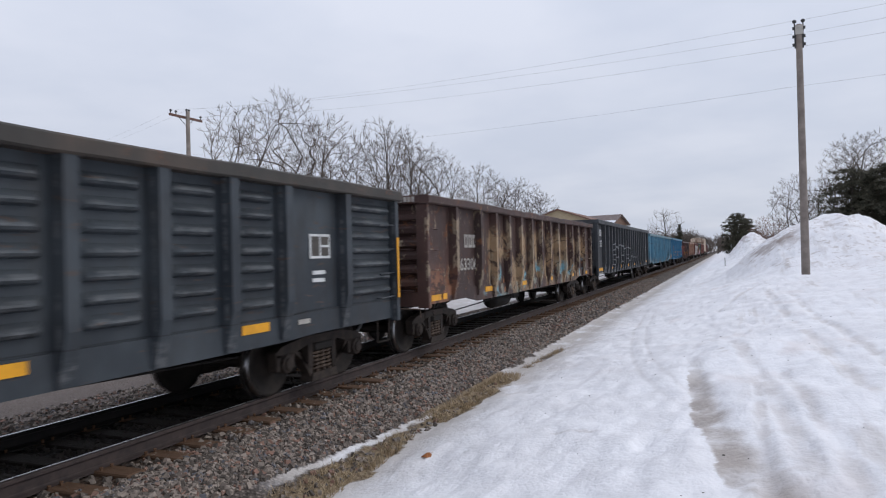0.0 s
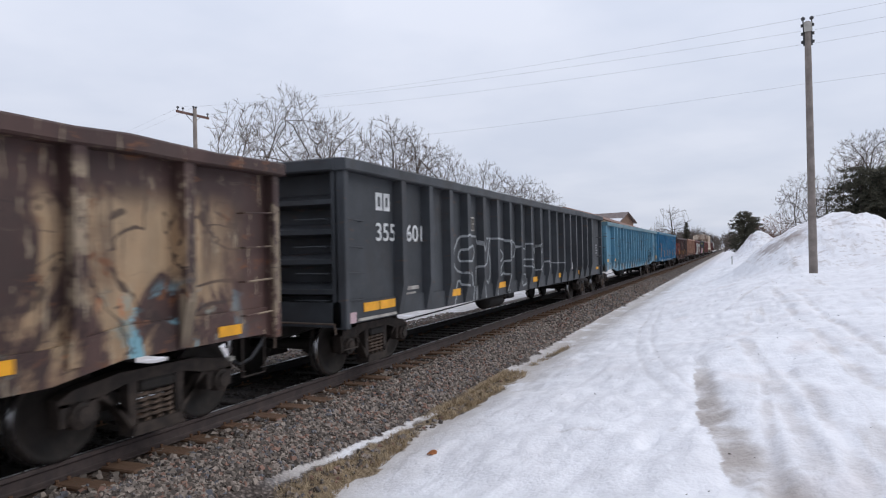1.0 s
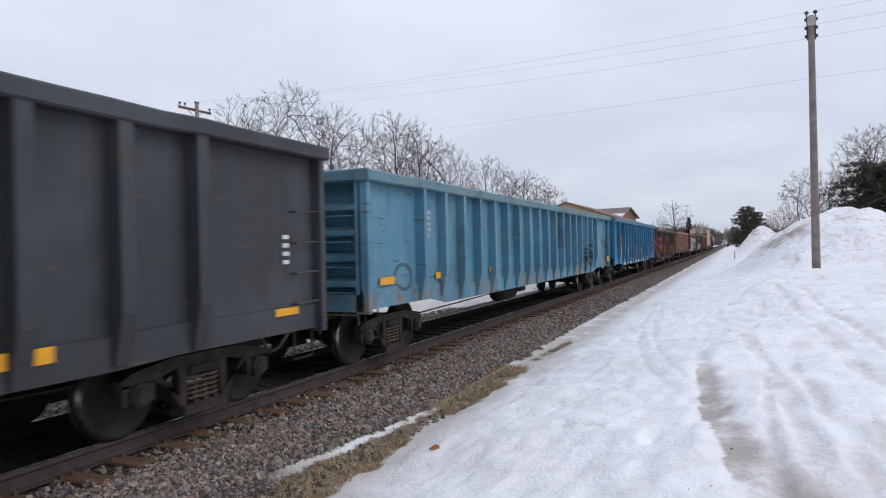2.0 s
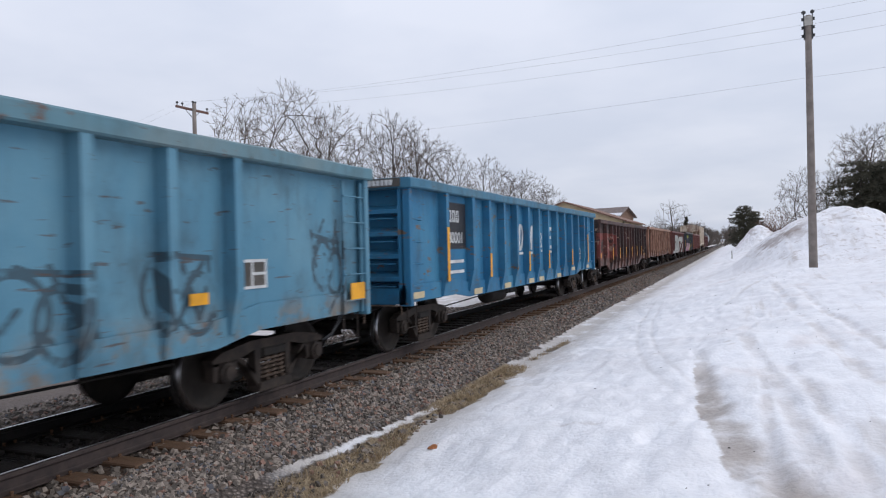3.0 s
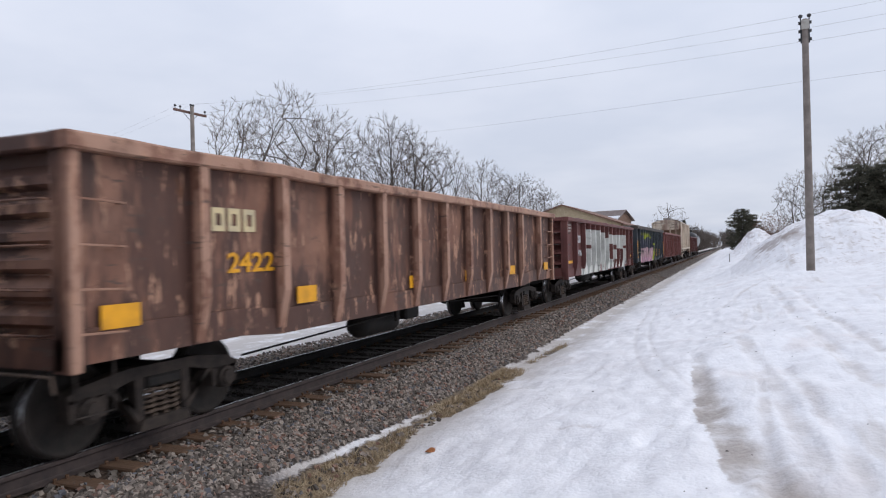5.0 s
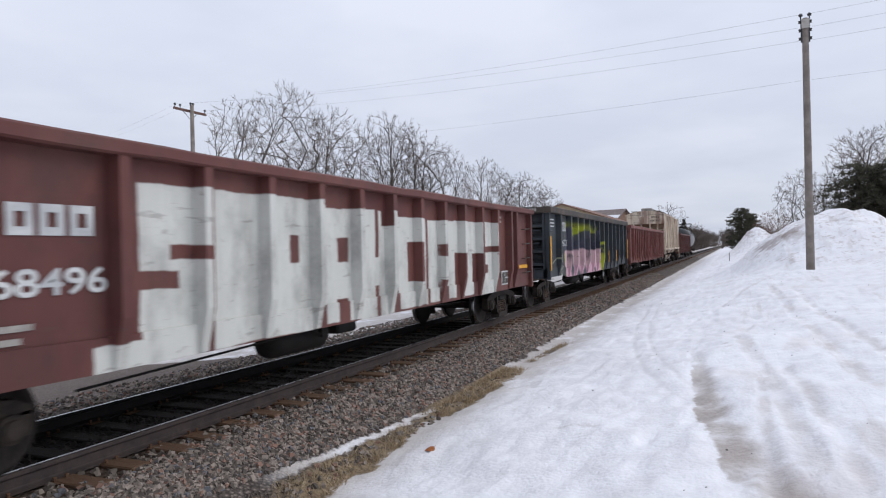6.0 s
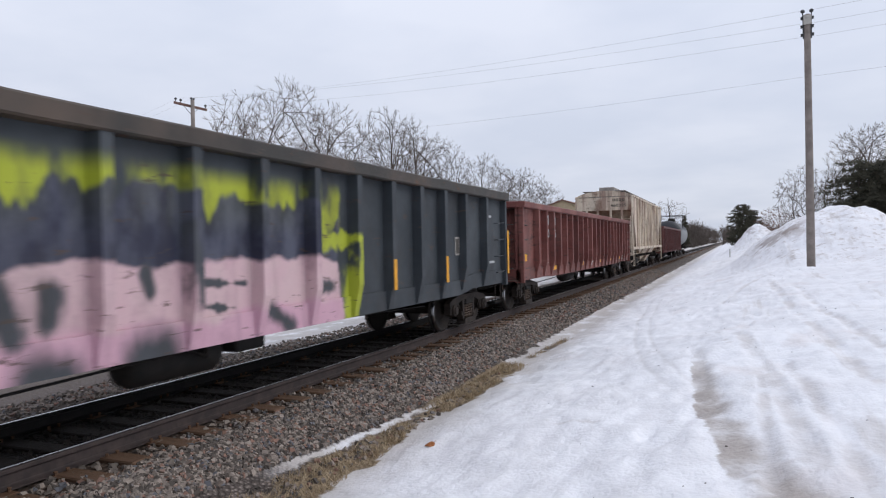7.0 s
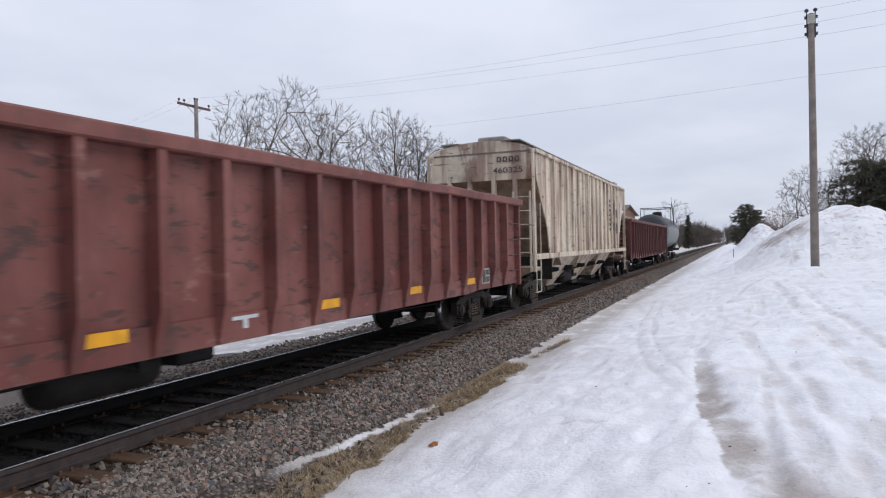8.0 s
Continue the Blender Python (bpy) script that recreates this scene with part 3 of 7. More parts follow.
def stones(name, label, material, count, place, size, seed):
    """Broken stones: irregular eight-cornered lumps, strewn over the ground."""
    rng = np.random.default_rng(seed)
    base = np.array([(-1, -1, -1), (1, -1, -1), (1, 1, -1), (-1, 1, -1), (-1, -1, 1), (1, -1, 1), (1, 1, 1), (-1, 1, 1)], float)
    quads = np.array([(3, 2, 1, 0), (4, 5, 6, 7), (0, 1, 5, 4), (1, 2, 6, 5), (2, 3, 7, 6), (3, 0, 4, 7)])
    verts, faces = [], []
    for i in range(count):
        x, y = place(rng)
        s = size * rng.uniform(0.55, 1.25)
        p = base * (0.5 + rng.uniform(-0.22, 0.22, (8, 3)))
        p[4:, :2] *= rng.uniform(0.45, 0.85)
        p = p * s * np.array([1, rng.uniform(0.65, 1), rng.uniform(0.5, 0.9)])
        a, b, c = rng.uniform(0, 6.28), rng.normal(0, 0.5), rng.normal(0, 0.5)
        m = np.array(Euler((b, c, a)).to_matrix())
        p = p @ m.T + np.array([x, y, ground_height(x, y) + s * rng.uniform(0.05, 0.3)])
        verts.append(p)
        faces.append(quads + 8 * i)
    ob = raw(name, np.concatenate(verts).tolist(), np.concatenate(faces).tolist(), material)
    return tagged(ob, label, "ballast", kind="stuff")


def near_shoulder(rng):
    y = 2.5 + 16 * rng.random() ** 1.25
    while True:
        x = rng.uniform(0.86, 2.72)
        edge = 1.69 + 0.084 * y if y < 9 else 2.38
        if 1.34 < x < min(edge - 0.1, 2.3) or (x <= 1.34 and rng.random() < 0.10 + 0.5 * max(0.0, x - 1.05)) or (x > edge + 0.1 and y < 12 and rng.random() < 0.08):
            return x, y


def mid_shoulder(rng):
    return rng.uniform(1.25, 2.28), 16 + 34 * rng.random() ** 1.3


def far_shoulder(rng):
    return -(0.95 + 2.7 * rng.random() ** 1.2), 4 + 20 * rng.random()


stones("ballast", "grey and pinkish crushed stone ballast beside the rail", STONE, 21000, near_shoulder, 0.053, 1)
stones("ballast", "grey crushed stone ballast further along the line", STONE, 10000, mid_shoulder, 0.066, 2)
stones("ballast", "crushed stone ballast on the track's other side", STONE, 11000, far_shoulder, 0.05, 3)
stones("ballast", "oily stones between the rails, coloured darker for the train's shade", STONE_DARK, 4000, lambda r: (r.uniform(-0.68, 0.66), 2.5 + 22 * r.random()), 0.05, 4)


# ---- freight cars ----
SPEED = 20.39
AXLE = 0.889
TREAD = 0.44


def make_wheelset(parent, y):
    bm = bmesh.new()
    lathe(bm, [(-0.98, 0.075), (0.98, 0.075)], "x", 12)
    for s in (1, -1):
        lathe(bm, [(s * 0.69, 0.12), (s * 0.69, 0.30), (s * 0.685, TREAD - 0.06), (s * 0.685, TREAD + 0.024), (s * 0.71, TREAD + 0.022), (s * 0.722, TREAD), (s * 0.815, TREAD - 0.004), (s * 0.82, TREAD - 0.055), (s * 0.775, TREAD - 0.075), (s * 0.755, 0.22), (s * 0.81, 0.15), (s * 0.83, 0.12), (s * 0.83, 0.05)], "x", 40)
    ob = part("wheelset", bm, WHEEL_FACE, parent, "pair of steel wheels on an axle", True)
    for s in (1, -1):
        bm = bmesh.new()
        lathe(bm, [(s * 0.728, TREAD - 0.01), (s * 0.73, TREAD + 0.0015), (s * 0.808, TREAD - 0.0022), (s * 0.81, TREAD - 0.01)], "x", 40, (0, 0, 0), False)
        part("tread", bm, BRIGHT, ob, "polished wheel tread", True)
    ob.location = (0, y, TREAD)
    return ob


def make_truck(car, y):
    """A three-piece truck: bolster, two cast side frames with spring groups, two wheelsets."""
    bm = bmesh.new()
    box(bm, -0.95, 0.95, y - 0.2, y + 0.2, 0.48, 0.72, 0.03)
    box(bm, -0.55, 0.55, y - 0.62, y - 0.5, 0.35, 0.5)
    box(bm, -0.55, 0.55, y + 0.5, y + 0.62, 0.35, 0.5)
    truck = part("truck", bm, BLACK_STEEL, car, "grimy cast-steel truck")
    for s in (1, -1):
        a, b = (0.93, 1.07) if s > 0 else (-1.07, -0.93)
        bm = bmesh.new()
        # arched top member, sloping lower member, columns, pedestals
        prism(bm, [(y - 1.1, 0.60), (y - 0.95, 0.67), (y - 0.45, 0.74), (y + 0.45, 0.74), (y + 0.95, 0.67), (y + 1.1, 0.60), (y + 1.1, 0.53), (y + 0.7, 0.55), (y + 0.36, 0.63), (y - 0.36, 0.63), (y - 0.7, 0.55), (y - 1.1, 0.53)], "x", a, b)
        for q in (1, -1):
            prism(bm, [(y + q * 0.70, 0.56), (y + q * 0.60, 0.56), (y + q * 0.28, 0.12), (y + q * 0.28, 0.26), (y + q * 0.3, 0.30)][::q], "x", a, b)
            prism(bm, [(y + q * 0.24, 0.66), (y + q * 0.36, 0.66), (y + q * 0.34, 0.2), (y + q * 0.26, 0.2)], "x", a + 0.01, b - 0.01)
            prism(bm, [(y + q * 1.09, 0.56), (y + q * 0.98, 0.56), (y + q * 1.02, 0.36), (y + q * 1.08, 0.36)], "x", a, b)
            prism(bm, [(y + q * 0.80, 0.56), (y + q * 0.69, 0.56), (y + q * 0.70, 0.36), (y + q * 0.76, 0.36)], "x", a, b)
        prism(bm, [(y - 0.34, 0.11), (y + 0.34, 0.11), (y + 0.30, 0.22), (y - 0.30, 0.22)], "x", a - 0.03, b + 0.03)
        frame_ob = part("side_frame", bm, BRAKE_BROWN, truck, "cast side frame brown with brake dust")
        for q in (1, -1):
            bm = bmesh.new()
            lathe(bm, [(s * 0.90, 0.125), (s * 1.02, 0.13), (s * 1.11, 0.12), (s * 1.12, 0.085), (s * 1.145, 0.08), (s * 1.15, 0.03)], "x", 16, (0, y + q * AXLE, TREAD))
            part("bearing_cap", bm, BRAKE_BROWN, truck)
        for q in (-0.15, 0.0, 0.15):
            bm = bmesh.new()
            pts = []
            for k in range(41):
                th = k / 40 * 5.5 * math.tau
                pts.append((s * 1.01 + 0.062 * math.cos(th), y + q + 0.062 * math.sin(th), 0.225 + k / 40 * 0.29))
            tube(bm, pts, 0.017, 5)
            part("coil_spring", bm, SPRING, truck, "rusty coil spring")
        bm = bmesh.new()
        box(bm, s * 1.0 - 0.09, s * 1.0 + 0.09, y - 0.22, y + 0.22, 0.515, 0.63, 0.02)
        part("bolster_end", bm, BLACK_STEEL, truck)
    sets = [make_wheelset(truck, y - AXLE), make_wheelset(truck, y + AXLE)]
    return sets


def underframe(car, half, floor):
    bm = bmesh.new()
    box(bm, -0.17, 0.17, -half + 0.1, half - 0.1, 0.70, floor)
    for y in np.linspace(-half + 3.2, half - 3.2, 6):
        prism(bm, [(-1.4, floor), (1.4, floor), (1.4, floor - 0.12), (0.17, 0.72), (-0.17, 0.72), (-1.4, floor - 0.12)], "y", y - 0.06, y + 0.06)
    part("centre_sill", bm, BLACK_STEEL, car)
    bm = bmesh.new()
    lathe(bm, [(-0.68, 0.05), (-0.65, 0.17), (-0.56, 0.21), (0.56, 0.21), (0.65, 0.17), (0.68, 0.05)], "y", 16, (0.72, -1.58, 0.61))
    part("air_reservoir", bm, BLACK_STEEL, car, "black brake air reservoir", True)
    bm = bmesh.new()
    lathe(bm, [(-0.3, 0.04), (-0.28, 0.15), (0.12, 0.16), (0.2, 0.05)], "y", 14, (-0.55, -2.2, 0.68))
    tube(bm, [(-0.55, -2.0, 0.68), (-0.5, -0.6, 0.66), (-0.3, 0.2, 0.70)], 0.02)
    part("brake_cylinder", bm, BLACK_STEEL, car)
    bm = bmesh.new()
    tube(bm, [(0.75, -half + 3.0, 0.56), (1.02, -1.6, 0.73), (1.02, -1.3, 0.62)], 0.014)
    part("brake_rod", bm, BLACK_STEEL, car)
    bm = bmesh.new()
    box(bm, 0.55, 0.92, -0.72, -0.16, 0.56, 0.86, 0.03)
    part("control_valve", bm, BLACK_STEEL, car)
    bm = bmesh.new()
    tube(bm, [(0.75, half - 3.0, 0.6), (0.7, 1.5, 0.70)], 0.014)
    part("brake_rod", bm, BLACK_STEEL, car)
    bm = bmesh.new()
    box(bm, 0.99, 1.05, -1.36, -1.26, 0.60, 0.86, 0.01)
    part("rod_hanger", bm, BLACK_STEEL, car)
    for s in (1, -1):
        bm = bmesh.new()
        e = s * half
        box(bm, -0.09, 0.09, min(e - s * 0.2, e + s * 0.52), max(e - s * 0.2, e + s * 0.52), 0.78, 0.96, 0.02)
        prism(bm, [(-0.17, e + s * 0.44), (0.12, e + s * 0.44), (0.15, e + s * 0.56), (0.06, e + s * 0.66), (-0.03, e + s * 0.58), (-0.13, e + s * 0.70), (-0.18, e + s * 0.60)], "z", 0.72, 1.02)
        part("coupler", bm, BRAKE_BROWN, car, "rusty knuckle coupler")
        bm = bmesh.new()
        tube(bm, [(0.28, e + s * 0.1, 0.72), (0.30, e + s * 0.25, 0.58), (0.28, e + s * 0.42, 0.42), (0.2, e + s * 0.56, 0.34), (0.1, e + s * 0.63, 0.40)], 0.028, 7)
        hose = part("air_hose", bm, INSULATOR, car, "black rubber brake hose", True)
        bm = bmesh.new()
        box(bm, 0.04, 0.13, min(e + s * 0.58, e + s * 0.68), max(e + s * 0.58, e + s * 0.68), 0.36, 0.46, 0.012)
        part("gladhand", bm, GREYWHITE, hose, "pale metal hose coupling")
        bm = bmesh.new()
        tube(bm, [(1.40, e + s * 0.05, 0.72), (1.40, e + s * 0.07, 0.86), (0.35, e + s * 0.12, 0.88), (0.14, e + s * 0.3, 1.0)], 0.013)
        part("uncoupling_lever", bm, SPRING, car)


def grab(car, points, material):
    bm = bmesh.new()
    tube(bm, points, 0.0115, 5)
    part("grab_iron", bm, material, car)


def plate(name, car, x, y0, y1, z0, z1, material, label=""):
    bm = bmesh.new()
    box(bm, x - 0.004, x + 0.004, y0, y1, z0, z1)
    return part(name, bm, material, car, label)


def worn_beam(bm, x0, x1, y0, y1, z0, z1, bent, seed):
    """A chamfered beam along Y, knocked slightly out of line by years of loading."""
    rng = random.Random(seed)
    c = 0.02
    sec = [(x0 + c, z0), (x1 - c, z0), (x1, z0 + c), (x1, z1 - c), (x1 - c, z1), (x0 + c, z1), (x0, z1 - c), (x0, z0 + c)]
    n = max(8, int((y1 - y0) / 0.55))
    rows = []
    for i in range(n + 1):
        y = y0 + (y1 - y0) * i / n
        free = 0.4 if i in (0, n) else 1.0
        dx, dz, lip = (rng.gauss(0, bent) * free for _ in range(3))
        rows.append([bm.verts.new((x + dx, y, z + dz + (lip if z > z1 - 2 * c else 0))) for x, z in sec])
    for r, t in zip(rows, rows[1:]):
        for k in range(8):
            bm.faces.new((r[k], r[(k + 1) % 8], t[(k + 1) % 8], t[k]))
    bm.faces.new(rows[0])
    bm.faces.new(rows[-1][::-1])


def make_gondola(label, y0, y1, top, mat, ribs, rib_w=0.20, truck_in=1.4, low=0.84, end_z=0.92, chord=0.17, louvres=False, flat_bays=(), ladder="rungs", end_style="beams", iron=None, chord_mat=None, bent=0.004):
    """An open gondola car. ribs: distances of the side posts from the near end."""
    iron = iron or mat
    half = (y1 - y0) / 2
    car = tagged(new("gondola_car"), label, "freight car", group="cars of the freight train")
    px, rx = 1.42, 1.578
    floor = 1.02
    # sides
    for s in (1, -1):
        bm = bmesh.new()
        t1, t2 = half - truck_in - 0.75, half - truck_in - 1.45
        foot_line = [(-half, end_z), (-t1, end_z), (-t2, low), (t2, low), (t1, end_z), (half, end_z)]
        band(bm, [(y, z, top - 0.02) for y, z in foot_line], s * (px - 0.025), s * px)
        part("side_panel", bm, mat, car)
        bm = bmesh.new()
        a, b = sorted((s * (px - 0.06), s * (rx + 0.025)))
        worn_beam(bm, a, b, -half - 0.05, half + 0.05, top - chord, top, bent, round(half * 100) + s)
        part("top_chord", bm, chord_mat or mat, car, "" if not chord_mat else "worn rusty top chord")
        bm = bmesh.new()
        band(bm, [(y, z, z + 0.30) for y, z in foot_line], s * px, s * (px + 0.03))
        part("side_sill", bm, mat, car)
        for d in ribs:
            y = -half + d
            foot = low if -t2 < y < t2 else end_z
            w, q = rib_w / 2, rib_w / 2 - 0.016
            bm = bmesh.new()
            sec = [(y - w, px), (y - q, rx), (y + q, rx), (y + w, px)]
            rows = []
            for z, k in ((foot + 0.015, 0.42), (foot + 0.10, 0.50), (foot + 0.46, 1.0), (top - chord + 0.02, 1.0)):
                rows.append([bm.verts.new((s * (px + (x - px) * k), yy, z)) for yy, x in sec])
            for r1, r2 in zip(rows, rows[1:]):
                for k in range(3):
                    bm.faces.new((r1[k], r1[k + 1], r2[k + 1], r2[k]))
            bm.faces.new(rows[0])
            bm.faces.new(rows[-1][::-1])
            part("rib", bm, mat, car)
        # corner posts
        for e in (1, -1):
            bm = bmesh.new()
            a, b = sorted((s * (px - 0.1), s * (rx - 0.03)))
            c, d = sorted((e * (half - 0.11), e * half))
            box(bm, a, b, c, d, end_z - 0.05, top - chord + 0.01, 0.012)
            part("corner_post", bm, mat, car)
        if louvres:
            stops = [0.0] + list(ribs) + [2 * half]
            for i in range(len(stops) - 1):
                if i in flat_bays:
                    continue
                ya, yb = -half + stops[i] + rib_w * 0.5 + 0.07, -half + stops[i + 1] - rib_w * 0.5 - 0.07
                bm = bmesh.new()
                lift = (top - 1.44) / 6.9
                profile = [(out, 1.24 + k * lift + up) for k in range(7) for out, up in ((0.0, 0.0), (0.072, 0.022), (0.094, 0.045), (0.088, 0.066), (0.0, 0.128))]
                columns = []
                for yy, dep in ((ya, 0.0), (ya + 0.05, 0.55), (ya + 0.12, 1.0), (yb - 0.12, 1.0), (yb - 0.05, 0.55), (yb, 0.0)):
                    columns.append([bm.verts.new((s * (px + 0.003 + out * dep), yy, z)) for out, z in profile])
                for p, q in zip(columns, columns[1:]):
                    for j in range(len(profile) - 1):
                        bm.faces.new((p[j], p[j + 1], q[j + 1], q[j]))
                part("pressed_panel", bm, mat, car, "side sheet with horizontal pressed bulges")
    # floor and ends
    bm = bmesh.new()
    box(bm, -px + 0.03, px - 0.03, -half + 0.03, half - 0.03, floor, floor + 0.06)
    part("floor", bm, BRAKE_BROWN, car)
    for e in (1, -1):
        bm = bmesh.new()
        inset = {"beams": 0.32, "flat": 0.36}.get(end_style, 0.15)
        a, b = sorted((e * (half - inset), e * (half - inset + 0.03)))
        box(bm, -px + 0.03, px - 0.03, a, b, 0.95, top - 0.03)
        end = part("end_panel", bm, mat, car)
        bm = bmesh.new()
        a, b = sorted((e * (half - inset - 0.01), e * (half + 0.06)))
        box(bm, -px, px, a, b, top - chord, top, 0.018)
        part("end_chord", bm, chord_mat or mat, end)
        n = {"beams": 4, "flat": 0}.get(end_style, 6)
        for k in range(n):
            z = 1.22 + k * (top - chord - 1.30) / n
            bm = bmesh.new()
            dep = 0.27 if end_style == "beams" else 0.085
            hh = 0.2 if end_style == "beams" else 0.21
            g1, g2 = e * (half - inset + 0.031), e * (half - inset + 0.031 + dep)
            prism(bm, [(g1, z), (g2, z + 0.045), (g2, z + hh * 0.55), (g1, z + hh)], "x", -px + 0.06, px - 0.06)
            part("end_beam", bm, mat, end)
        bm = bmesh.new()
        a, b = sorted((e * (half - 0.5), e * (half + 0.02)))
        prism(bm, [(-1.46, end_z - 0.02), (1.46, end_z - 0.02), (1.46, 1.15), (-1.46, 1.15)], "y", min(e * (half - 0.14), e * half), max(e * (half - 0.14), e * half))
        part("end_sill", bm, mat, car)
        # black block that stands for the shaded void below the end sill
        bm = bmesh.new()
        prism(bm, [(-0.40, 0.62), (0.40, 0.62), (1.1, end_z), (-1.1, end_z)], "y", min(e * (half - 0.3), e * (half - 0.06)), max(e * (half - 0.3), e * (half - 0.06)))
        part("void_shade_block", bm, BLACK_STEEL, car)
        if inset > 0.2:
            bm = bmesh.new()
            a, b = sorted((e * (half - inset), e * (half - 0.01)))
            box(bm, -1.4, 1.4, a, b, 1.10, 1.145)
            part("end_platform", bm, mat, car)
        # grab irons and ladder rungs
        for z in (1.18, 1.55, 1.92, 2.3):
            if z > top - 0.35:
                continue
            if ladder == "rungs" or e < 0:
                ya, yb = e * (half - 0.12), e * (half - 0.58)
                grab(car, [(px, ya, z), (px + 0.09, ya, z), (px + 0.09, yb, z - 0.02), (px, yb, z - 0.02)], iron)
            grab(car, [(0.75, e * (half - 0.1), z), (0.75, e * (half + 0.03), z), (1.25, e * (half + 0.03), z), (1.25, e * (half - 0.1), z)], iron)
        if ladder == "ladder":
            bm = bmesh.new()
            for yy in (half - 0.14, half - 0.62):
                box(bm, px + 0.05, px + 0.08, yy - 0.025, yy + 0.025, end_z, top - 0.22)
            for z in np.arange(1.1, top - 0.3, 0.36):
                tube(bm, [(px + 0.1, half - 0.66, z), (px + 0.1, half - 0.10, z)], 0.012, 5)
            if e > 0:
                part("ladder", bm, iron, car)
            else:
                bm.free()
        # sill step
        bm = bmesh.new()
        ya, yb = e * (half - 0.14), e * (half - 0.52)
        tube(bm, [(px - 0.02, ya, end_z), (px - 0.02, ya, 0.48), (px - 0.02, yb, 0.48), (px - 0.02, yb, end_z)], 0.013, 5)
        part("sill_step", bm, BRAKE_BROWN, car)
    underframe(car, half, floor)
    sets = make_truck(car, -half + truck_in) + make_truck(car, half - truck_in)
    MOVING.append((car, (y0 + y1) / 2, sets))
    return car, half, px + 0.04, rx


MOVING = []


def run(a, step, n):
    return [a + step * i for i in range(n)]


def bars(car, x, y, z, rows, material):
    """Small unreadable stencilling: short bars, one row under another."""
    for i, (w, h) in enumerate(rows):
        plate("stencil_bar", car, x, y, y + w, z - i * 0.10, z - i * 0.10 + h, material)


def end_bars(car, at, x, rows, material):
    """Unreadable lettering across a car's leading end: rows of height over the rail, width and letter height."""
    for z, w, h in rows:
        bm = bmesh.new()
        n = max(3, int(w / (h * 0.85)))
        for k in range(n):
            a = x + k * w / n
            box(bm, a, a + w / n * 0.72, -at - 0.005, -at + 0.001, z, z + h)
        tagged(part("end_lettering", bm, material, car, "row of small worn lettering"), kind="stuff")


def mark_blocks(car, x, y, z, h, widths, material, label="worn lettering block"):
    """A company mark as plain open blocks, one for each character."""
    for w in widths:
        bm = bmesh.new()
        t = min(0.085, w * 0.3)
        box(bm, x - 0.003, x + 0.003, y, y + t, z, z + h)
        box(bm, x - 0.003, x + 0.003, y + w - t, y + w, z, z + h)
        box(bm, x - 0.003, x + 0.003, y + t, y + w - t, z + h - t, z + h)
        box(bm, x - 0.003, x + 0.003, y + t, y + w - t, z, z + t)
        part("company_mark", bm, material, car, label)
        y += w + 0.05


def placard(car, x, y, z, w, h, material=None):
    """A consolidated stencil: a white outlined frame with dark fields."""
    ob = plate("stencil_frame", car, x, y, y + w, z, z + h, material or WHITE)
    for a, b, c, d in ((0.08, 0.46, 0.10, 0.90), (0.54, 0.92, 0.10, 0.46), (0.54, 0.92, 0.56, 0.90)):
        bm = bmesh.new()
        box(bm, x + 0.003, x + 0.008, y + w * a, y + w * b, z + h * c, z + h * d)
        part("stencil_field", bm, DARKPRINT, ob)


# the slate-grey car with pressed sides
def rubbed_bulges(g, col):
    """Pale rubbed paint on what stands proud of the side sheets."""
    x, y, z = g.xyz()
    proud = g.math("MULTIPLY", g.between(x, 1.475, 1.53, 0.012), g.step(g.noise(3.4, g.vec(1, 0.8, 2.5, 6), 6, 0.68), 0.42, 0.62))
    col = g.mix(g.math("MULTIPLY", proud, 0.65), col, (0.135, 0.142, 0.148))
    seam = g.between(g.math("ADD", z, g.math("MULTIPLY", g.noise(3), 0.012)), 1.115, 1.128, 0.004)
    return g.mix(g.math("MULTIPLY", seam, 0.6), col, (0.015, 0.016, 0.018))


M_SLATE = paint("slate_grey_paint", (0.031, 0.038, 0.046), (0.057, 0.068, 0.078), 0.05, 0.3, 0.5, seed=1, extra=rubbed_bulges)
M_SLATE_TOP = paint("slate_chord_weathered", (0.045, 0.042, 0.038), (0.095, 0.070, 0.055), 0.62, 0.5, seed=2)
L0 = 16.2
car, half, px, rx = make_gondola("slate-grey gondola car with horizontally pressed side sheets and yellow reflectors", 9.85 - L0, 9.85, 2.84, M_SLATE, [1.4] + [L0 - 1.61 - 1.39 - 0.985 * i for i in range(11, -1, -1)] + [L0 - 1.61], 0.17, 1.55, 0.80, 0.83, 0.16, True, (13,), iron=M_SLATE, chord_mat=M_SLATE_TOP)
for d in (3.6, 6.53, 9.45, 12.43):
    plate("reflector", car, px, -half + d, -half + d + 0.48, 0.97, 1.075, YELLOW, "yellow reflective stripe")
plate("reflector", car, 1.57, half - 0.12, half - 0.06, 1.15, 2.1, YELLOW, "upright yellow stripe")
placard(car, px - 0.03, -half + 13.82, 1.80, 0.49, 0.32)
bars(car, px - 0.03, -half + 13.88, 1.59, [(0.3, 0.05), (0.28, 0.05)], WHITE)
plate("stencil_bar", car, px, -half + 13.5, -half + 13.75, 0.98, 1.04, GREYWHITE)


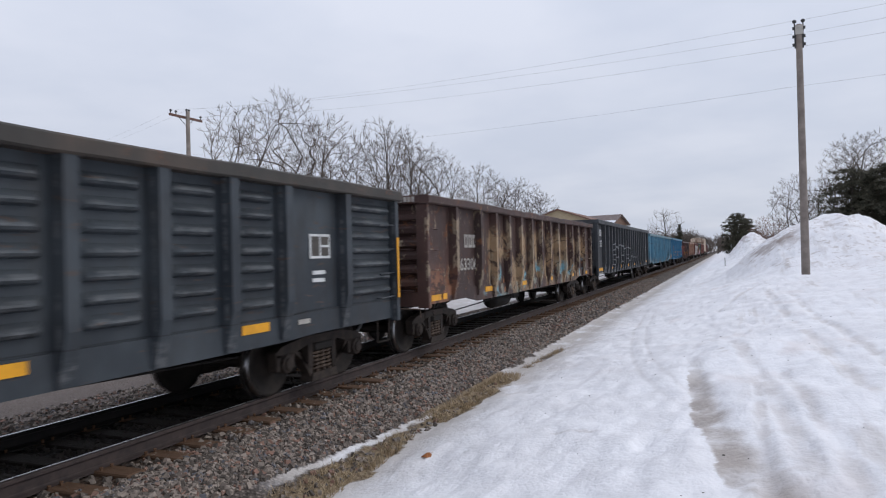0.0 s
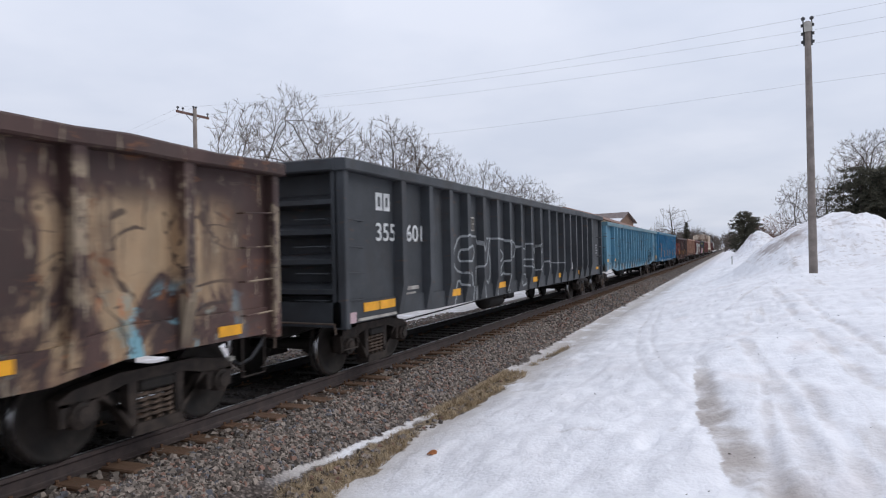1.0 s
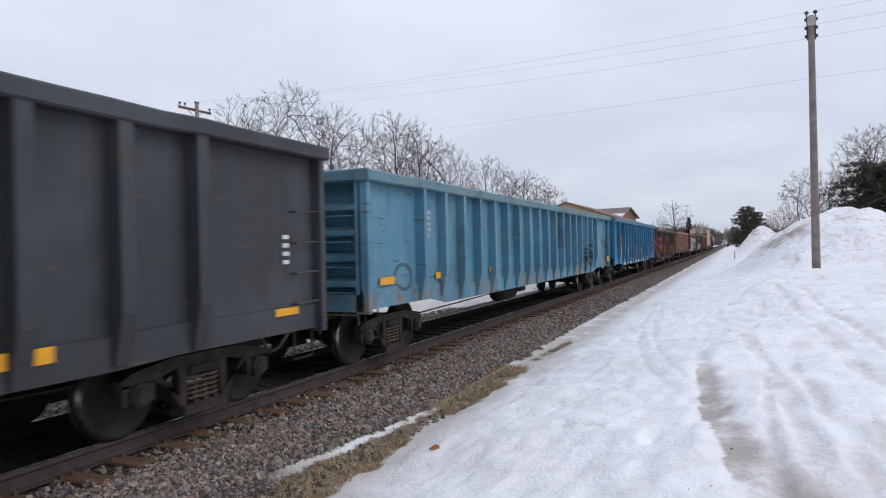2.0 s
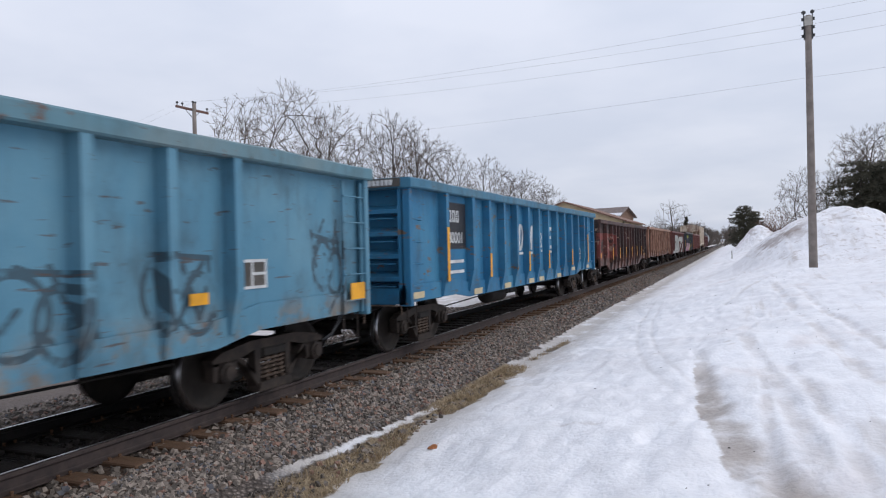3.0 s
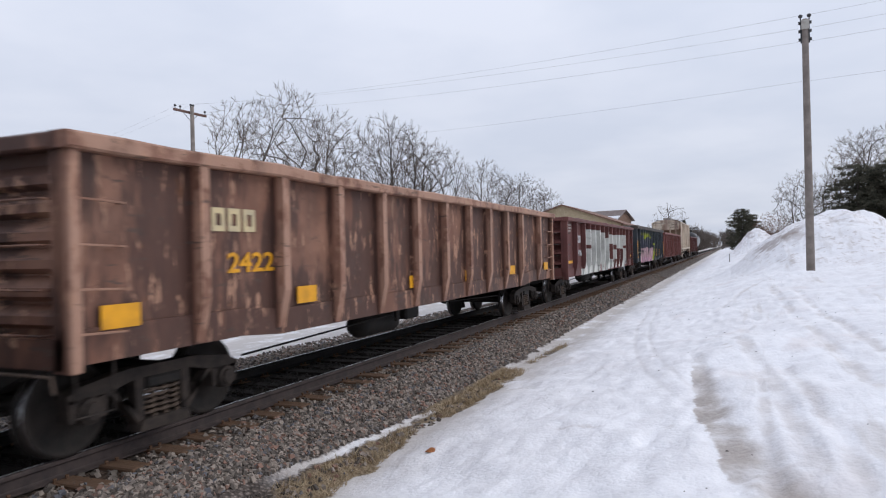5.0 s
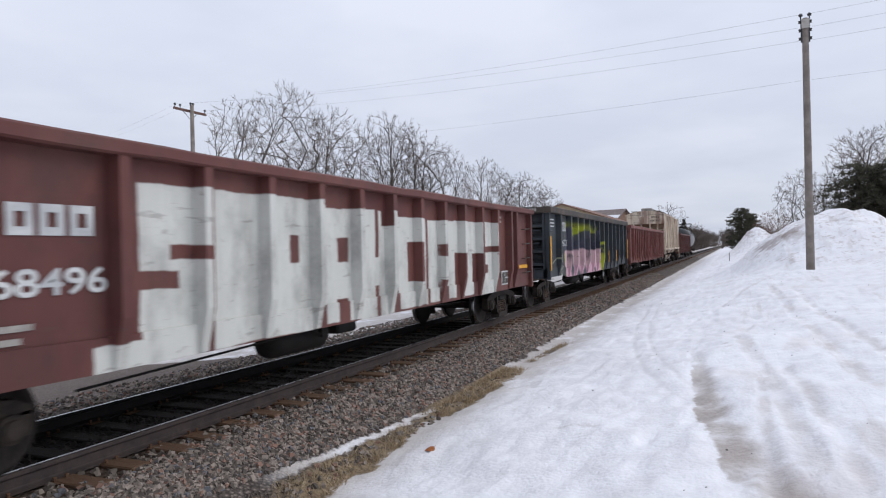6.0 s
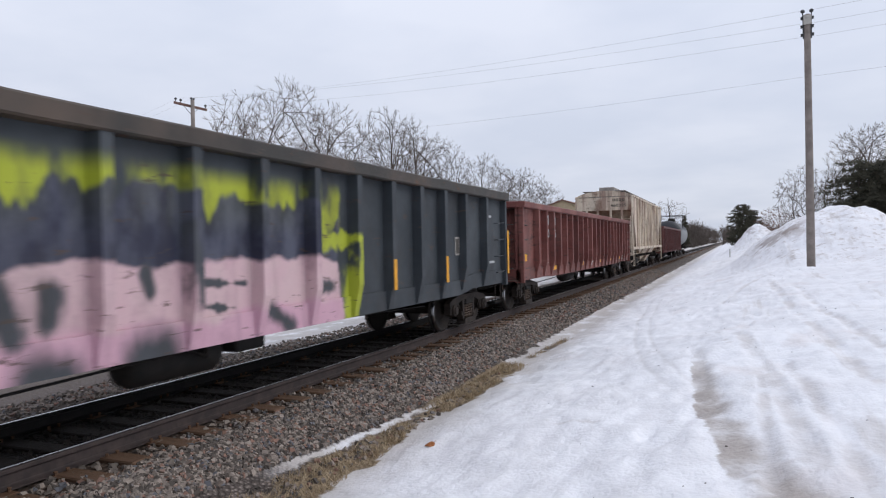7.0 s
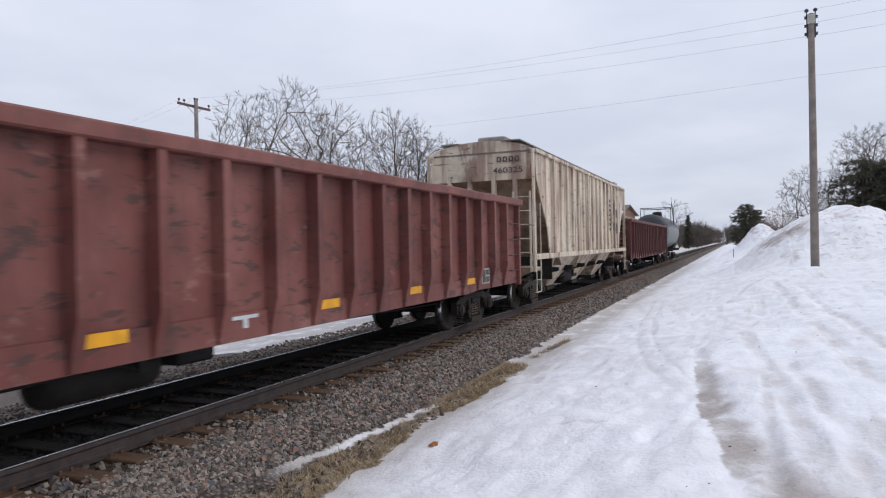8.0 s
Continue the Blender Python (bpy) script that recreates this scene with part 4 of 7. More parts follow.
# the brown car under faded spray paint
def old_graffiti(g, col):
    x, y, z = g.xyz()
    n = g.noise(1.3, g.vec(1, 1.1, 0.5, 4), 6, 0.68, 0.5)
    field = g.math("MULTIPLY", g.between(y, -4.6, 7.2, 0.4), g.between(z, 0.8, 2.35, 0.18))
    col = g.mix(g.math("MULTIPLY", field, g.step(n, 0.47, 0.56)), col, g.mix(g.noise(2.6, g.vec(1, 1, 0.6, 2), 5), (0.27, 0.15, 0.075), (0.42, 0.325, 0.21)))
    n2 = g.noise(1.7, g.vec(1, 1, 0.8, 9), 5, 0.6, 0.8)
    col = g.mix(g.math("MULTIPLY", field, g.step(n2, 0.66, 0.69)), col, (0.40, 0.17, 0.08))
    low = g.math("MULTIPLY", g.between(y, -4.6, 7.2, 0.4), g.between(z, 0.8, 1.5, 0.15))
    n3 = g.noise(1.5, g.vec(1, 1, 1, 14), 5, 0.6, 0.6)
    col = g.mix(g.math("MULTIPLY", low, g.step(n3, 0.56, 0.62)), col, (0.20, 0.40, 0.47))
    col = g.mix(g.math("MULTIPLY", low, g.step(g.noise(1.6, g.vec(1, 1, 1, 21), 5), 0.57, 0.63)), col, (0.28, 0.29, 0.24))
    # dark outlines between the sprayed shapes, runs of old brown showing through
    lines = g.any([g.between(n, 0.462, 0.476, 0.004), g.between(g.noise(0.9, g.vec(1, 1, 0.9, 33), 3, 0.5, 1.2), 0.49, 0.508, 0.004)])
    col = g.mix(g.math("MULTIPLY", g.math("MULTIPLY", lines, field), 0.85), col, (0.035, 0.022, 0.02))
    bare = g.math("MULTIPLY", g.step(g.noise(1.0, g.vec(1, 2.4, 0.3, 51), 5, 0.65), 0.52, 0.60), g.step(z, 1.1, 2.0))
    col = g.mix(g.math("MULTIPLY", bare, 0.65), col, (0.055, 0.033, 0.029))
    # bright rust low on the end bay, and a dark round stain over it
    first = g.math("MULTIPLY", g.between(y, -7.9, -6.65, 0.1), g.step(g.noise(2.6, g.vec(1, 1, 1.6, 44), 6, 0.7), 0.44, 0.54))
    col = g.mix(g.math("MULTIPLY", first, g.math("SUBTRACT", 1.0, g.step(z, 1.35, 1.75))), col, g.mix(g.noise(6), (0.17, 0.05, 0.03), (0.30, 0.16, 0.09)))
    peel = g.math("MULTIPLY", g.step(g.noise(5, g.vec(1, 2.2, 0.35, 6), 6, 0.7), 0.60, 0.64), 0.75)
    rib_peel = g.math("MULTIPLY", g.step(x, 1.47, 1.52), g.step(g.noise(3.0, g.vec(1, 1, 0.6, 61), 6, 0.7), 0.50, 0.56))
    peel = g.math("MAXIMUM", peel, g.math("MULTIPLY", g.math("MULTIPLY", rib_peel, g.between(z, 0.9, 2.6, 0.1)), 0.6))
    col = g.mix(peel, col, (0.40, 0.32, 0.22))
    return col


M_BROWN = paint("weathered_brown_paint", (0.050, 0.028, 0.025), (0.090, 0.050, 0.043), 0.75, 0.35, extra=old_graffiti, seed=5)
car, half, px, rx = make_gondola("rusty brown gondola car covered in faded tan and orange spray paint", 11.0, 26.95, 2.88, M_BROWN, [1.4] + run(2.85, 1.045, 11) + [14.5], 0.16, 1.4, 0.81, 0.92, 0.15, end_style="pressed", bent=0.006)
end_bars(car, half + 0.06, 0.35, [(2.76, 1.0, 0.09)], GREYWHITE)
lettering("number", "63306", 0.34, GREYWHITE, car, -half + 1.84, 1.49, px - 0.025, 1.0, 0, 0.005)
mark_blocks(car, px - 0.03, -half + 2.13, 1.95, 0.27, (0.2, 0.2, 0.2), GREYWHITE, "worn pale lettering block")
for d, w, m in ((0.31, 0.45, YELLOW), (0.85, 0.2, YELLOW), (3.31, 0.48, YELLOW), (6.3, 0.4, YELLOW), (9.2, 0.45, YELLOW), (12.3, 0.5, YELLOW), (15.0, 0.35, YELLOW)):
    plate("reflector", car, px, -half + d, -half + d + w, 0.97, 1.08, m, "yellow reflective stripe")


# the black car with white outlined spray paint
OUTLINES = (
    ((-4.98, 2.15), (-5.24, 2.15), (-5.48, 2.06), (-5.66, 1.88), (-5.73, 1.68), (-5.67, 1.53), (-5.52, 1.44), (-5.26, 1.39)),
    ((-4.99, 1.90), (-5.23, 1.90), (-5.43, 1.80), (-5.48, 1.71), (-5.40, 1.63), (-5.0, 1.62), (-4.82, 1.52), (-4.67, 1.29), (-4.66, 1.03), (-4.75, 0.79)),
    ((-5.78, 0.77), (-5.53, 1.23), (-5.43, 1.25), (-5.32, 1.16), (-5.07, 1.12), (-4.97, 1.19), (-5.04, 1.34)),
    ((-4.91, 2.13), (-4.83, 1.98), (-4.89, 1.81), (-4.78, 1.92), (-4.63, 1.94), (-4.55, 1.79), (-4.67, 1.62), (-4.98, 1.59)),
)
OUTLINES_MID = (
    ((-5.1, 2.14), (-4.45, 2.13), (-4.31, 1.83), (-4.13, 2.10), (-2.57, 2.09), (-2.43, 1.95), (-2.49, 1.61), (-2.78, 1.43), (-2.80, 1.24)),
    ((-3.82, 2.08), (-3.94, 1.49), (-4.18, 1.57), (-4.47, 1.47), (-4.55, 0.78)),
    ((-4.15, 1.55), (-4.19, 0.88), (-3.99, 1.14), (-3.93, 0.75)),
    ((-3.56, 2.08), (-3.84, 1.41), (-3.81, 1.17), (-3.70, 1.12), (-3.56, 1.30), (-3.57, 1.65), (-3.67, 1.79)),
    ((-3.04, 1.80), (-2.81, 1.84), (-2.63, 1.75), (-2.63, 1.64), (-2.87, 1.56), (-3.04, 1.58), (-3.14, 0.79)),
    ((-2.80, 1.24), (-2.60, 1.31), (-2.45, 1.21), (-2.51, 0.88)),
    ((-3.03, 1.80), (-3.05, 1.58)),
)
OUTLINES_END = (
    ((-2.47, 2.06), (-1.73, 2.02), (-1.62, 1.92), (-1.74, 1.68), (-2.10, 1.63), (-2.12, 1.89), (-1.96, 1.86)),
    ((-2.13, 1.63), (-2.24, 0.79)),
    ((-0.30, 1.99), (-0.73, 1.99), (-0.76, 1.85), (-1.07, 1.89), (-1.25, 1.44), (-0.95, 1.59), (-0.53, 1.58), (-0.30, 1.96)),
    ((-1.25, 1.44), (-0.75, 1.42), (-0.25, 1.29), (-0.34, 0.92)),
    ((-1.16, 1.12), (-1.03, 1.24), (-0.76, 1.19), (-0.80, 0.96), (-1.11, 0.92), (-1.16, 1.09)),
)
SCRAWLS = (
    ((-0.15, 1.78), (0.01, 1.99), (0.13, 1.74), (0.25, 1.96), (0.50, 2.03), (0.32, 1.74), (0.58, 1.81)),
    ((-0.10, 1.29), (0.06, 1.46), (0.22, 1.27), (0.47, 1.44), (0.38, 1.24)),
    ((1.0, 1.34), (1.2, 1.53), (1.28, 1.33), (1.59, 1.52), (2.2, 1.42), (2.5, 1.47), (3.28, 1.40)),
)


def white_outline(g, col):
    """A row of outlined letters that nobody can read, sprayed in thin white lines."""
    total = g.stroke(-5.15, 1.36, -4.99, 1.37, 0.021)
    for w, lines in ((0.021, OUTLINES + OUTLINES_MID + OUTLINES_END), (0.017, SCRAWLS)):
        for line in lines:
            for p, q in zip(line, line[1:]):
                total = g.math("MAXIMUM", g.stroke(p[0], p[1], q[0], q[1], w, None, total), total)
    m = g.math("MULTIPLY", total, g.step(g.noise(7), 0.26, 0.46))
    return g.mix(g.math("MULTIPLY", m, 0.8), col, (0.42, 0.44, 0.45))


PINKISH = plain("pale_pink_sheet", (0.50, 0.36, 0.38), (0.40, 0.28, 0.30), 5, 0.5, 0, 0.05)
M_BLACK = paint("black_paint", (0.036, 0.040, 0.045), (0.058, 0.063, 0.070), 0.05, 0.15, extra=white_outline, seed=9)
car, half, px, rx = make_gondola("tall black gondola car with white outlined spray paint", 28.4, 48.25, 3.13, M_BLACK, [1.78] + run(2.85, 0.925, 17), 0.19, 1.7, 0.80, 0.83, 0.17)
lettering("number", "355", 0.385, WHITE, car, -half + 1.06, 2.01, px - 0.025, 0.64, 0, 0.004)
lettering("number", "601", 0.385, WHITE, car, -half + 2.10, 2.01, px - 0.025, 0.62, 0, 0.004)
plate("corner_sheet", car, px + 0.004, -half + 0.14, -half + 0.40, 0.84, 0.99, PINKISH, "pale pink reflective sheet")
plate("sill_stripe", car, px + 0.004, -half + 0.46, -half + 1.66, 0.85, 0.89, GREYWHITE)
mark_blocks(car, px - 0.03, -half + 1.10, 2.47, 0.27, (0.2, 0.2), WHITE, "white lettering block")
bars(car, px - 0.03, -half + 1.95, 1.2, [(0.62, 0.06), (0.5, 0.06)], GREYWHITE)
placard(car, px - 0.03, -half + 5.12, 2.24, 0.24, 0.29, GREYWHITE)
for d in (0.63, 1.12, 3.94, 6.82, 9.74, 12.68, 15.59):
    plate("reflector", car, px, -half + d, -half + d + (0.5 if d > 0.7 else 0.46), 0.97, 1.10, YELLOW, "yellow reflective stripe")
plate("stencil_bar", car, px - 0.025, half - 5.2, half - 4.9, 1.16, 1.38, WHITE)
plate("reflector", car, px, half - 0.95, half - 0.5, 1.04, 1.13, YELLOW, "yellow reflective stripe")
bars(car, px - 0.03, half - 0.75, 1.95, [(0.12, 0.05), (0.12, 0.05), (0.12, 0.05), (0.12, 0.05)], WHITE)


# the light blue car
def blue_patches(g, col):
    x, y, z = g.xyz()
    patch = g.math("MULTIPLY", g.between(y, 0.9, 3.52, 0.04), g.between(g.math("ADD", z, g.math("MULTIPLY", g.noise(0.9), 0.35)), 1.82, 2.63, 0.02))
    patch = g.math("MULTIPLY", patch, g.math("LESS_THAN", x, 1.455))
    col = g.mix(g.math("MULTIPLY", patch, 0.9), col, (0.095, 0.16, 0.25))
    worn = g.math("MULTIPLY", g.math("SUBTRACT", 1.0, g.step(z, 0.95, 1.35)), g.step(g.noise(1.4, g.vec(1, 1, 1, 3), 6, 0.7), 0.47, 0.6))
    col = g.mix(worn, col, g.mix(g.noise(5), (0.13, 0.10, 0.085), (0.26, 0.27, 0.25)))
    s = [g.ring(y0, z0, a, b, 0.03) for y0, z0, a, b in ((5.0, 1.35, 0.3, 0.32), (5.4, 1.25, 0.22, 0.3), (6.5, 1.45, 0.28, 0.34), (6.9, 1.3, 0.25, 0.3), (9.2, 1.62, 0.22, 0.32), (9.5, 1.5, 0.18, 0.3), (-8.9, 1.35, 0.3, 0.2))]
    for i in range(7):
        s.append(g.stroke(4.75 + i * 0.14, 1.72 - 0.5 * (i % 2), 4.9 + i * 0.14, 1.12 + 0.55 * (i % 3) / 2, 0.028))
        s.append(g.stroke(6.35 + i * 0.12, 1.75 - 0.3 * (i % 3), 6.45 + i * 0.12, 1.15 + 0.3 * (i % 2), 0.028))
        s.append(g.stroke(8.95 + i * 0.1, 2.05 - 0.3 * (i % 2), 9.05 + i * 0.1, 1.6 + 0.3 * (i % 3), 0.026))
    s += [g.stroke(a, b, c, d, 0.03) for a, b, c, d in ((4.8, 1.7, 5.6, 1.65), (5.6, 1.65, 5.5, 1.0), (6.3, 1.8, 7.1, 1.75), (7.0, 1.7, 6.4, 1.05), (9.0, 2.0, 9.6, 1.9), (9.5, 1.2, 9.3, 0.98))]
    return g.mix(g.math("MULTIPLY", g.math("MULTIPLY", g.any(s), g.step(g.noise(4), 0.35, 0.5)), 0.8), col, (0.032, 0.050, 0.065))


M_SKY = paint("light_blue_paint", (0.082, 0.220, 0.315), (0.120, 0.265, 0.350), 0.30, 0.4, extra=blue_patches, seed=13)
M_SKY_TOP = paint("light_blue_chord", (0.10, 0.21, 0.26), (0.15, 0.22, 0.24), 0.62, 0.4, seed=14)
car, half, px, rx = make_gondola("faded light blue gondola car with patched and tagged sides", 49.35, 69.85, 2.97, M_SKY, run(1.95, 0.923, 18), 0.15, 1.65, 0.80, 0.92, 0.17, ladder="ladder", chord_mat=M_SKY_TOP)
for d in (0.5, 2.6, 5.5, 8.4, 11.27, 14.13):
    plate("reflector", car, px, -half + d, -half + d + 0.48, 1.26, 1.375, YELLOW, "yellow reflective stripe")
plate("reflector", car, px, -half + 17.02, -half + 17.28, 1.28, 1.40, YELLOW)
plate("reflector", car, px + 0.06, half - 0.50, half - 0.12, 1.11, 1.34, YELLOW, "yellow reflective sheet on the ladder")
placard(car, px - 0.03, -half + 17.75, 1.39, 0.52, 0.33)
bars(car, px - 0.03, -half + 2.1, 2.4, [(0.35, 0.07), (0.35, 0.07), (0.35, 0.07), (0.35, 0.07), (0.3, 0.07)], GREYWHITE)


# the strong blue car with the large white mark
def black_field(g, col):
    x, y, z = g.xyz()
    f = g.math("MULTIPLY", g.between(y, -6.40, -5.22, 0.015), g.between(z, 1.77, 2.67, 0.015))
    f = g.math("MULTIPLY", f, g.math("LESS_THAN", x, 1.47))
    col = g.mix(f, col, (0.022, 0.024, 0.03))
    return g.mix(g.step(g.noise(2.2, g.vec(1, 1, 2.2, 8), 6, 0.7), 0.60, 0.65), col, g.mix(g.noise(8), (0.19, 0.085, 0.035), (0.12, 0.13, 0.12)))


M_BLUE = paint("strong_blue_paint", (0.022, 0.150, 0.290), (0.045, 0.195, 0.325), 0.22, 0.3, extra=black_field, seed=17)
M_BLUE_TOP = paint("blue_chord_paint", (0.045, 0.165, 0.26), (0.08, 0.19, 0.26), 0.4, 0.45, seed=18)
car, half, px, rx = make_gondola("bright blue gondola car with large slanted white marks", 71.2, 87.37, 2.97, M_BLUE, [1.57] + run(2.95, 1.02, 12) + [14.75], 0.16, 1.5, 0.80, 0.90, 0.17, chord_mat=M_BLUE_TOP)
bm = bmesh.new()
box(bm, 0.10, 1.42, -half - 0.066, -half - 0.058, 2.82, 2.96)
part("end_plate", bm, DARKPRINT, car, "black field on the end chord")
end_bars(car, half + 0.066, 0.2, [(2.845, 1.1, 0.09)], WHITE)
lettering("number", "80001", 0.30, WHITE, car, -half + 1.90, 1.89, px - 0.025, 0.72, 0, 0.005)
mark_blocks(car, px - 0.03, -half + 1.94, 2.29, 0.23, (0.14, 0.16, 0.13), WHITE, "white lettering block on a black field")
bars(car, px - 0.03, -half + 1.90, 1.50, [(0.8, 0.06), (0.01, 0.01), (0.8, 0.06)], WHITE)


def slanted(car, y, w, z0, z1, shapes, under, label):
    """A big slanted mark of plain strips with a line under it; strips run through points given as shares of width and height."""
    lean = 0.16 * (z1 - z0)
    ob = plate("mark_underline", car, px - 0.03, y - under, y + w + 0.06, z0 - 0.115, z0 - 0.055, WHITE, label)
    for i, (thick, pts) in enumerate(shapes):
        c = [(y + w * u + lean * v, z0 + (z1 - z0) * v) for u, v in pts]
        bm = bmesh.new()
        for n, ((a, b), (d, e)) in enumerate(zip(c, c[1:])):
            l = math.hypot(d - a, e - b)
            ny, nz = -(e - b) / l * thick / 2, (d - a) / l * thick / 2
            x = px - 0.033 + 0.0007 * n + 0.002 * i
            prism(bm, [(a + ny, b + nz), (a - ny, b - nz), (d - ny, e - nz), (d + ny, e + nz)], "x", x, x + 0.006)
        part("mark_bar", bm, WHITE, ob)


def bow(cu, cv, ru, rv, a0, a1, n=8):
    """Points along a bend, as shares of a mark's width and height."""
    return [(cu + ru * math.cos(radians(a0 + (a1 - a0) * i / n)), cv + rv * math.sin(radians(a0 + (a1 - a0) * i / n))) for i in range(n + 1)]


slanted(car, -half + 6.50, 0.36, 1.70, 2.34, [(0.13, [(0.18, 0.0), (0.18, 1.0)]), (0.11, [(0.1, 0.94)] + bow(0.45, 0.5, 0.42, 0.44, 90, -90) + [(0.1, 0.06)]), (0.07, [(-0.7, 0.06), (0.1, 0.06)])], 0.26, "big white slanted mark")
slanted(car, -half + 7.27, 0.48, 1.70, 2.34, [(0.13, [(0.13, 0.0), (0.13, 1.0)]), (0.12, [(0.2, 0.95), (0.46, 0.12)]), (0.12, [(0.46, 0.12), (0.82, 0.95)]), (0.13, [(0.86, 0.0), (0.86, 1.0)])], 0.03, "big white slanted mark")
slanted(car, -half + 8.50, 0.26, 1.74, 2.15, [(0.055, bow(0.55, 0.76, 0.28, 0.20, 0, 360, 10)), (0.06, bow(0.42, 0.28, 0.36, 0.24, 20, 330, 10)), (0.055, [(0.3, 0.66), (1.05, 0.04)])], 0.02, "smaller white mark")
slanted(car, -half + 9.50, 0.34, 1.70, 2.34, [(0.15, [(0.2, 0.0), (0.2, 1.0)]), (0.10, [(0.3, 0.92), (1.0, 0.92)]), (0.09, [(0.3, 0.52), (0.85, 0.52)]), (0.10, [(0.3, 0.08), (1.05, 0.08)])], 0.06, "big white slanted mark")
for d in (1.57, 3.97, 7.03, 9.07, 12.13, 14.75):
    plate("reflector", car, rx + 0.002, -half + d - 0.055, -half + d + 0.055, 1.15 if d != 1.57 else 1.18, 1.66 if 2 < d < 14 else 2.18, YELLOW, "upright yellow stripe on a rib")
for d in (0.23, 3.2, 5.25, 7.33, 8.37, 10.46, 12.5, 14.95):
    plate("reflector", car, px, -half + d, -half + d + 0.48, 0.82 if 3 < d < 12 else 0.95, 0.94 if 3 < d < 12 else 1.06, CREAM, "faded cream reflective stripe")
placard(car, px - 0.03, -half + 13.64, 1.31, 0.42, 0.36)
bars(car, px - 0.03, half - 1.25, 2.55, [(0.5, 0.05), (0.5, 0.05)], GREYWHITE)


# the dark red-brown car
def red_patch(g, col):
    x, y, z = g.xyz()
    old = g.math("MULTIPLY", g.between(g.math("ADD", z, g.math("MULTIPLY", g.noise(1.8, None, 5), 0.5)), 1.5, 3.2, 0.1), g.math("LESS_THAN", x, 1.47))
    col = g.mix(g.math("MULTIPLY", old, 0.75), col, (0.040, 0.033, 0.032))
    # red paint left on the first bays, straight along its upper edge and knocked through in places
    wob = g.math("MULTIPLY", g.math("SUBTRACT", g.noise(2.0, None, 5), 0.5), 0.5)
    left = g.math("ADD", z, g.math("MULTIPLY", g.step(y, -5.0, -2.9), 0.12))
    f = g.math("MULTIPLY", g.between(g.math("ADD", y, wob), -8.2, -3.0, 0.05), g.math("MULTIPLY", g.step(g.math("ADD", z, wob), 1.10, 1.30), g.math("SUBTRACT", 1.0, g.step(left, 2.24, 2.27))))
    knocked = g.math("MULTIPLY", g.step(x, 1.385, 1.395), g.step(g.noise(1.9, g.vec(1, 1, 2.2, 2), 6, 0.68), 0.41, 0.47))
    col = g.mix(g.math("MULTIPLY", f, knocked), col, g.mix(g.noise(3), (0.175, 0.042, 0.038), (0.25, 0.072, 0.058)))
    rubbed = g.math("MULTIPLY", g.between(y, -6.4, -4.85, 0.12), g.math("MULTIPLY", g.between(z, 1.5, 2.2, 0.08), g.step(g.noise(4.2, g.vec(1, 1, 1, 71), 5, 0.62, 0.8), 0.53, 0.58)))
    pale = g.math("MULTIPLY", g.between(z, 1.0, 2.5, 0.1), g.step(g.noise(2.6, g.vec(1, 1.2, 1.6, 12), 6, 0.68), 0.615, 0.65))
    col = g.mix(g.math("MULTIPLY", g.math("MAXIMUM", rubbed, pale), 0.75), col, g.mix(g.noise(5), (0.40, 0.24, 0.19), (0.46, 0.36, 0.27)))
    low = g.math("MULTIPLY", g.math("SUBTRACT", 1.0, g.step(z, 0.95, 1.5)), g.step(g.noise(1.5, g.vec(1, 1, 1.2, 30), 6, 0.68), 0.46, 0.58))
    return g.mix(g.math("MULTIPLY", low, 0.8), col, g.mix(g.noise(7), (0.13, 0.055, 0.042), (0.22, 0.115, 0.09)))


M_DARKRED = paint("dark_red_brown_paint", (0.046, 0.028, 0.026), (0.098, 0.047, 0.041), 0.5, 0.3, extra=red_patch, seed=22)
car, half, px, rx = make_gondola("dark red-brown gondola car with peeling paint", 88.6, 104.45, 2.79, M_DARKRED, [1.5] + run(3.02, 1.015, 11) + [14.4], 0.15, 1.4, 0.66, 0.90, 0.15, end_style="pressed", bent=0.006)
plate("reflector", car, px, -half + 0.31, -half + 0.74, 1.23, 1.44, YELLOW, "yellow reflective sheet")
for d in (3.02, 5.05, 7.08, 9.11, 11.14, 13.17):
    plate("reflector", car, rx + 0.002, -half + d - 0.05, -half + d + 0.05, 1.13, 1.63, YELLOW, "upright yellow stripe on a rib")
plate("reflector", car, px, half - 0.94, half - 0.55, 1.11, 1.34, YELLOW, "yellow reflective sheet")
bars(car, px - 0.03, half - 6.9, 2.35, [(0.3, 0.16), (0.01, 0.01), (0.3, 0.16)], GREYWHITE)
bars(car, px - 0.03, half - 5.0, 2.32, [(0.28, 0.2), (0.01, 0.01), (0.28, 0.14)], GREYWHITE)
plate("stencil_bar", car, px - 0.03, half - 2.2, half - 1.55, 1.05, 1.10, WHITE)


# the orange-rust car
def dark_fields(g, col):
    x, y, z = g.xyz()
    n = g.noise(1.0, g.vec(1, 1.5, 0.45, 3), 5, 0.62)
    col = g.mix(g.math("MULTIPLY", g.step(n, 0.40, 0.48), g.math("LESS_THAN", x, 1.47)), col, g.mix(g.noise(4, g.vec(1, 2, 0.4, 8), 5), (0.060, 0.032, 0.027), (0.125, 0.060, 0.042)))
    proud = g.math("MULTIPLY", g.step(x, 1.48, 1.53), g.step(g.noise(2.2, g.vec(1, 1, 0.8, 15), 6, 0.68), 0.40, 0.52))
    col = g.mix(g.math("MULTIPLY", proud, 0.7), col, (0.46, 0.275, 0.195))
    return g.mix(g.step(g.noise(4, g.vec(1, 2, 0.5, 5), 6, 0.7), 0.57, 0.62), col, (0.42, 0.235, 0.155))


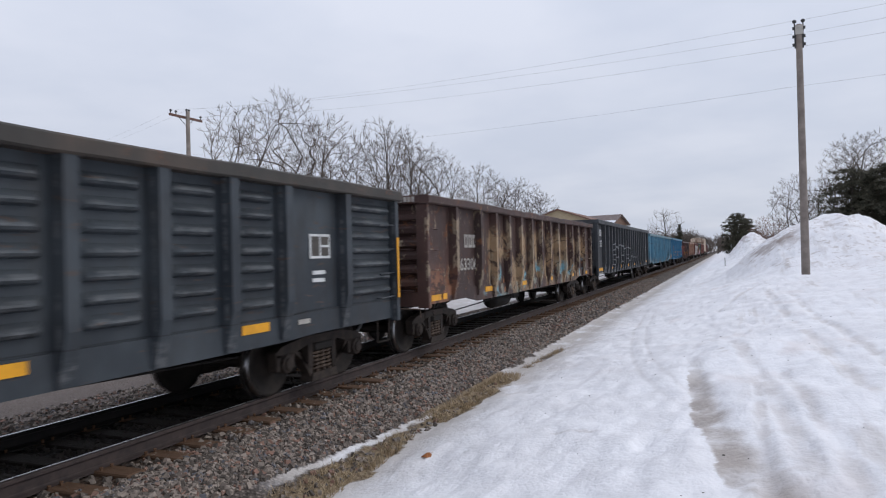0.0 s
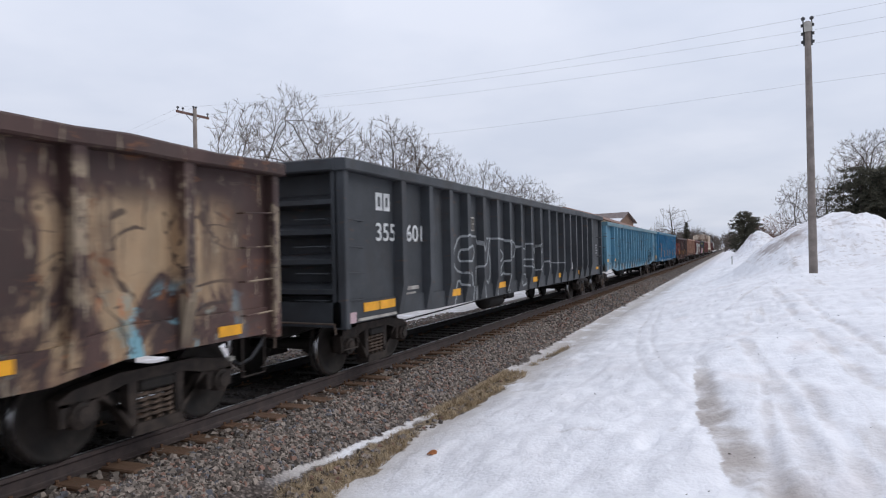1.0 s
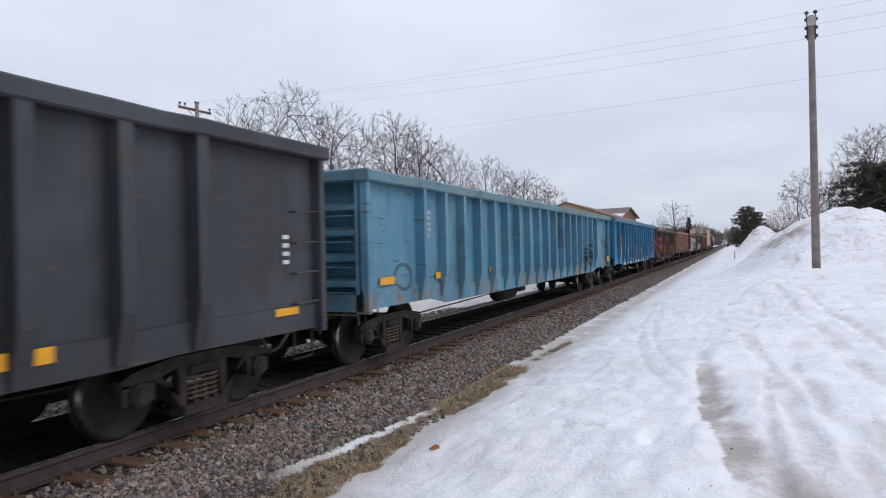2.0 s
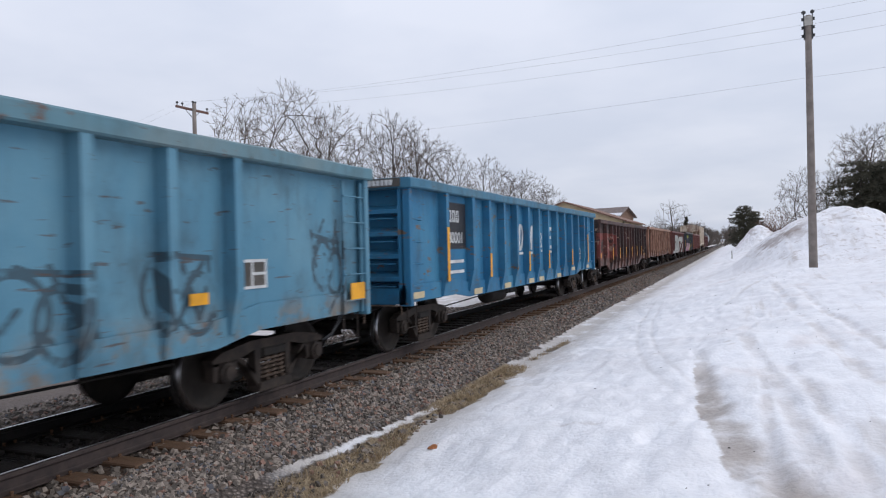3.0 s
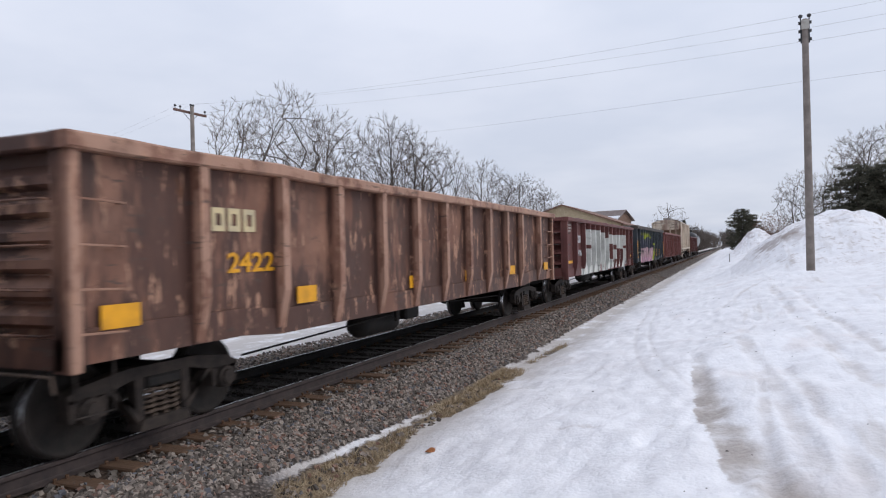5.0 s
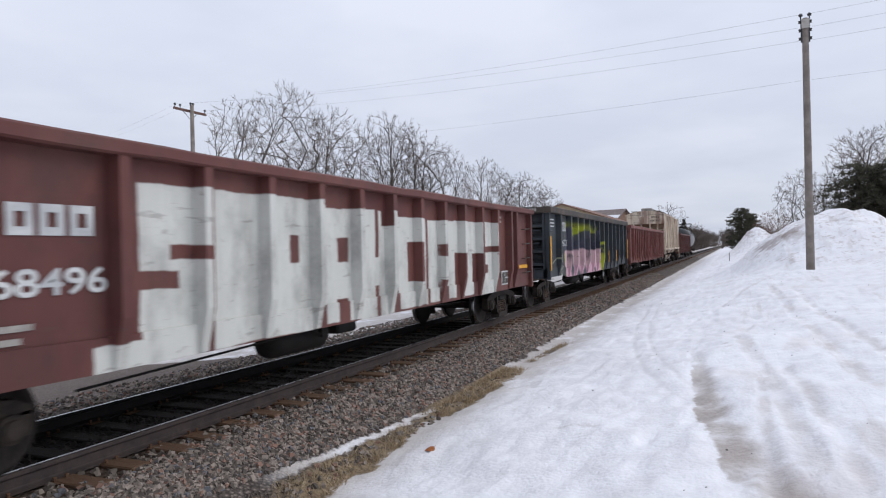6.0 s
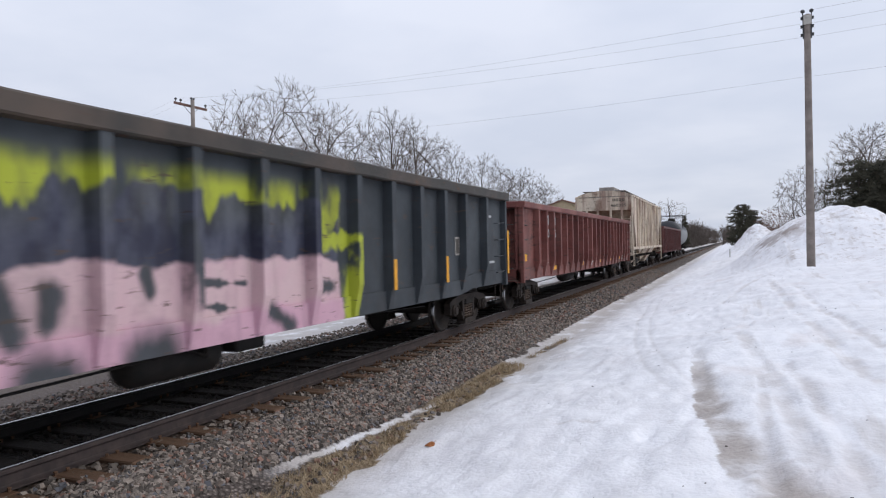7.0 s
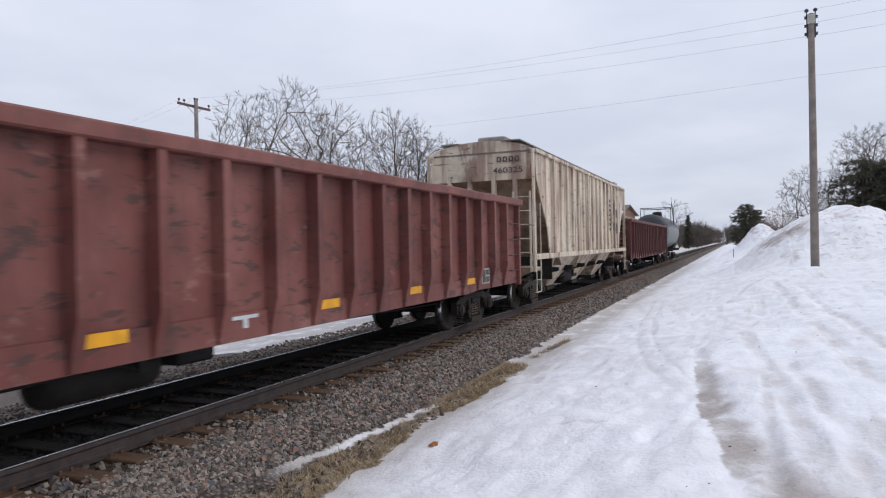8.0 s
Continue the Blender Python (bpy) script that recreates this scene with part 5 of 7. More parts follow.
M_RUST = paint("orange_rust_paint", (0.180, 0.083, 0.054), (0.290, 0.150, 0.102), 0.5, 0.3, extra=dark_fields, seed=27)
car, half, px, rx = make_gondola("gondola car of orange rust with dark brown remnants of paint", 105.8, 121.95, 2.83, M_RUST, [1.5] + run(2.85, 1.25, 9) + [14.6], 0.16, 1.42, 0.86, 0.92, 0.14, end_style="pressed", bent=0.006)
lettering("number", "2422", 0.30, YELLOW, car, -half + 1.97, 1.62, px - 0.025, 0.8, 0, 0.006)
mark_blocks(car, px - 0.03, -half + 1.75, 2.06, 0.25, (0.2, 0.2, 0.2), CREAM, "faded yellow lettering block")
for d in (0.35, 3.2, 6.4, 9.0, 12.0, 15.3):
    plate("reflector", car, px, -half + d, -half + d + 0.42, 1.19, 1.40, YELLOW, "yellow reflective sheet")


# the red car with white block letters sprayed on
def white_blocks(g, col):
    x, y, z = g.xyz()
    soft = g.math("MULTIPLY", g.math("SUBTRACT", g.noise(2.0, None, 4), 0.5), 0.09)
    yy, zz = g.math("ADD", y, soft), g.math("ADD", z, soft)
    def blk(a, b, c, d):
        return g.math("MULTIPLY", g.between(yy, a, b, 0.012), g.between(zz, c, d, 0.012))
    white = g.any([blk(-4.92, -4.12, 0.80, 2.48), blk(-5.44, -4.9, 0.80, 1.04), blk(-3.98, -2.05, 0.82, 2.48), blk(-2.06, -1.84, 1.1, 2.42), blk(-1.85, -1.0, 0.84, 2.40), blk(-1.02, 0.06, 0.80, 2.42), blk(0.34, 1.44, 0.84, 2.34), blk(1.54, 2.84, 0.86, 2.34), blk(2.8, 4.08, 0.86, 2.36), blk(4.2, 5.12, 0.80, 2.39)])
    gaps = g.any([blk(-4.55, -4.05, 1.76, 1.90), blk(-5.0, -4.43, 1.48, 1.66), blk(-3.05, -2.86, 1.63, 1.91), blk(-2.60, -2.41, 1.68, 2.02), blk(-1.52, -1.23, 1.65, 1.99), blk(-1.54, -1.23, 0.80, 1.16), blk(-0.42, -0.31, 1.71, 2.5), blk(-0.45, -0.34, 0.75, 1.27), blk(-0.22, -0.08, 2.18, 2.5), blk(0.69, 1.05, 1.27, 1.94), blk(1.97, 2.45, 1.68, 1.90), blk(1.97, 2.42, 0.75, 1.25), blk(2.80, 3.12, 0.75, 1.73), blk(3.78, 4.15, 0.75, 1.71), blk(4.5, 5.35, 1.72, 1.86), blk(4.1, 4.8, 1.28, 1.46)])
    m = g.math("MULTIPLY", white, g.math("SUBTRACT", 1.0, gaps))
    m = g.math("MULTIPLY", m, g.step(g.noise(3, None, 6, 0.7), 0.25, 0.36))
    return g.mix(m, col, g.mix(g.noise(2), (0.56, 0.565, 0.525), (0.70, 0.70, 0.655)))


M_RED = paint("brick_red_paint", (0.120, 0.042, 0.038), (0.165, 0.063, 0.053), 0.18, 0.25, extra=white_blocks, seed=31, scuffs=0.35)
car, half, px, rx = make_gondola("brick-red gondola car with large white sprayed block shapes", 123.85, 139.98, 2.81, M_RED, [1.45] + run(2.87, 1.035, 12) + [14.7], 0.15, 1.25, 0.81, 0.82, 0.13, iron=DARKPRINT)
lettering("number", "68496", 0.30, WHITE, car, -half + 1.74, 1.51, px - 0.025, 1.03, 0, 0.005)
mark_blocks(car, px - 0.03, -half + 1.90, 1.98, 0.25, (0.22, 0.22, 0.22), WHITE, "white lettering block")
bars(car, px - 0.03, -half + 0.55, 2.55, [(0.6, 0.04), (0.6, 0.04), (0.5, 0.04)], GREYWHITE)
bars(car, px - 0.03, -half + 1.6, 1.25, [(0.5, 0.05), (0.4, 0.05), (0.45, 0.05)], GREYWHITE)
for d, w in ((0.26, 0.83), (15.09, 0.8)):
    plate("reflector", car, px, -half + d, -half + d + w, 1.28, 1.37, YELLOW, "yellow reflective stripe")
placard(car, px - 0.005, -half + 13.71, 0.94, 0.49, 0.33)
bars(car, px - 0.03, half - 2.9, 2.5, [(0.6, 0.05), (0.6, 0.05)], GREYWHITE)


# the second slate car, with bright spray paint
def bright_graffiti(g, col):
    x, y, z = g.xyz()
    wob = g.math("MULTIPLY", g.math("SUBTRACT", g.noise(1.1, g.vec(1, 1, 1, 4), 4), 0.5), 1.3)
    rag = g.math("MULTIPLY", g.math("SUBTRACT", g.noise(2.6, g.vec(1, 1.5, 0.55, 2), 5, 0.65), 0.5), 0.55)
    length = g.between(g.math("ADD", y, g.math("MULTIPLY", wob, 0.4)), -5.6, 0.85, 0.04)
    zn = g.math("ADD", z, g.math("MULTIPLY", wob, 0.35))
    # lime mist along the top, navy peaks over it, a pink foot, and a lime tail at the end
    tall = g.math("ADD", 1.42, g.math("MULTIPLY", g.noise(1.7, g.vec(0, 1, 0.10, 7), 4, 0.55), 1.72))
    mist = g.math("MULTIPLY", g.step(z, 1.85, 2.25), g.math("SUBTRACT", 1.0, g.step(z, 2.44, 2.70)))
    mist = g.math("MULTIPLY", g.math("MULTIPLY", mist, length), g.step(g.noise(1.3, g.vec(1, 1.5, 0.5, 9), 4), 0.38, 0.56))
    lime_paint = g.mix(g.noise(2.5), (0.30, 0.35, 0.03), (0.47, 0.51, 0.05))
    col = g.mix(mist, col, lime_paint)
    navy = g.math("MULTIPLY", length, g.math("MULTIPLY", g.step(zn, 1.47, 1.53), g.math("SUBTRACT", 1.0, g.step(g.math("SUBTRACT", z, tall), -0.04, 0.05))))
    navy = g.math("MULTIPLY", navy, g.math("SUBTRACT", 1.0, g.step(z, 2.40, 2.52)))
    pink = g.math("MULTIPLY", length, g.between(zn, 0.6, 1.68, 0.04))
    col = g.mix(g.math("MULTIPLY", navy, 0.95), col, g.mix(g.step(g.noise(2.2, g.vec(1, 1.4, 0.7, 5), 4), 0.35, 0.65), (0.026, 0.028, 0.052), (0.085, 0.09, 0.125)))
    tail = [g.stroke(p, q, r, u, w, rag) for p, q, r, u, w in ((0.32, 2.55, 0.48, 1.90, 0.06), (0.48, 1.90, 1.28, 1.92, 0.07), (1.28, 1.92, 1.16, 1.40, 0.11), (1.14, 1.40, 1.05, 0.95, 0.17), (-5.55, 1.5, -5.5, 0.8, 0.09))]
    col = g.mix(g.any(tail), col, lime_paint)
    col = g.mix(pink, col, g.mix(g.noise(1.8, g.vec(1, 1, 1, 3)), (0.60, 0.36, 0.42), (0.64, 0.50, 0.48)))
    low = g.math("MULTIPLY", pink, g.math("SUBTRACT", 1.0, g.step(zn, 1.05, 1.18)))
    col = g.mix(g.math("MULTIPLY", low, 0.75), col, (0.60, 0.34, 0.44))
    # slate left open between the shapes
    gaps = [g.stroke(p, q, r, u, w * 1.1, g.math("MULTIPLY", rag, 0.5)) for p, q, r, u, w in (
        (-3.50, 1.47, -3.51, 1.26, 0.10), (-2.55, 1.58, -2.50, 1.42, 0.06), (-2.08, 2.04, -1.98, 1.30, 0.06), (-1.98, 1.60, -1.95, 1.28, 0.07), (-1.77, 1.46, -1.15, 1.42, 0.025),
        (-1.78, 1.21, -1.34, 1.17, 0.02), (-0.76, 1.10, -0.36, 0.86, 0.10), (0.28, 1.30, 0.60, 1.28, 0.07), (-4.6, 1.5, -4.55, 1.25, 0.09), (-5.2, 1.5, -5.1, 1.2, 0.08), (-3.62, 0.74, -3.50, 0.74, 0.24), (-2.56, 0.80, -2.42, 0.80, 0.25), (-4.85, 1.30, -4.55, 1.05, 0.22), (-3.95, 1.50, -3.85, 1.20, 0.12))]
    col = g.mix(g.any(gaps), col, g.mix(g.noise(3), (0.040, 0.044, 0.052), (0.085, 0.09, 0.10)))
    scrawl = g.any([g.ring(-6.4, 1.45, 0.3, 0.18, 0.025), g.stroke(-7.3, 1.3, -6.6, 1.5, 0.025), g.stroke(-6.6, 1.5, -6.2, 1.1, 0.02), g.stroke(-6.5, 1.0, -5.9, 1.2, 0.02), g.ring(-6.2, 1.12, 0.16, 0.2, 0.02)])
    return g.mix(g.math("MULTIPLY", scrawl, 0.7), col, (0.40, 0.42, 0.30))


M_SLATE2 = paint("slate_blue_paint", (0.036, 0.043, 0.050), (0.060, 0.069, 0.078), 0.06, 0.25, extra=bright_graffiti, seed=36)
car, half, px, rx = make_gondola("slate-grey gondola car with pink, navy and lime spray paint", 141.9, 158.1, 3.0, M_SLATE2, [1.42] + run(2.9, 1.06, 11) + [14.75], 0.16, 1.35, 0.81, 0.9, 0.19, iron=M_SLATE, chord_mat=M_SLATE_TOP)
end_bars(car, half + 0.06, 0.3, [(2.87, 0.9, 0.09)], GREYWHITE)
lettering("number", "526720", 0.30, WHITE, car, -half + 1.80, 1.83, px - 0.025, 1.08, 0, 0.005)
mark_blocks(car, px - 0.03, -half + 2.18, 2.31, 0.29, (0.2, 0.2), WHITE, "white lettering block")
bars(car, px - 0.03, -half + 0.5, 2.62, [(0.55, 0.035), (0.55, 0.035), (0.55, 0.035)], WHITE)
for e in (-1, 1):
    plate("reflector", car, 1.575, e * (half - 0.02) - 0.055, e * (half - 0.02) + 0.055, 1.12, 2.12, YELLOW, "upright yellow stripe on the corner")
for d in (10.32, 12.44):
    plate("reflector", car, rx + 0.002, -half + d - 0.05, -half + d + 0.05, 1.12, 1.6, YELLOW, "upright yellow stripe on a rib")
bars(car, px - 0.03, half - 1.1, 2.5, [(0.1, 0.06), (0.3, 0.05)], WHITE)
bars(car, px - 0.03, half - 1.15, 1.38, [(0.5, 0.05)], WHITE)
bars(car, px - 0.03, half - 1.0, 1.12, [(0.25, 0.05)], WHITE)
placard(car, px - 0.03, half - 3.0, 1.6, 0.4, 0.36, GREYWHITE)


# the long red car
def mottled(g, col):
    """Knocked and rubbed red paint."""
    x, y, z = g.xyz()
    n = g.noise(2.3, g.vec(1, 1.1, 3.0, 4), 6, 0.68, 0.4)
    col = g.mix(g.math("MULTIPLY", g.step(n, 0.545, 0.60), g.math("SUBTRACT", 0.75, g.math("MULTIPLY", g.step(x, 1.45, 1.50), 0.5))), col, g.mix(g.noise(1.3), (0.045, 0.030, 0.028), (0.095, 0.050, 0.042)))
    m = g.noise(1.6, g.vec(1, 1, 1.6, 27), 6, 0.68, 0.4)
    return g.mix(g.math("MULTIPLY", g.step(m, 0.60, 0.68), 0.5), col, (0.33, 0.165, 0.14))


M_RED2 = paint("dusty_red_paint", (0.160, 0.050, 0.042), (0.235, 0.092, 0.077), 0.16, 0.45, seed=41, extra=mottled)
car, half, px, rx = make_gondola("long dusty red gondola car with close ribs", 159.48, 179.34, 2.89, M_RED2, run(1.5, 0.862, 21), 0.14, 2.0, 0.81, 0.85, 0.16, end_style="flat", iron=DARKPRINT)
end_bars(car, half - 0.33, 0.2, [(2.55, 0.62, 0.13), (2.32, 0.70, 0.16), (2.14, 0.7, 0.04), (2.06, 0.9, 0.04)], WHITE)
lettering("number", "650", 0.33, WHITE, car, -half + 2.58, 1.98, px - 0.025, 0.55, 0, 0.005)
lettering("number", "25", 0.33, WHITE, car, -half + 3.54, 1.98, px - 0.025, 0.42, 0, 0.005)
mark_blocks(car, px - 0.03, -half + 2.60, 2.35, 0.27, (0.22, 0.24), WHITE, "white lettering block")
mark_blocks(car, px - 0.03, -half + 3.52, 2.35, 0.27, (0.19, 0.19), WHITE, "white lettering block")
bars(car, px - 0.03, -half + 4.3, 1.75, [(0.3, 0.05), (0.3, 0.05), (0.4, 0.05)], GREYWHITE)
bars(car, px - 0.03, -half + 2.6, 1.42, [(0.4, 0.04), (0.01, 0.01), (0.4, 0.04)], GREYWHITE)
for d in (0.26, 3.41, 7.63, 11.13, 13.77, 16.39):
    plate("reflector", car, px if d > 1 else px - 0.03, -half + d, -half + d + 0.44, 1.34 if d < 1 else 1.0, 1.54 if d < 1 else 1.12, YELLOW, "yellow reflective stripe")
placard(car, px - 0.002, -half + 17.26, 0.96, 0.47, 0.33, GREYWHITE)
plate("stencil_bar", car, px, -half + 9.43, -half + 9.85, 1.04, 1.08, WHITE)
plate("stencil_bar", car, px, -half + 9.6, -half + 9.68, 0.94, 1.04, WHITE)


# the red car near the train's end
M_RED3 = paint("wine_red_paint", (0.105, 0.036, 0.033), (0.14, 0.05, 0.044), 0.15, 0.3, seed=45)
car, half, px, rx = make_gondola("wine-red gondola car near the end of the train", 199.0, 219.6, 2.98, M_RED3, run(1.2, 0.9, 21), 0.15, 1.8, 0.86, 0.9, 0.15)


# ---- covered hopper car ----
def hopper_stains(g, col):
    x, y, z = g.xyz()
    n = g.noise(1.0, g.vec(2.5, 2.6, 0.16, 6), 5, 0.62)
    col = g.mix(g.math("MULTIPLY", g.step(n, 0.45, 0.62), 0.85), col, (0.30, 0.195, 0.155))
    n2 = g.noise(0.8, g.vec(1.2, 1.1, 0.4, 12), 5, 0.65)
    return g.mix(g.math("MULTIPLY", g.step(n2, 0.58, 0.66), 0.7), col, (0.20, 0.095, 0.062))


M_CREAM = paint("stained_cream_paint", (0.68, 0.57, 0.44), (0.74, 0.65, 0.53), 0.12, 0.45, extra=hopper_stains, seed=50)
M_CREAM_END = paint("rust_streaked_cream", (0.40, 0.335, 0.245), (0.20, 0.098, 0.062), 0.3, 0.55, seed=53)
M_ROOF = paint("grey_hopper_roof", (0.24, 0.215, 0.195), (0.34, 0.31, 0.28), 0.3, 0.3, seed=54)


def make_hopper(y0, y1):
    half = (y1 - y0) / 2
    car = tagged(new("covered_hopper_car"), "cream covered hopper car streaked with rust and dirt", "freight car", group="cars of the freight train")
    top, sill, w = 4.32, 1.52, 1.50
    for s in (1, -1):
        bm = bmesh.new()
        a, b = sorted((s * w, s * (w - 0.03)))
        # the side sheet is cut away at its lower corners over the trucks
        prism(bm, [(-half + 1.75, sill), (half - 1.75, sill), (half - 1.55, 2.2), (half - 0.45, 3.5), (half - 0.2, top), (-half + 0.2, top), (-half + 0.45, 3.5), (-half + 1.55, 2.2)], "x", a, b)
        part("side_sheet", bm, M_CREAM, car)
        for i in range(15):
            y = -half + 2.25 + i * (2 * half - 4.5) / 14
            bm = bmesh.new()
            a, b = sorted((s * (w - 0.005), s * (w + 0.07)))
            box(bm, a, b, y - 0.055, y + 0.055, sill, top - 0.05, 0.01)
            part("side_post", bm, M_CREAM, car)
        bm = bmesh.new()
        a, b = sorted((s * (w - 0.08), s * (w + 0.08)))
        box(bm, a, b, -half + 0.05, half - 0.05, sill - 0.15, sill, 0.012)
        part("side_sill", bm, M_CREAM, car)
        bm = bmesh.new()
        box(bm, a, b, -half + 0.15, half - 0.15, top - 0.07, top + 0.03, 0.012)
        part("roof_rail", bm, M_CREAM, car)
    # arched roof
    bm = bmesh.new()
    arc = [(w * math.sin(th), top + 0.02 + 0.30 * (math.cos(th) - math.cos(1.2)) / (1 - math.cos(1.2))) for th in np.linspace(-1.2, 1.2, 13)]
    arc = [(x / math.sin(1.2), z) for x, z in arc]
    prism(bm, arc + [(w - 0.05, top - 0.05), (-w + 0.05, top - 0.05)], "y", -half + 0.2, half - 0.2)
    roof = part("roof", bm, M_ROOF, car)
    bm = bmesh.new()
    for s in (1, -1):
        a, b = sorted((s * 0.62, s * 1.15))
        box(bm, a, b, -half + 0.1, half - 0.1, top + 0.27, top + 0.30)
        for y in np.arange(-half + 0.6, half - 0.4, 1.3):
            box(bm, s * 0.88 - 0.03, s * 0.88 + 0.03, y - 0.03, y + 0.03, top + 0.05, top + 0.27)
    part("running_board", bm, M_ROOF, roof, "grated roof walkway")
    for i in range(5):
        y = -half + 2.2 + i * (2 * half - 4.4) / 4
        bm = bmesh.new()
        box(bm, -0.42, 0.42, y - 1.1, y + 1.1, top + 0.28, top + 0.58, 0.04)
        part("hatch_cover", bm, M_ROOF, roof)
    bm = bmesh.new()
    for y in (half - 0.25, half - 1.1):
        tube(bm, [(1.2, y, top + 0.1), (1.2, y, top + 0.30), (1.2, half - 0.25, top + 0.30)], 0.014, 5)
    part("roof_grab", bm, DARKPRINT, roof)
    # ends: slope sheet under an upright top panel, posts, ladders
    for e in (1, -1):
        bm = bmesh.new()
        prism(bm, [(e * (half - 0.21), 3.56), (e * (half - 0.25), 3.56), (e * (half - 3.3), 1.15), (e * (half - 3.26), 1.12)], "x", -w + 0.03, w - 0.03)
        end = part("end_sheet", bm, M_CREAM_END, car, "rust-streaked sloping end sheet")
        bm = bmesh.new()
        prism(bm, [(e * (half - 0.20), 3.55), (e * (half - 0.20), top), (e * (half - 0.24), top), (e * (half - 0.24), 3.55)], "x", -w, w)
        part("end_top_panel", bm, M_CREAM, end, "cream upright end panel")
        bm = bmesh.new()
        prism(bm, [(-w, top), (w, top)] + arc[::-1], "y", min(e * (half - 0.2), e * (half - 0.17)), max(e * (half - 0.2), e * (half - 0.17)))
        part("end_cap", bm, M_CREAM, end)
        for x in (-0.95, -0.35, 0.35, 0.95):
            bm = bmesh.new()
            box(bm, x - 0.05, x + 0.05, min(e * (half - 0.3), e * (half - 0.16)), max(e * (half - 0.3), e * (half - 0.16)), 1.1, 3.7)
            part("end_post", bm, M_CREAM, end)
        for s in (1, -1):
            bm = bmesh.new()
            a, b = sorted((s * (w - 0.02), s * (w + 0.05)))
            box(bm, a, b, min(e * half, e * (half - 0.1)), max(e * half, e * (half - 0.1)), 1.05, top, 0.01)
            part("corner_post", bm, M_CREAM, car)
            bm = bmesh.new()
            for x in (0.98, 1.44):
                box(bm, s * x - 0.025, s * x + 0.025, min(e * (half + 0.02), e * (half + 0.06)), max(e * (half + 0.02), e * (half + 0.06)), 1.05, 3.2)
            for z in np.arange(1.2, 3.2, 0.37):
                tube(bm, [(s * 0.98, e * (half + 0.07), z), (s * 1.44, e * (half + 0.07), z)], 0.012, 5)
            part("end_ladder", bm, M_CREAM, car)
        bm = bmesh.new()
        box(bm, -1.45, 1.45, min(e * half, e * (half - 0.9)), max(e * half, e * (half - 0.9)), 1.06, 1.16)
        prism(bm, [(-0.5, 0.68), (0.5, 0.68), (1.45, 1.06), (-1.45, 1.06)], "y", min(e * half, e * (half - 0.12)), max(e * half, e * (half - 0.12)))
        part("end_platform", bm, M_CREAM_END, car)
        bm = bmesh.new()
        for z in np.arange(0.5, 1.5, 0.33):
            tube(bm, [(w, e * (half - 0.1), z), (w + 0.05, e * (half - 0.1), z), (w + 0.05, e * (half - 0.55), z), (w, e * (half - 0.55), z)], 0.013, 5)
        for yy in (half - 0.1, half - 0.55):
            tube(bm, [(w + 0.05, e * yy, 0.5), (w + 0.05, e * yy, 2.9)], 0.018, 5)
        part("side_ladder", bm, M_CREAM, car)
    # three discharge bays
    span = (2 * half - 5.2) / 3
    for i in range(3):
        y = -half + 2.6 + span * (i + 0.5)
        bm = bmesh.new()
        verts = [bm.verts.new(p) for p in ((-1.45, y - span / 2, sill), (1.45, y - span / 2, sill), (1.45, y + span / 2, sill), (-1.45, y + span / 2, sill), (-0.75, y - 0.4, 0.42), (0.75, y - 0.4, 0.42), (0.75, y + 0.4, 0.42), (-0.75, y + 0.4, 0.42))]
        for f in ((3, 2, 1, 0), (4, 5, 6, 7), (0, 1, 5, 4), (1, 2, 6, 5), (2, 3, 7, 6), (3, 0, 4, 7)):
            bm.faces.new([verts[k] for k in f])
        bay = part("discharge_bay", bm, M_CREAM, car, "sloping discharge hopper")
        bm = bmesh.new()
        box(bm, -0.8, 0.8, y - 0.45, y + 0.45, 0.30, 0.425)
        part("outlet_gate", bm, BLACK_STEEL, bay)
    for s in (1, -1):
        bm = bmesh.new()
        box(bm, -1.35, 1.35, s * half - s * 2.55 - 0.03, s * half - s * 2.55 + 0.03, 0.72, 1.4)
        part("bolster_web", bm, BLACK_STEEL, car)
    # lettering on the end
    me_text = lettering("number", "460325", 0.21, DARKPRINT, car, 0, 0, 0, 0.84, 0, 0.002)
    me_text.matrix_basis = Matrix(((0, 1, 0, 0.35), (-1, 0, 0, -half + 0.158), (0, 0, 1, 3.74), (0, 0, 0, 1)))
    bm = bmesh.new()
    for k in range(4):
        x = 0.47 + k * 0.17
        for x0, x1, z0, z1 in ((x, x + 0.03, 4.04, 4.18), (x + 0.09, x + 0.12, 4.04, 4.18), (x + 0.03, x + 0.09, 4.15, 4.18), (x + 0.03, x + 0.09, 4.04, 4.07)):
            box(bm, x0, x1, -half + 0.155, -half + 0.165, z0, z1)
    part("company_mark", bm, DARKPRINT, car, "dark lettering blocks")
    for k in range(7):
        plate("stencil_bar", car, w + 0.006, half - 4.3, half - 4.0, 2.3 + k * 0.2, 2.42 + k * 0.2, DARKPRINT)
    for k, (d, z, h) in enumerate(((3.3, 3.0, 0.5), (2.7, 2.9, 0.35), (3.3, 2.3, 0.35), (2.6, 2.2, 0.45))):
        plate("stencil_bar", car, w + 0.006, half - d, half - d + 0.45, z, z + h, DARKPRINT)
    underframe(car, half, 1.06)
    sets = make_truck(car, -half + 1.5) + make_truck(car, half - 1.5)
    MOVING.append((car, (y0 + y1) / 2, sets))


make_hopper(180.68, 197.05)


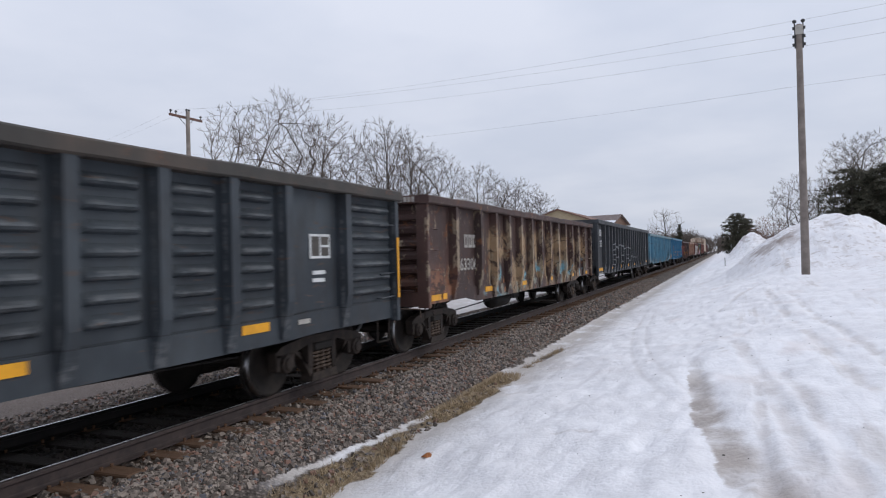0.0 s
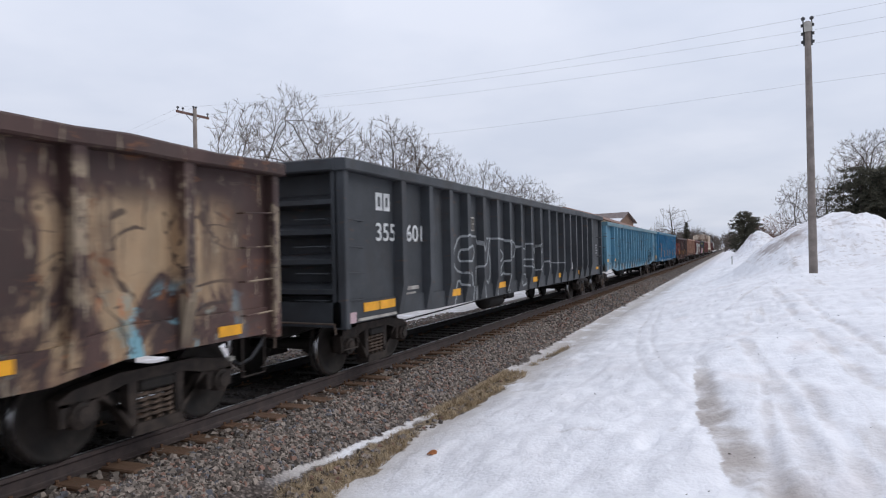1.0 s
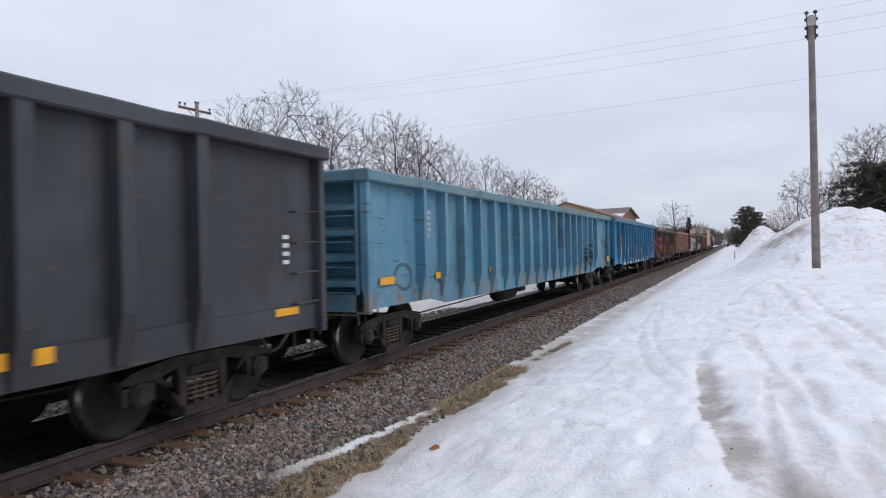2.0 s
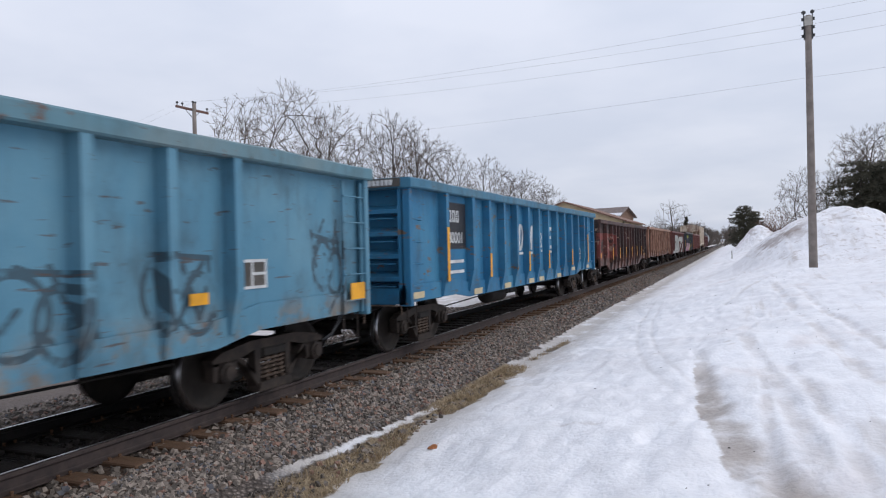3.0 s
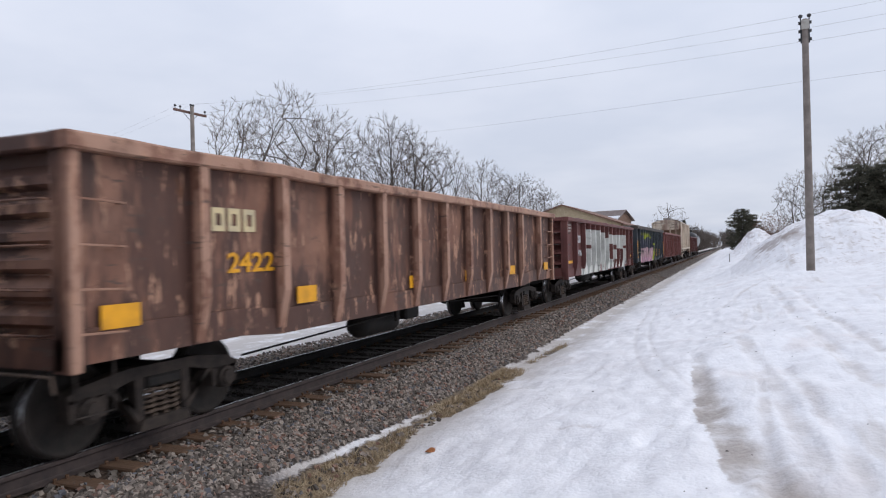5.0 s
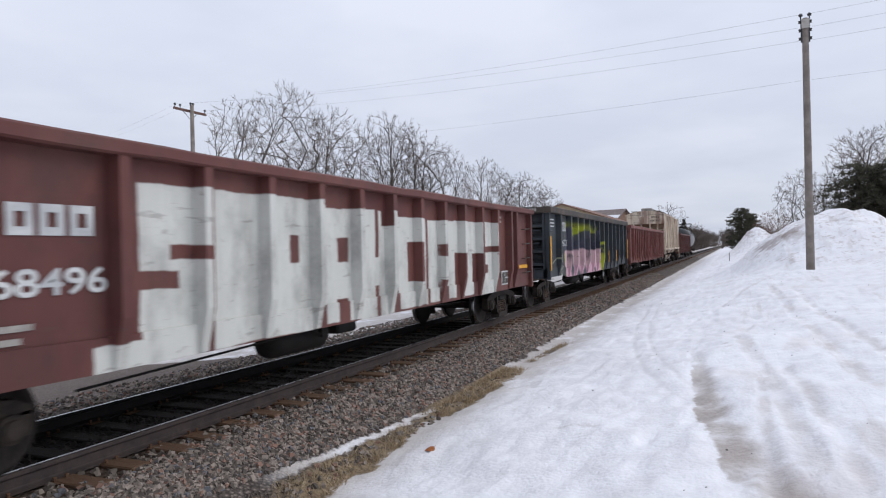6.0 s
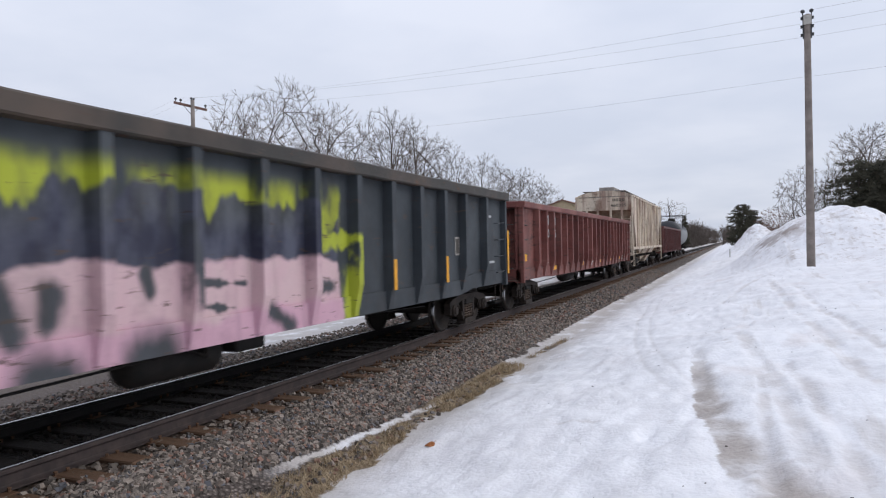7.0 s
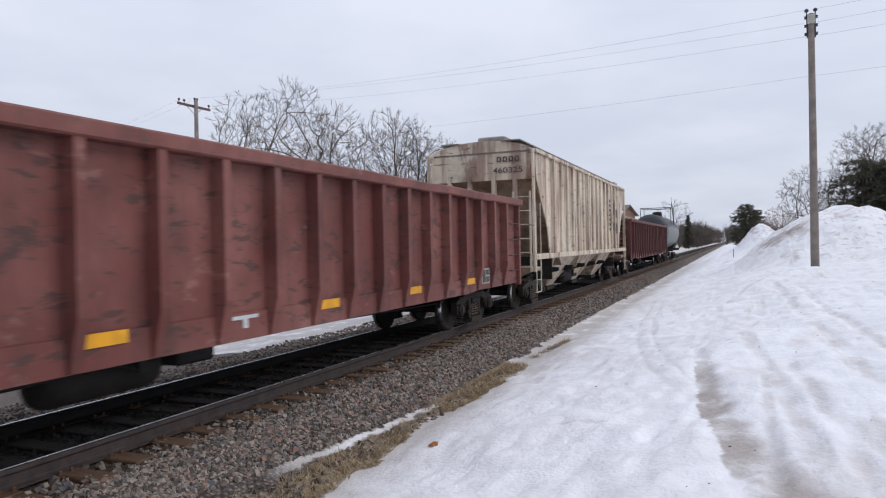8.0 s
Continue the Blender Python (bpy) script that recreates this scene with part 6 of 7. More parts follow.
# ---- tank car ----
def make_tank(y0, y1):
    half = (y1 - y0) / 2
    car = tagged(new("tank_car"), "grey tank car with a blackened top at the train's end", "freight car", group="cars of the freight train")
    g = Graph("grey_tank_paint", 0.5)
    x, y, z = g.xyz()
    black = g.step(g.math("ADD", z, g.math("MULTIPLY", g.noise(1.2), 0.5)), 3.15, 3.40)
    tank_mat = g.done(g.mix(black, g.mix(g.noise(2), (0.15, 0.16, 0.165), (0.24, 0.25, 0.25)), (0.035, 0.037, 0.042)))
    bm = bmesh.new()
    lathe(bm, [(-half + 0.5, 0.05), (-half + 0.53, 0.68), (-half + 0.70, 1.15), (-half + 0.98, 1.42), (-half + 1.25, 1.48), (half - 1.25, 1.48), (half - 0.98, 1.42), (half - 0.70, 1.15), (half - 0.53, 0.68), (half - 0.5, 0.05)], "y", 36, (0, 0, 2.58))
    tank = part("tank", bm, tank_mat, car, "grey cylindrical tank with dark top", True)
    bm = bmesh.new()
    lathe(bm, [(3.95, 0.42), (4.36, 0.42), (4.40, 0.38), (4.48, 0.2)], "z", 20)
    part("manway", bm, BLACK_STEEL, tank, "round manway cover")
    bm = bmesh.new()
    for y in (-1.4, 1.4):
        tube(bm, [(-1.3, y, 3.0), (-1.3, y, 4.75), (1.3, y, 4.75), (1.3, y, 3.0)], 0.04)
    for x in (-1.3, 1.3):
        tube(bm, [(x, -1.4, 4.75), (x, 1.4, 4.75)], 0.04)
    part("guard_rail", bm, BLACK_STEEL, car, "dark tubular guard rail")
    bm = bmesh.new()
    box(bm, -0.2, 0.2, -half, half, 0.72, 1.15)
    for e in (1, -1):
        box(bm, -1.4, 1.4, min(e * half, e * (half - 0.3)), max(e * half, e * (half - 0.3)), 0.9, 1.1)
        prism(bm, [(-1.0, 1.1), (1.0, 1.1), (1.15, 1.9), (-1.15, 1.9)], "y", e * (half - 2.0) - 0.2, e * (half - 2.0) + 0.2)
        tube(bm, [(1.35, e * (half - 0.1), 1.1), (1.35, e * (half - 0.1), 2.1), (-1.35, e * (half - 0.1), 2.1), (-1.35, e * (half - 0.1), 1.1)], 0.02)
    part("stub_frame", bm, BLACK_STEEL, car)
    underframe(car, half, 1.06)
    sets = make_truck(car, -half + 1.9) + make_truck(car, half - 1.9)
    MOVING.append((car, (y0 + y1) / 2, sets))


make_tank(221.2, 234.5)


# ---- utility poles and wires ----
def make_pole():
    x, y, base, top = 8.87, 25.88, 0.55, 9.30
    pole = tagged(new("utility_pole"), "weathered grey wooden utility pole with side racks of insulators", "utility pole")
    pole.location = (x, y, base)
    h = top - base
    bm = bmesh.new()
    lathe(bm, [(-0.3, 0.138), (0.0, 0.136), (h * 0.5, 0.115), (h - 0.55, 0.10), (h - 0.02, 0.095), (h, 0.08)], "z", 16)
    part("post", bm, POLE_WOOD, pole, "", True)
    for s in (1, -1):
        bm = bmesh.new()
        box(bm, s * 0.12 - 0.02, s * 0.12 + 0.02, -0.04, 0.04, h - 0.80, h - 0.04)
        rack = part("insulator_rack", bm, INSULATOR, pole)
        for k in range(3):
            bm = bmesh.new()
            lathe(bm, [(-0.05, 0.025), (-0.04, 0.045), (0.0, 0.03), (0.04, 0.045), (0.05, 0.025)], "z", 10, (s * 0.165, 0, h - 0.12 - k * 0.28))
            part("insulator", bm, INSULATOR, rack)
        bm = bmesh.new()
        lathe(bm, [(h - 0.05, 0.02), (h + 0.06, 0.02), (h + 0.07, 0.06), (h + 0.13, 0.07), (h + 0.17, 0.03)], "z", 10, (s * 0.13, 0, 0))
        part("pin_insulator", bm, INSULATOR, pole)
    bm = bmesh.new()
    box(bm, -0.12, 0.12, -0.13, -0.10, h - 0.36, h - 0.05)
    part("pole_tag", bm, GREYWHITE, pole)


make_pole()


def make_cross_pole():
    pole = tagged(new("utility_pole"), "grey utility pole with a single reddish wooden crossarm", "utility pole")
    pole.matrix_basis = pose(-28.93, 38.17, -0.45, 0, 0, 88)
    h = 13.0
    bm = bmesh.new()
    lathe(bm, [(-0.3, 0.2), (0, 0.2), (h, 0.135)], "z", 14)
    part("post", bm, POLE_WOOD, pole, "", True)
    bm = bmesh.new()
    box(bm, -1.55, 1.55, 0.11, 0.22, h - 0.52, h - 0.35, 0.012)
    arm = part("crossarm", bm, ARM_WOOD, pole, "reddish-brown wooden crossarm")
    for x in (-1.42, -0.95, 1.42):
        bm = bmesh.new()
        lathe(bm, [(h - 0.35, 0.03), (h - 0.22, 0.03), (h - 0.20, 0.085), (h - 0.12, 0.09), (h - 0.07, 0.04)], "z", 10, (x, 0.16, 0))
        part("insulator", bm, INSULATOR, arm)
    for x in (-0.12, 0.12):
        bm = bmesh.new()
        lathe(bm, [(h - 0.1, 0.03), (h + 0.02, 0.03), (h + 0.04, 0.08), (h + 0.12, 0.085), (h + 0.16, 0.04)], "z", 10, (x, 0, 0))
        part("insulator", bm, INSULATOR, pole)
    for s in (1, -1):
        bm = bmesh.new()
        tube(bm, [(s * 0.75, 0.17, h - 0.46), (0, 0.13, h - 1.05)], 0.02, 5)
        part("arm_brace", bm, BLACK_STEEL, pole)


make_cross_pole()


def wire(a, b, sag, r=0.004):
    a, b = Vector(a), Vector(b)
    pts = []
    for i in range(25):
        u = i / 24
        p = a.lerp(b, u)
        p.z -= sag * 4 * u * (1 - u)
        pts.append(p)
    bm = bmesh.new()
    tube(bm, pts, r, 4)
    tagged(part("overhead_wire", bm, WIRE, None), "thin grey overhead wire strung between poles", "overhead wire", group="overhead wires")


# strung from beyond the near pole's right, over the track, to the pole with the crossarm
for dx, z, ye, ze in ((-0.13, 9.44, 38.2, 12.70), (-0.21, 9.0, 36.8, 12.42), (-0.21, 8.55, 39.7, 12.40), (-0.12, 7.22, 38.1, 9.45)):
    wire((8.87 + dx, 25.88, z), (-28.93, ye, ze), 0.45)
    wire((8.87 - dx, 25.88, z), (8.87 + 37, 25.88 - 13.0, z + 0.5), 0.5)
for ye, ze in ((38.2, 12.70), (36.8, 12.42)):
    wire((-28.95, ye, ze), (-70, ye + 13, ze - 0.8), 0.8)


# ---- trees ----
def branches(seed, height, stems, wide, low, tips, thick):
    """Grows limbs from leaning stems to points strewn through a rounded, lobed crown; each joins the limb that reaches it most easily."""
    rng = random.Random(seed)
    place, way, parent = [], [], []

    def add(p, d, up):
        place.append(p)
        way.append(d)
        parent.append(up)
        return len(place) - 1

    for s in range(stems):
        a = s * math.tau / stems + rng.uniform(-0.4, 0.4)
        lean = 0.0 if stems == 1 else rng.uniform(0.14, 0.34)
        d = Vector((math.cos(a) * lean, math.sin(a) * lean, 1)).normalized()
        q = Vector((math.cos(a), math.sin(a), 0)) * (0.25 if stems > 1 else 0.0) + Vector((0, 0, -0.3))
        last = add(q, d, -1)
        for i in range(8):
            d = (d + Vector((rng.gauss(0, 0.05), rng.gauss(0, 0.05), 0.02))).normalized()
            q = q + d * height * (0.62 if stems == 1 else 0.44) / 8
            last = add(q, d, last)
    fork = Vector((0, 0, height * low))
    middle = Vector((0, 0, height * (0.5 + low / 2)))
    reach = Vector((wide * height, wide * height, height * (0.5 - low / 2)))
    # main limbs first, straight out to the crown's edge, then the twigs between them
    main = []
    while len(main) < 9 + 3 * stems:
        v = Vector((rng.gauss(0, 1), rng.gauss(0, 1), rng.gauss(0.5, 0.8))).normalized()
        if v.z > -0.25 and all((v - o).length > 0.42 for o in main):
            main.append(v)
    main.sort(key=lambda v: -v.z)
    aims = [middle + Vector((v.x * reach.x, v.y * reach.y, v.z * reach.z)) * rng.uniform(0.86, 0.98) for v in main]
    fill = []
    while len(fill) < tips:
        v = Vector((rng.gauss(0, 1), rng.gauss(0, 1), rng.gauss(0, 1))).normalized() * rng.random() ** 0.36
        q = middle + Vector((v.x * reach.x, v.y * reach.y, v.z * reach.z))
        if noise.noise(q * (5.0 / height) + Vector((seed, 0, 0))) > -0.2:
            fill.append(q)
    fill.sort(key=lambda q: (q - fork).length)
    aims += fill
    for q in aims:
        at, along = np.array(place), np.array(way)
        gap = np.array(q) - at
        far = np.linalg.norm(gap, axis=1) + 1e-6
        turn = (gap * along).sum(axis=1) / far
        cost = far * (1.0 + 1.6 * (1 - turn) + 1.2 * (at[:, 2] > q.z + 0.2)) + 50.0 * (at[:, 2] < height * low * 0.6)
        k = int(cost.argmin())
        start, length = place[k], far[k]
        bend = start.lerp(q, 0.45) + (way[k] * length * 0.45 - (q - start) * 0.45) * 0.40 + Vector((rng.gauss(0, 0.03), rng.gauss(0, 0.03), 0.0)) * length
        n = max(1, int(length / 0.9))
        last, old = k, start
        for i in range(n):
            u = (i + 1) / n
            c = start.lerp(bend, u).lerp(bend.lerp(q, u), u)
            if i < n - 1:
                c = c + Vector((rng.gauss(0, 0.04), rng.gauss(0, 0.04), rng.gauss(0, 0.03)))
            last = add(c, ((c - old).normalized() * 0.8 + (q - start).normalized() * 0.5 + Vector((0, 0, 0.12))).normalized(), last)
            old = c
    load = [0.0] * len(place)
    has_kid = [False] * len(place)
    for i in range(len(place) - 1, -1, -1):
        load[i] += 0.0 if has_kid[i] else 1.0
        if parent[i] >= 0:
            load[parent[i]] += load[i]
            has_kid[parent[i]] = True
    size = [0.0125 * thick * math.sqrt(v) for v in load]
    segs = [(place[parent[i]], place[i], min(size[parent[i]], size[i] * 1.35), size[i], 0 if size[i] > 0.035 else 3) for i in range(len(place)) if parent[i] >= 0]
    # fine twigs at the limbs' ends
    for i in range(len(place)):
        if load[i] > 2.5:
            continue
        for k in range(4 if not has_kid[i] else 2):
            d = (way[i] * 1.2 + Vector((rng.gauss(0, 0.42), rng.gauss(0, 0.42), rng.gauss(0.20, 0.4)))).normalized()
            l = height * rng.uniform(0.022, 0.046)
            tip = place[i] + d * l
            segs.append((place[i], tip, 0.0115, 0.008, 4))
            for m in range(2):
                c = place[i].lerp(tip, rng.uniform(0.3, 0.9))
                e = (d + Vector((rng.gauss(0, 0.38), rng.gauss(0, 0.38), rng.gauss(0.12, 0.32)))).normalized()
                segs.append((c, c + e * l * rng.uniform(0.4, 0.75), 0.009, 0.0065, 4))
    return segs


def tubes(segs, sides):
    verts, faces = [], []
    for p, q, r0, r1, _ in segs:
        d = (q - p)
        u = d.orthogonal().normalized()
        v = d.normalized().cross(u)
        b = len(verts)
        for c, r in ((p, r0), (q, r1)):
            for k in range(sides):
                th = k * math.tau / sides
                verts.append(c + (u * math.cos(th) + v * math.sin(th)) * r)
        for k in range(sides):
            faces.append((b + k, b + (k + 1) % sides, b + sides + (k + 1) % sides, b + sides + k))
    return [tuple(v) for v in verts], faces


def make_tree(name, label, seed, height, stems, wide, low, tips, bark=BARK, twig=TWIG, thick=1.0, group="bare trees along the line"):
    """A leafless tree. wide: the crown's half width, low: where it begins, both as shares of the height."""
    segs = branches(seed, height, stems, wide, low, tips, thick)
    tree = tagged(new(name), label, "tree", group=group)
    v, f = tubes([s for s in segs if s[4] < 2], 6)
    raw("trunk", v, f, bark, tree)
    v, f = tubes([s for s in segs if s[4] >= 2], 3)
    raw("crown", v, f, twig, tree)
    return tree


def make_spruce(name, label, seed, height, radius, tiers, bushy=False, group="evergreens"):
    """A trunk with tiers of drooping boughs, each set with small sprays of needles."""
    rng = random.Random(seed)
    tree = tagged(new(name), label, "tree", group=group)
    bm = bmesh.new()
    lathe(bm, [(-0.3, height * 0.022), (height * 0.5, height * 0.012), (height * 0.98, 0.015)], "z", 8)
    part("trunk", bm, BARK, tree)
    verts, faces = [], []
    for t in range(tiers):
        u = t / tiers
        z = height * (0.06 + 0.92 * u)
        reach = (radius * (0.35 + 0.65 * math.sin(math.pi * min(1.0, 0.30 + 0.70 * u))) if bushy else radius * (1 - u) ** 0.8) * (rng.uniform(0.85, 1.1) if bushy else rng.uniform(0.7, 1.15)) + 0.12
        for b in range(rng.randint(5, 7) if bushy else rng.randint(6, 9)):
            a = rng.uniform(0, math.tau)
            l = reach * rng.uniform(0.6, 1.15)
            for s in range(int(7 + 8 * l)):
                w = rng.random() ** 0.7
                c = Vector((math.cos(a) * l * w, math.sin(a) * l * w, z - 0.28 * l * w + 0.18 * l * w * w)) + Vector((rng.gauss(0, 0.10), rng.gauss(0, 0.10), rng.gauss(0, 0.08))) * (0.5 + 0.3 * l)
                size = rng.uniform(0.16, 0.34) * (0.7 + 0.25 * radius / 3)
                for k in range(6):
                    i = len(verts)
                    way = Vector((math.cos(a) + rng.gauss(0, 0.7), math.sin(a) + rng.gauss(0, 0.7), rng.uniform(-0.5, 0.7))).normalized()
                    wide = way.orthogonal().normalized() * size * 0.14
                    o = c + Vector((rng.gauss(0, 0.07), rng.gauss(0, 0.07), rng.gauss(0, 0.05)))
                    verts += [tuple(o - wide), tuple(o + wide), tuple(o + way * size)]
                    faces.append((i, i + 1, i + 2))
    raw("needles", verts, faces, NEEDLES, tree)
    return tree


def plant(x, y, tree, turn=0.0, first=False, scale=1.0, z=None):
    z = ground_height(x, y) - 0.02 if z is None else z
    m = pose(x, y, z, 0, 0, turn)
    if first:
        tree.matrix_basis = m
        return tree
    ob = copy_thing(tree, m)
    ob.scale = (scale, scale, scale)
    return ob


big = make_tree("bare_tree", "tall bare broadleaf tree with a rounded grey crown", 11, 19.0, 1, 0.27, 0.30, 640, thick=1.3)
plant(-34.6, 57.0, big, 30, True)
leaning = make_tree("bare_tree", "bare tree with several leaning stems", 5, 15.6, 2, 0.23, 0.28, 260, thick=1.15)
plant(-31.8, 47.4, leaning, 80, True)
clump = make_tree("bare_tree", "bare multi-stemmed tree with dense fine twigs", 8, 17.8, 3, 0.27, 0.25, 560, thick=1.15)
plant(-33.4, 63.5, clump, 0, True)
vase = make_tree("bare_tree", "bare vase-shaped tree with dark forked stems", 21, 18.4, 3, 0.30, 0.26, 520, thick=1.4)
plant(-30.6, 71.0, vase, 200, True)
plant(-28.2, 72.0, vase, 330, scale=0.93)
plant(-39.5, 58.0, clump, 210, scale=0.58)
plant(-34.6, 58.5, clump, 20, scale=0.55)
plant(-26.4, 76.5, vase, 100, scale=0.84)
plant(-29.8, 104.0, vase, 10, scale=0.92)
plant(-26.4, 115.0, vase, 140, scale=0.84)
plant(-23.6, 117.0, clump, 190, scale=0.74)
plant(-27.5, 108.0, clump, 250, scale=0.80)
plant(-21.0, 120.0, clump, 20, scale=0.55)
sparse = make_tree("bare_tree", "lone bare tree with a few crooked limbs", 33, 14.0, 1, 0.34, 0.35, 110, thick=2.2)
plant(-8.7, 199, sparse, 0, True)
plant(-13.5, 205, vase, 30, scale=0.50)
# right of the line, behind the snow piles
plant(12.7, 73, big, 20, scale=0.47, z=-0.3)
plant(15.4, 75, vase, 110, scale=0.47, z=-0.3)
plant(18.2, 75, big, 100, scale=0.66, z=-0.2)
plant(20.5, 78, vase, 60, scale=0.72, z=-0.2)

spruce = make_spruce("spruce_tree", "distant dark spruce tree", 3, 9.6, 2.0, 30)
plant(-5.1, 199.0, spruce, 0, True)
cedar = make_spruce("evergreen_shrub", "bushy dark evergreen beside the track", 9, 6.2, 2.5, 26, True)
plant(8.1, 110, cedar, 0, True)
plant(9.4, 112, cedar, 70, scale=0.82)
pine = make_spruce("pine_tree", "broad dark pine behind the snow pile", 14, 8.4, 3.0, 30, True)
plant(15.6, 61, pine, 0, True, z=-0.3)
plant(18.0, 60, pine, 100, scale=1.02, z=-0.3)
plant(17.0, 63.5, pine, 290, scale=0.92, z=-0.3)

shrub = make_tree("red_shrub", "dense shrub of reddish-brown twigs", 17, 4.2, 6, 0.50, 0.10, 420, RED_TWIG, RED_TWIG, 0.6, group="shrubs")
plant(11.2, 90, shrub, 0, True)
plant(10.4, 96, shrub, 250, scale=0.72)


def far_woods():
    """The leafless wood that closes the view, too far off to count."""
    rng = random.Random(6)
    segs = []
    for i in range(460):
        y = rng.uniform(225, 420)
        x = -4.0 - 0.008 * (y - 225) - 55 * rng.random() ** 1.5 if i < 330 else rng.uniform(3.4, 45)
        if i > 400:
            y = rng.uniform(420, 700)
            x = rng.choice((rng.uniform(-10, -2.2), rng.uniform(2.4, 9)))
        h = rng.uniform(6.5, 9.6) * (0.75 + y / 1000)
        base = Vector((x, y, -0.6))
        for s in range(9):
            way = Vector((rng.uniform(-0.45, 0.45), rng.uniform(-0.45, 0.45), 1)).normalized()
            mid = base + way * h * rng.uniform(0.3, 0.55)
            tip = mid + Vector((rng.uniform(-0.5, 0.5), rng.uniform(-0.5, 0.5), 1)) * h * rng.uniform(0.3, 0.5)
            segs.append((base, mid, 0.10, 0.06, 0))
            segs.append((mid, tip, 0.06, 0.03, 0))
            for k in range(11):
                c = mid.lerp(tip, rng.random())
                segs.append((c, c + Vector((rng.uniform(-1, 1), rng.uniform(-1, 1), rng.uniform(0.0, 1.3))) * 1.3, 0.042, 0.026, 0))
    v, f = tubes(segs, 3)
    tagged(raw("distant_woods", v, f, TWIG), "grey leafless wood on the horizon", "woods", kind="stuff")


far_woods()


# ---- buildings ----
def make_barn():
    barn = tagged(new("barn"), "tan metal-sided barn with a shallow brown-edged gable roof", "building")
    barn.matrix_basis = pose(-14.8, 103.0, -0.4)
    w, l, eave, ridge = 8.0, 10.0, 5.2, 8.05
    for s in (1, -1):
        bm = bmesh.new()
        prism(bm, [(-w, 0), (w, 0), (w, eave), (0, ridge), (-w, eave)], "y", min(s * l, s * (l - 0.15)), max(s * l, s * (l - 0.15)))
        wall = part("gable_wall", bm, TAN_WALL, barn)
        for i in range(30):
            bm = bmesh.new()
            x = -w + 0.25 + i * (2 * w - 0.5) / 29
            z = eave + (ridge - eave) * (1 - abs(x) / w) - 0.1
            box(bm, x - 0.03, x + 0.03, min(s * l, s * (l + 0.03)), max(s * l, s * (l + 0.03)), 0, z)
            part("siding_rib", bm, TAN_WALL, wall)
        bm = bmesh.new()
        a, b = sorted((s * (w - 0.15), s * w))
        box(bm, a, b, -l, l, 0, eave)
        part("side_wall", bm, TAN_WALL, barn)
        bm = bmesh.new()
        prism(bm, [(s * (w + 0.4), eave - 0.10), (0, ridge + 0.0), (0, ridge + 0.16), (s * (w + 0.4), eave + 0.06)], "y", -l - 0.45, l + 0.45)
        part("roof_slope", bm, ROOF_BROWN, barn, "brown roof slope")


def make_house():
    house = tagged(new("house"), "house with a grey-brown roof and snow along one eave", "building")
    house.matrix_basis = pose(-15.1, 122.7, -0.4, 0, 0, 70)
    w, l, eave, ridge = 2.6, 5.0, 6.9, 8.45
    for s in (1, -1):
        bm = bmesh.new()
        prism(bm, [(-w, 0), (w, 0), (w, eave), (0, ridge), (-w, eave)], "y", min(s * l, s * (l - 0.15)), max(s * l, s * (l - 0.15)))
        part("gable_wall", bm, GABLE_BROWN, house, "brown gable wall")
        bm = bmesh.new()
        a, b = sorted((s * (w - 0.15), s * w))
        box(bm, a, b, -l, l, 0, eave)
        part("side_wall", bm, TAN_WALL, house)
        bm = bmesh.new()
        prism(bm, [(s * (w + 0.45), eave - 0.25), (0, ridge), (0, ridge + 0.14), (s * (w + 0.45), eave - 0.08)], "y", -l - 0.5, l + 0.5)
        slope = part("roof_slope", bm, ROOF_GREY, house)
        if s < 0:
            bm = bmesh.new()
            k = (ridge - eave + 0.25) / (w + 0.45)
            prism(bm, [(-(w + 0.46), eave - 0.06), (-(w - 0.5), eave - 0.06 + 0.96 * k), (-(w - 0.5), eave + 0.04 + 0.96 * k), (-(w + 0.46), eave + 0.10)], "y", -l - 0.45, l + 0.45)
            part("snow_strip", bm, SNOW_PLAIN, slope, "strip of snow along the eave")


GABLE_BROWN = plain("brown_gable_siding", (0.20, 0.125, 0.09), (0.27, 0.175, 0.13), 2, 0.8)
SNOW_PLAIN = plain("roof_snow", (0.76, 0.76, 0.79), (0.68, 0.68, 0.71), 2, 0.8)
make_barn()
make_house()


# ---- small things on the snow ----
def make_leaf():
    bm = bmesh.new()
    rim = []
    for k in range(14):
        th = k / 14 * math.tau
        r = 0.05 * (1 + 0.38 * math.cos(3 * th) + 0.15 * math.sin(7 * th))
        rim.append((r * math.cos(th), r * math.sin(th) * 0.8, 0.012 + 0.022 * math.sin(2 * th)))
    lo = [bm.verts.new(p) for p in rim]
    hi = [bm.verts.new((x, y, z + 0.003)) for x, y, z in rim]
    bm.faces.new(lo)
    bm.faces.new(hi[::-1])
    for k in range(14):
        bm.faces.new((lo[k], hi[k], hi[(k + 1) % 14], lo[(k + 1) % 14]))
    tube(bm, [(0.03, 0, 0.02), (0.085, 0.015, 0.032)], 0.0025, 4)
    leaf = tagged(part("leaf", bm, LEAF), "curled dry brown leaf lying on the snow", "leaf")
    x, y = LEAF_AT
    leaf.matrix_basis = pose(x, y, ground_height(x, y) + 0.006, 12, -8, 40)


LEAF_AT = (3.32, 6.78)
make_leaf()


